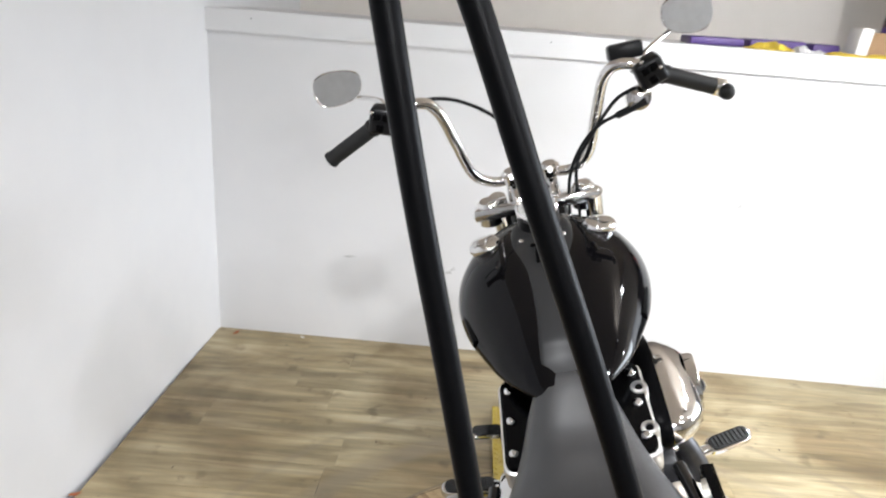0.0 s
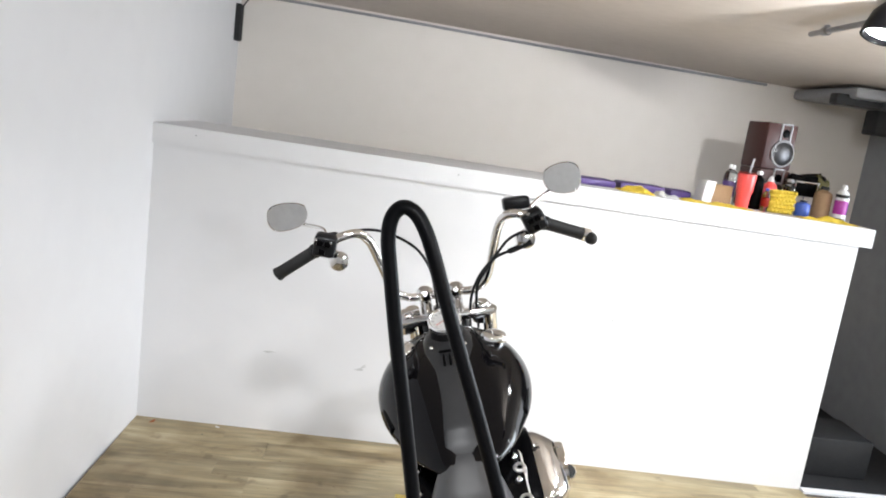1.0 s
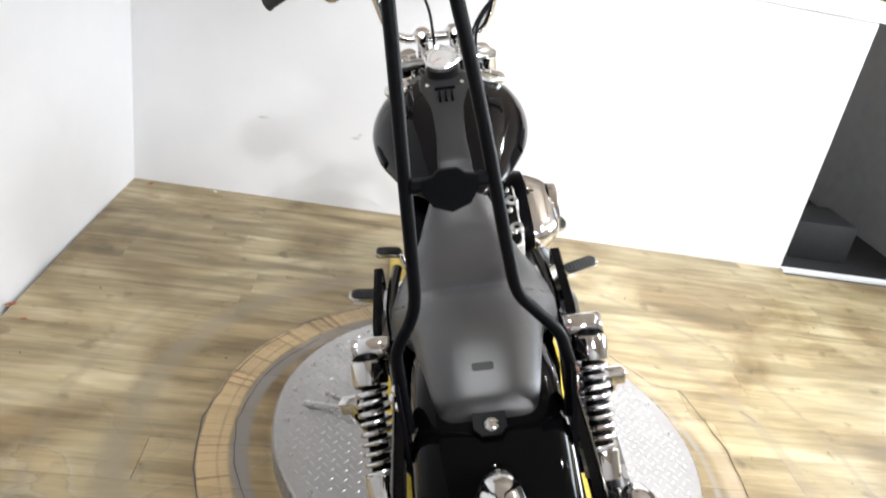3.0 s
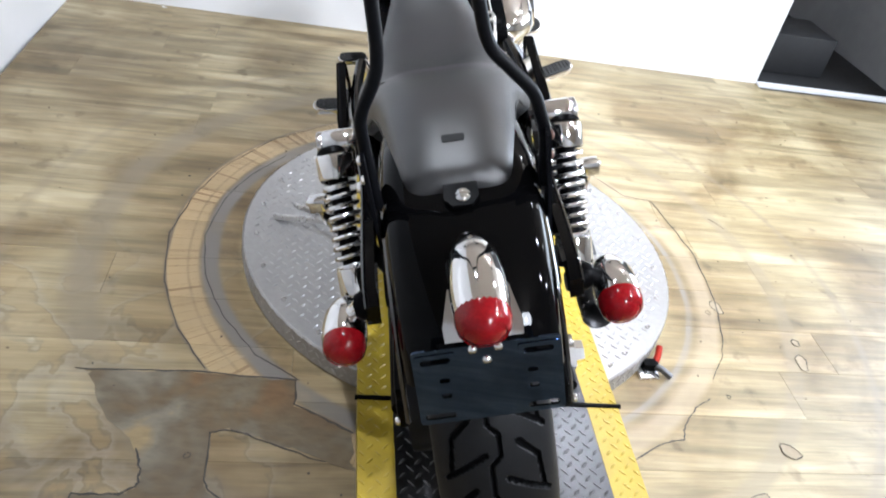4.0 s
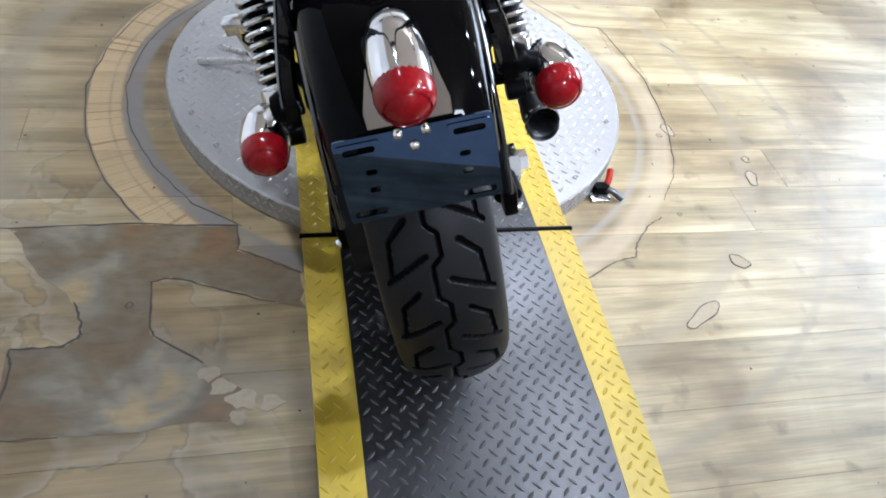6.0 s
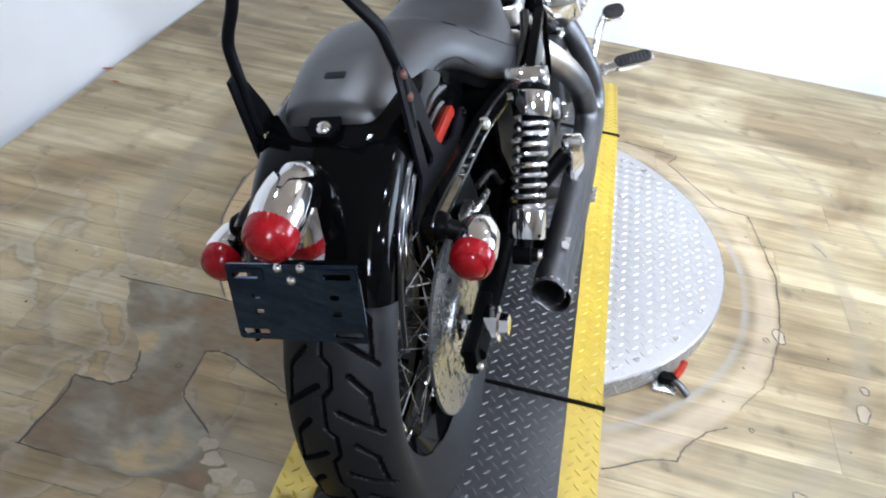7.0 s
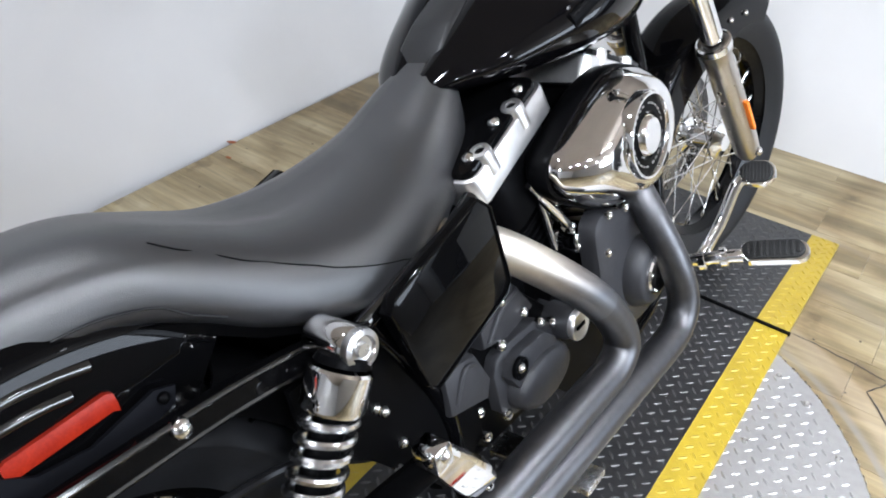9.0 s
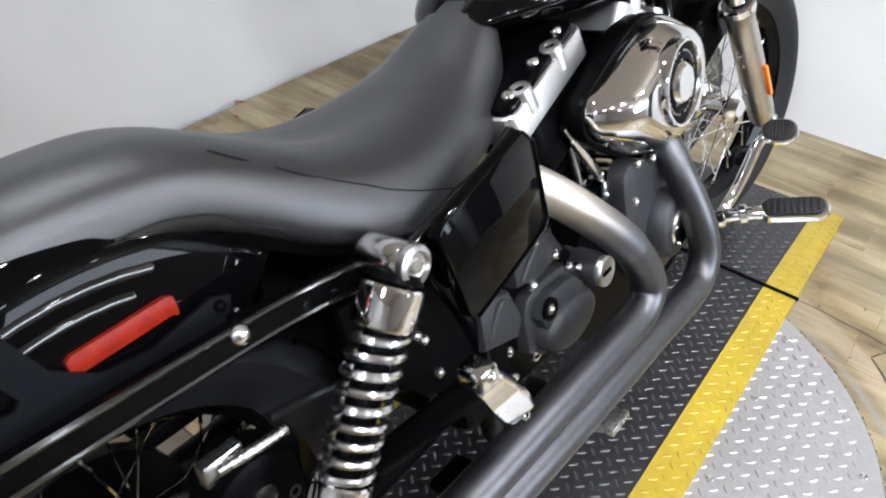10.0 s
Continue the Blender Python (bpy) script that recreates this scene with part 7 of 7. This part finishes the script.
pegn = (0.0, -0.52, 0.85)
pg = oval_board("footpeg", Vector((0.284, 0.880, 0.308)), peg_b, 0.044, 0.014, pegn, "chrome footpeg with a black rubber pad", bike)
part("peg_arm", tube(B(), [(0.13, 0.845, 0.27), (0.20, 0.855, 0.285), (0.262, 0.872, 0.298), (0.30, 0.884, 0.302)], 0.0125, 12, 4), CHROME, pg)
for k in (0.18, 0.22, 0.255):
    part("peg_collar", lathe(B(), (k, 0.872 - (0.262 - k) * 0.3, 0.298 - (0.262 - k) * 0.28), (1, 0.3, 0.2), [(0.012, 0), (0.018, 0.002), (0.018, 0.012), (0.012, 0.014)], 16), CHROME, pg)
part("brake_arm", tube(B(), [(0.215, 0.86, 0.275), (0.224, 0.895, 0.300), (0.238, 0.930, 0.340), (0.256, 0.958, 0.402), (0.270, 0.972, 0.416)], 0.0095, 12, 6, flat=1.4), CHROME, bike, "curved chrome brake pedal arm")
oval_board("brake_pedal", Vector((0.258, 0.964, 0.425)), Vector((0.319, 0.976, 0.430)), 0.050, 0.012, (0.0, -0.72, 0.69), "chrome brake pedal with a black rubber pad", bike)
# left foot controls
pgl = oval_board("footpeg", Vector((-0.205, 0.819, 0.326)), Vector((-0.340, 0.794, 0.352)), 0.048, 0.014, (0.1, -0.25, 0.95), "chrome footpeg with a black rubber pad", bike)
part("peg_arm", tube(B(), [(-0.12, 0.835, 0.285), (-0.17, 0.825, 0.31), (-0.22, 0.815, 0.326)], 0.0125, 12, 4), CHROME, pgl)
part("shift_arm", tube(B(), [(-0.15, 0.82, 0.31), (-0.165, 0.86, 0.37), (-0.185, 0.878, 0.43)], 0.008, 10, 4), CHROME, bike)
oval_board("shift_pad", Vector((-0.175, 0.880, 0.436)), Vector((-0.255, 0.868, 0.450)), 0.034, 0.012, (0.1, -0.4, 0.9), "chrome shift lever with a black rubber pad", bike)

# passenger pegs, folded
for s in (-1, 1):
    part("peg_bracket", tube(B(), [(s * 0.14, 0.02, 0.355), (s * 0.19, 0.06, 0.40), (s * 0.245, 0.095, 0.452)], 0.014, 10, 4, flat=1.3), SATIN, bike)
    p0, p1 = Vector((s * 0.256, 0.092, 0.468)), Vector((s * 0.250, 0.160, 0.366))
    dd = (p1 - p0).normalized()
    side_ax = Vector((s * 0.45, 0.75, 0.48)).normalized()
    side_ax = (side_ax - dd * side_ax.dot(dd)).normalized()
    thick_ax = dd.cross(side_ax)
    secs = []
    for k, w, t in ((-0.012, 0.010, 0.006), (-0.004, 0.016, 0.009), (0.02, 0.018, 0.010), (0.045, 0.021, 0.011), (0.085, 0.023, 0.011), (0.110, 0.019, 0.009), (0.118, 0.012, 0.006)):
        secs.append([p0 + dd * k + side_ax * (w * a) + thick_ax * (t * b) for a, b in ((-1, -0.5), (-0.8, -1), (0.8, -1), (1, -0.5), (1, 0.5), (0.8, 1), (-0.8, 1), (-1, 0.5))])
    pp = part("passenger_peg", loft(B(), secs), CHROME, bike, "chrome folded passenger footpeg")
    part("peg_knuckle", box(B(), (-0.018, -0.014, -0.014), (0.018, 0.014, 0.014), 0.005, Matrix.Translation(p0 - dd * 0.008)), CHROME, pp)
    bolt(pp, p0 + Vector((s * 0.016, -0.004, 0.01)), (s, -0.2, 0.3), 0.0075)
    bolt(pp, p1 + dd * 0.004, dd, 0.007)

# left side: primary cover and the stand
prim = [(0.27, 0.36), (0.30, 0.42), (0.40, 0.43), (0.60, 0.43), (0.74, 0.41), (0.78, 0.33), (0.75, 0.24), (0.62, 0.22), (0.40, 0.23), (0.30, 0.26)]
part("primary_cover", prism(B(), [(p.x, p.y) for p in spline([(x, y, 0) for x, y in prim], 3, True)], (-0.12, 0, 0), (0, 1, 0), (0, 0, 1), -0.07, 0.015), CHROME, bike, "chrome primary cover")
SHAPE[0] = None
stand = part("side_stand", tube(B(), [(-0.15, 0.52, 0.19), (-0.24, 0.51, 0.165), (-0.295, 0.515, 0.140), (-0.375, 0.555, 0.135), (-0.470, 0.60, 0.128)], 0.0075, 10, 5, flat=1.4), ALLOY, bike, "bare steel side stand with a hooked spring")
part("stand_spring", tube(B(), [(-0.345 + 0.007 * math.cos(i * 1.1) - 0.0011 * i, 0.552 + 0.0009 * i, 0.150 + 0.007 * math.sin(i * 1.1)) for i in range(60)], 0.0018, 6, 2), ALLOY, stand)
part("stand_eye", lathe(B(), (-0.345, 0.548, 0.143), (0.3, -0.2, 1), [(0.007, -0.003), (0.013, -0.003), (0.013, 0.003), (0.007, 0.003), (0.007, -0.003)], 14), ALLOY, stand)
part("stand_leg", tube(B(), [(-0.13, 0.60, 0.18), (-0.20, 0.58, 0.08), (-0.285, 0.56, -0.060)], 0.011, 10, 4), SATIN, stand)
SHAPE[0] = None

# ---- marks and litter on the floor ----
def strip_line(pts, width, z=0.0012):
    bm = B()
    p = [Vector((*q, z)) for q in pts]
    rings = []
    rnd = random.Random(len(pts))
    for i, q in enumerate(p):
        t = (p[min(i + 1, len(p) - 1)] - p[max(i - 1, 0)]).normalized()
        nn = Vector((-t.y, t.x, 0)) * width * rnd.uniform(0.5, 1.1)
        rings.append([bm.verts.new(q - nn), bm.verts.new(q + nn), bm.verts.new(q + nn * 0.3 + Vector((0, 0, 0.0006))), bm.verts.new(q - nn * 0.3 + Vector((0, 0, 0.0006)))])
    join_rings(bm, rings, True)
    return bm


def jitter(pts, n, amp, seed):
    rnd = random.Random(seed)
    out = []
    for a, b in zip(pts, pts[1:]):
        for i in range(n):
            t = i / n
            out.append((a[0] + (b[0] - a[0]) * t + rnd.uniform(-amp, amp), a[1] + (b[1] - a[1]) * t + rnd.uniform(-amp, amp)))
    out.append(pts[-1])
    return out


def patch(pts, mat, seed, z=0.0006, top=0.0012):
    bm = B()
    q = jitter(pts + [pts[0]], 4, 0.006, seed)[:-1]
    prism(bm, q, (0, 0, z), (1, 0, 0), (0, 1, 0), top - z)
    return bm


def floor_planks():
    fl = thing("floor", "weathered oak vinyl plank floor, scuffed and worn", "floor", kind="structure")
    part("underlay", box(B(), (WX, BACK_Y, -0.06), (EAST_X, WY - 0.05, -0.003)), CRACK, fl)
    pw, pl = 0.152, 1.22
    rnd = random.Random(11)
    meshes = {}
    y = BACK_Y
    while y < WY - 0.01:
        w = min(pw, WY + 0.09 - y)
        end = EAST_X if y < WY - 0.1 else END_X
        x = WX - rnd.uniform(0, pl)
        while x < end:
            a, b = max(x, WX), min(x + pl, end)
            if b - a > 0.02:
                key = (round(b - a, 3), round(w, 3))
                if key not in meshes:
                    me = bpy.data.meshes.new("plank")
                    bm = B()
                    box(bm, (0.0001, 0.0001, -0.003), (key[0] - 0.0001, key[1] - 0.0001, 0.0))
                    for v in bm.verts:
                        if v.co.z > -0.001:
                            v.co.x += 0.0003 if v.co.x < key[0] / 2 else -0.0003
                            v.co.y += 0.0003 if v.co.y < key[1] / 2 else -0.0003
                    bm.to_mesh(me)
                    bm.free()
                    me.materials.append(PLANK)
                    meshes[key] = me
                ob = new("plank", meshes[key])
                ob.parent = fl
                ob.location = (a, y, 0)
            x += pl
        y += pw
    return fl


floor_ob = floor_planks()
# torn area where the planks are gone
part("torn_patch", patch([(-0.84, 0.108), (-0.606, 0.111), (-0.408, 0.097), (-0.406, 0.033), (-0.286, -0.038), (-0.286, -0.125), (-0.339, -0.110), (-0.475, -0.057), (-0.523, -0.037), (-0.565, -0.043), (-0.562, -0.151), (-0.550, -0.176), (-0.47, -0.235), (-0.40, -0.300), (-0.42, -0.352), (-0.60, -0.362), (-0.78, -0.358), (-0.784, -0.184), (-0.70, -0.183), (-0.675, -0.165), (-0.678, -0.131), (-0.694, -0.088), (-0.781, 0.005), (-0.824, 0.09)], BARE, 3), BARE, floor_ob, "bare worn subfloor where planks are torn off")
SEAMS = [
    ([(-0.86, 0.108), (-0.73, 0.111), (-0.606, 0.112), (-0.408, 0.098), (-0.406, 0.033), (-0.345, -0.002), (-0.284, -0.038)], 0.0026),
    ([(-0.694, -0.088), (-0.678, -0.131), (-0.675, -0.165), (-0.70, -0.184), (-0.784, -0.185), (-0.774, -0.233), (-0.785, -0.36)], 0.0028),
    ([(-0.339, -0.110), (-0.475, -0.057), (-0.523, -0.037), (-0.565, -0.043), (-0.562, -0.151), (-0.550, -0.176), (-0.465, -0.238)], 0.0022),
    ([(-0.79, -0.358), (-0.68, -0.361)], 0.0009),
    ([(0.287, 1.250), (0.36, 1.245), (0.500, 1.222), (0.466, 1.165), (0.612, 0.965), (0.705, 0.945), (0.722, 0.85), (0.752, 0.66), (0.735, 0.48), (0.721, 0.404), (0.686, 0.288)], 0.0019),
    ([(0.686, 0.288), (0.660, 0.235), (0.600, 0.150)], 0.0010),
    ([(0.566, 0.090), (0.520, 0.062), (0.470, 0.009), (0.455, -0.030), (0.402, -0.042), (0.30, -0.095)], 0.0017),
    ([(-0.40, 0.10), (-0.50, 0.17), (-0.59, 0.29), (-0.65, 0.43), (-0.675, 0.588), (-0.65, 0.76), (-0.59, 0.90), (-0.50, 1.02)], 0.0013),
    ([(-0.60, 0.12), (-0.68, 0.24), (-0.74, 0.40), (-0.765, 0.588), (-0.73, 0.78), (-0.66, 0.95), (-0.54, 1.12), (-0.38, 1.24)], 0.0016),
    ([(0.885, 0.870), (0.905, 0.840), (0.915, 0.815)], 0.0014),
]
for i, (s, wide) in enumerate(SEAMS):
    part("seam", strip_line(jitter(s, 5, 0.0022, i), wide), CRACK, floor_ob, "dark ragged seam in the floor")
# pale filler left at the edge of the torn area
rnd = random.Random(5)
for cx, cy, r in ((-0.455, -0.262, 0.020), (-0.43, -0.292, 0.024), (-0.395, -0.318, 0.030), (-0.350, -0.330, 0.022), (-0.405, -0.352, 0.018)):
    loop = [(cx + r * rnd.uniform(0.6, 1.25) * math.cos(a * 0.524), cy + 0.75 * r * rnd.uniform(0.6, 1.25) * math.sin(a * 0.524)) for a in range(12)]
    part("filler", prism(B(), loop, (0, 0, 0.0008), (1, 0, 0), (0, 1, 0), 0.0008), PLASTER, floor_ob, "pale spot of old filler")
# flakes lifted out of the dark ring
for cx, cy, lx, ly, turn in ((0.725, 0.425, 0.014, 0.030, 10), (0.885, 0.225, 0.014, 0.034, -14), (0.905, 0.300, 0.010, 0.014, 0), (0.705, -0.057, 0.024, 0.020, -40), (0.545, -0.200, 0.015, 0.066, -58)):
    ca, sa = math.cos(radians(turn)), math.sin(radians(turn))
    loop = [(lx * math.cos(a) * (1.0 + 0.16 * math.sin(3 * a)), ly * math.sin(a) * (1.0 + 0.12 * math.cos(2 * a))) for a in [2 * math.pi * k / 14 for k in range(14)]]
    loop = [(cx + x * ca - y * sa, cy + x * sa + y * ca) for x, y in loop]
    part("bare_spot", prism(B(), loop, (0, 0, 0.0006), (1, 0, 0), (0, 1, 0), 0.0006), WORN, floor_ob, "small bare spot in the floor")
    part("seam", strip_line(jitter(loop + loop[:2], 2, 0.0015, 7), 0.0013, 0.0016), CRACK, floor_ob, "dark ragged seam in the floor")
rnd = random.Random(21)
for cx, cy, r in ((0.69, 0.40, 0.008), (0.62, 0.10, 0.006), (-0.60, -0.10, 0.006)):
    pts = [(cx + r * rnd.uniform(0.7, 1.2) * math.cos(a * 0.7), cy + r * rnd.uniform(0.7, 1.3) * math.sin(a * 0.7)) for a in range(10)]
    part("scuff", strip_line(pts, 0.0012), CRACK, floor_ob, "small dark gouge in the floor")
bm = B()
for i in range(260):
    x, y = rnd.uniform(WX + 0.05, 2.0), rnd.uniform(-1.2, 2.15)
    r = rnd.uniform(0.0012, 0.0035)
    if abs(x) < 0.3 or math.hypot(x, y - 0.588) < 0.60:
        continue
    lathe(bm, (x, y, 0.0), (0, 0, 1), [(r, 0.0), (r * 0.6, r * 0.4), (0, r * 0.5)], 5, 1.0, rnd.uniform(0.5, 1.6))
tagged(part("grit", bm, CRACK, floor_ob), kind="stuff")


def leaf(at, size, turn, mat, label):
    bm = B()
    pts = [(-1, 0), (-0.5, 0.35), (0.1, 0.42), (0.7, 0.25), (1, 0), (0.6, -0.3), (0, -0.38), (-0.6, -0.28)]
    prism(bm, [(x * size, y * size) for x, y in pts], (0, 0, 0.001), (1, 0, 0), (0, 1, 0), 0.0012)
    for v in bm.verts:
        v.co.z += 0.18 * abs(v.co.x) + 0.1 * abs(v.co.y)
    ob = solo("dry_leaf", bm, mat, label, "leaf", "dry leaves")
    ob.matrix_world = pose(*at, 0, 0, turn)


LEAF = material("dry_leaf", (0.35, 0.10, 0.03), 0.8, other=(0.22, 0.08, 0.03), fine=200)
leaf((-1.45, 1.02, 0.001), 0.018, 30, LEAF, "dry brown leaf by the wall")
leaf((-1.36, 2.10, 0.001), 0.02, 70, LEAF, "dry brown leaf in the room corner")
leaf((-1.38, 0.95, 0.001), 0.012, 10, LEAF, "dry brown leaf by the wall")
leaf((-1.08, 2.11, 0.001), 0.012, 150, WHITEP, "scrap of white paper by the wall")
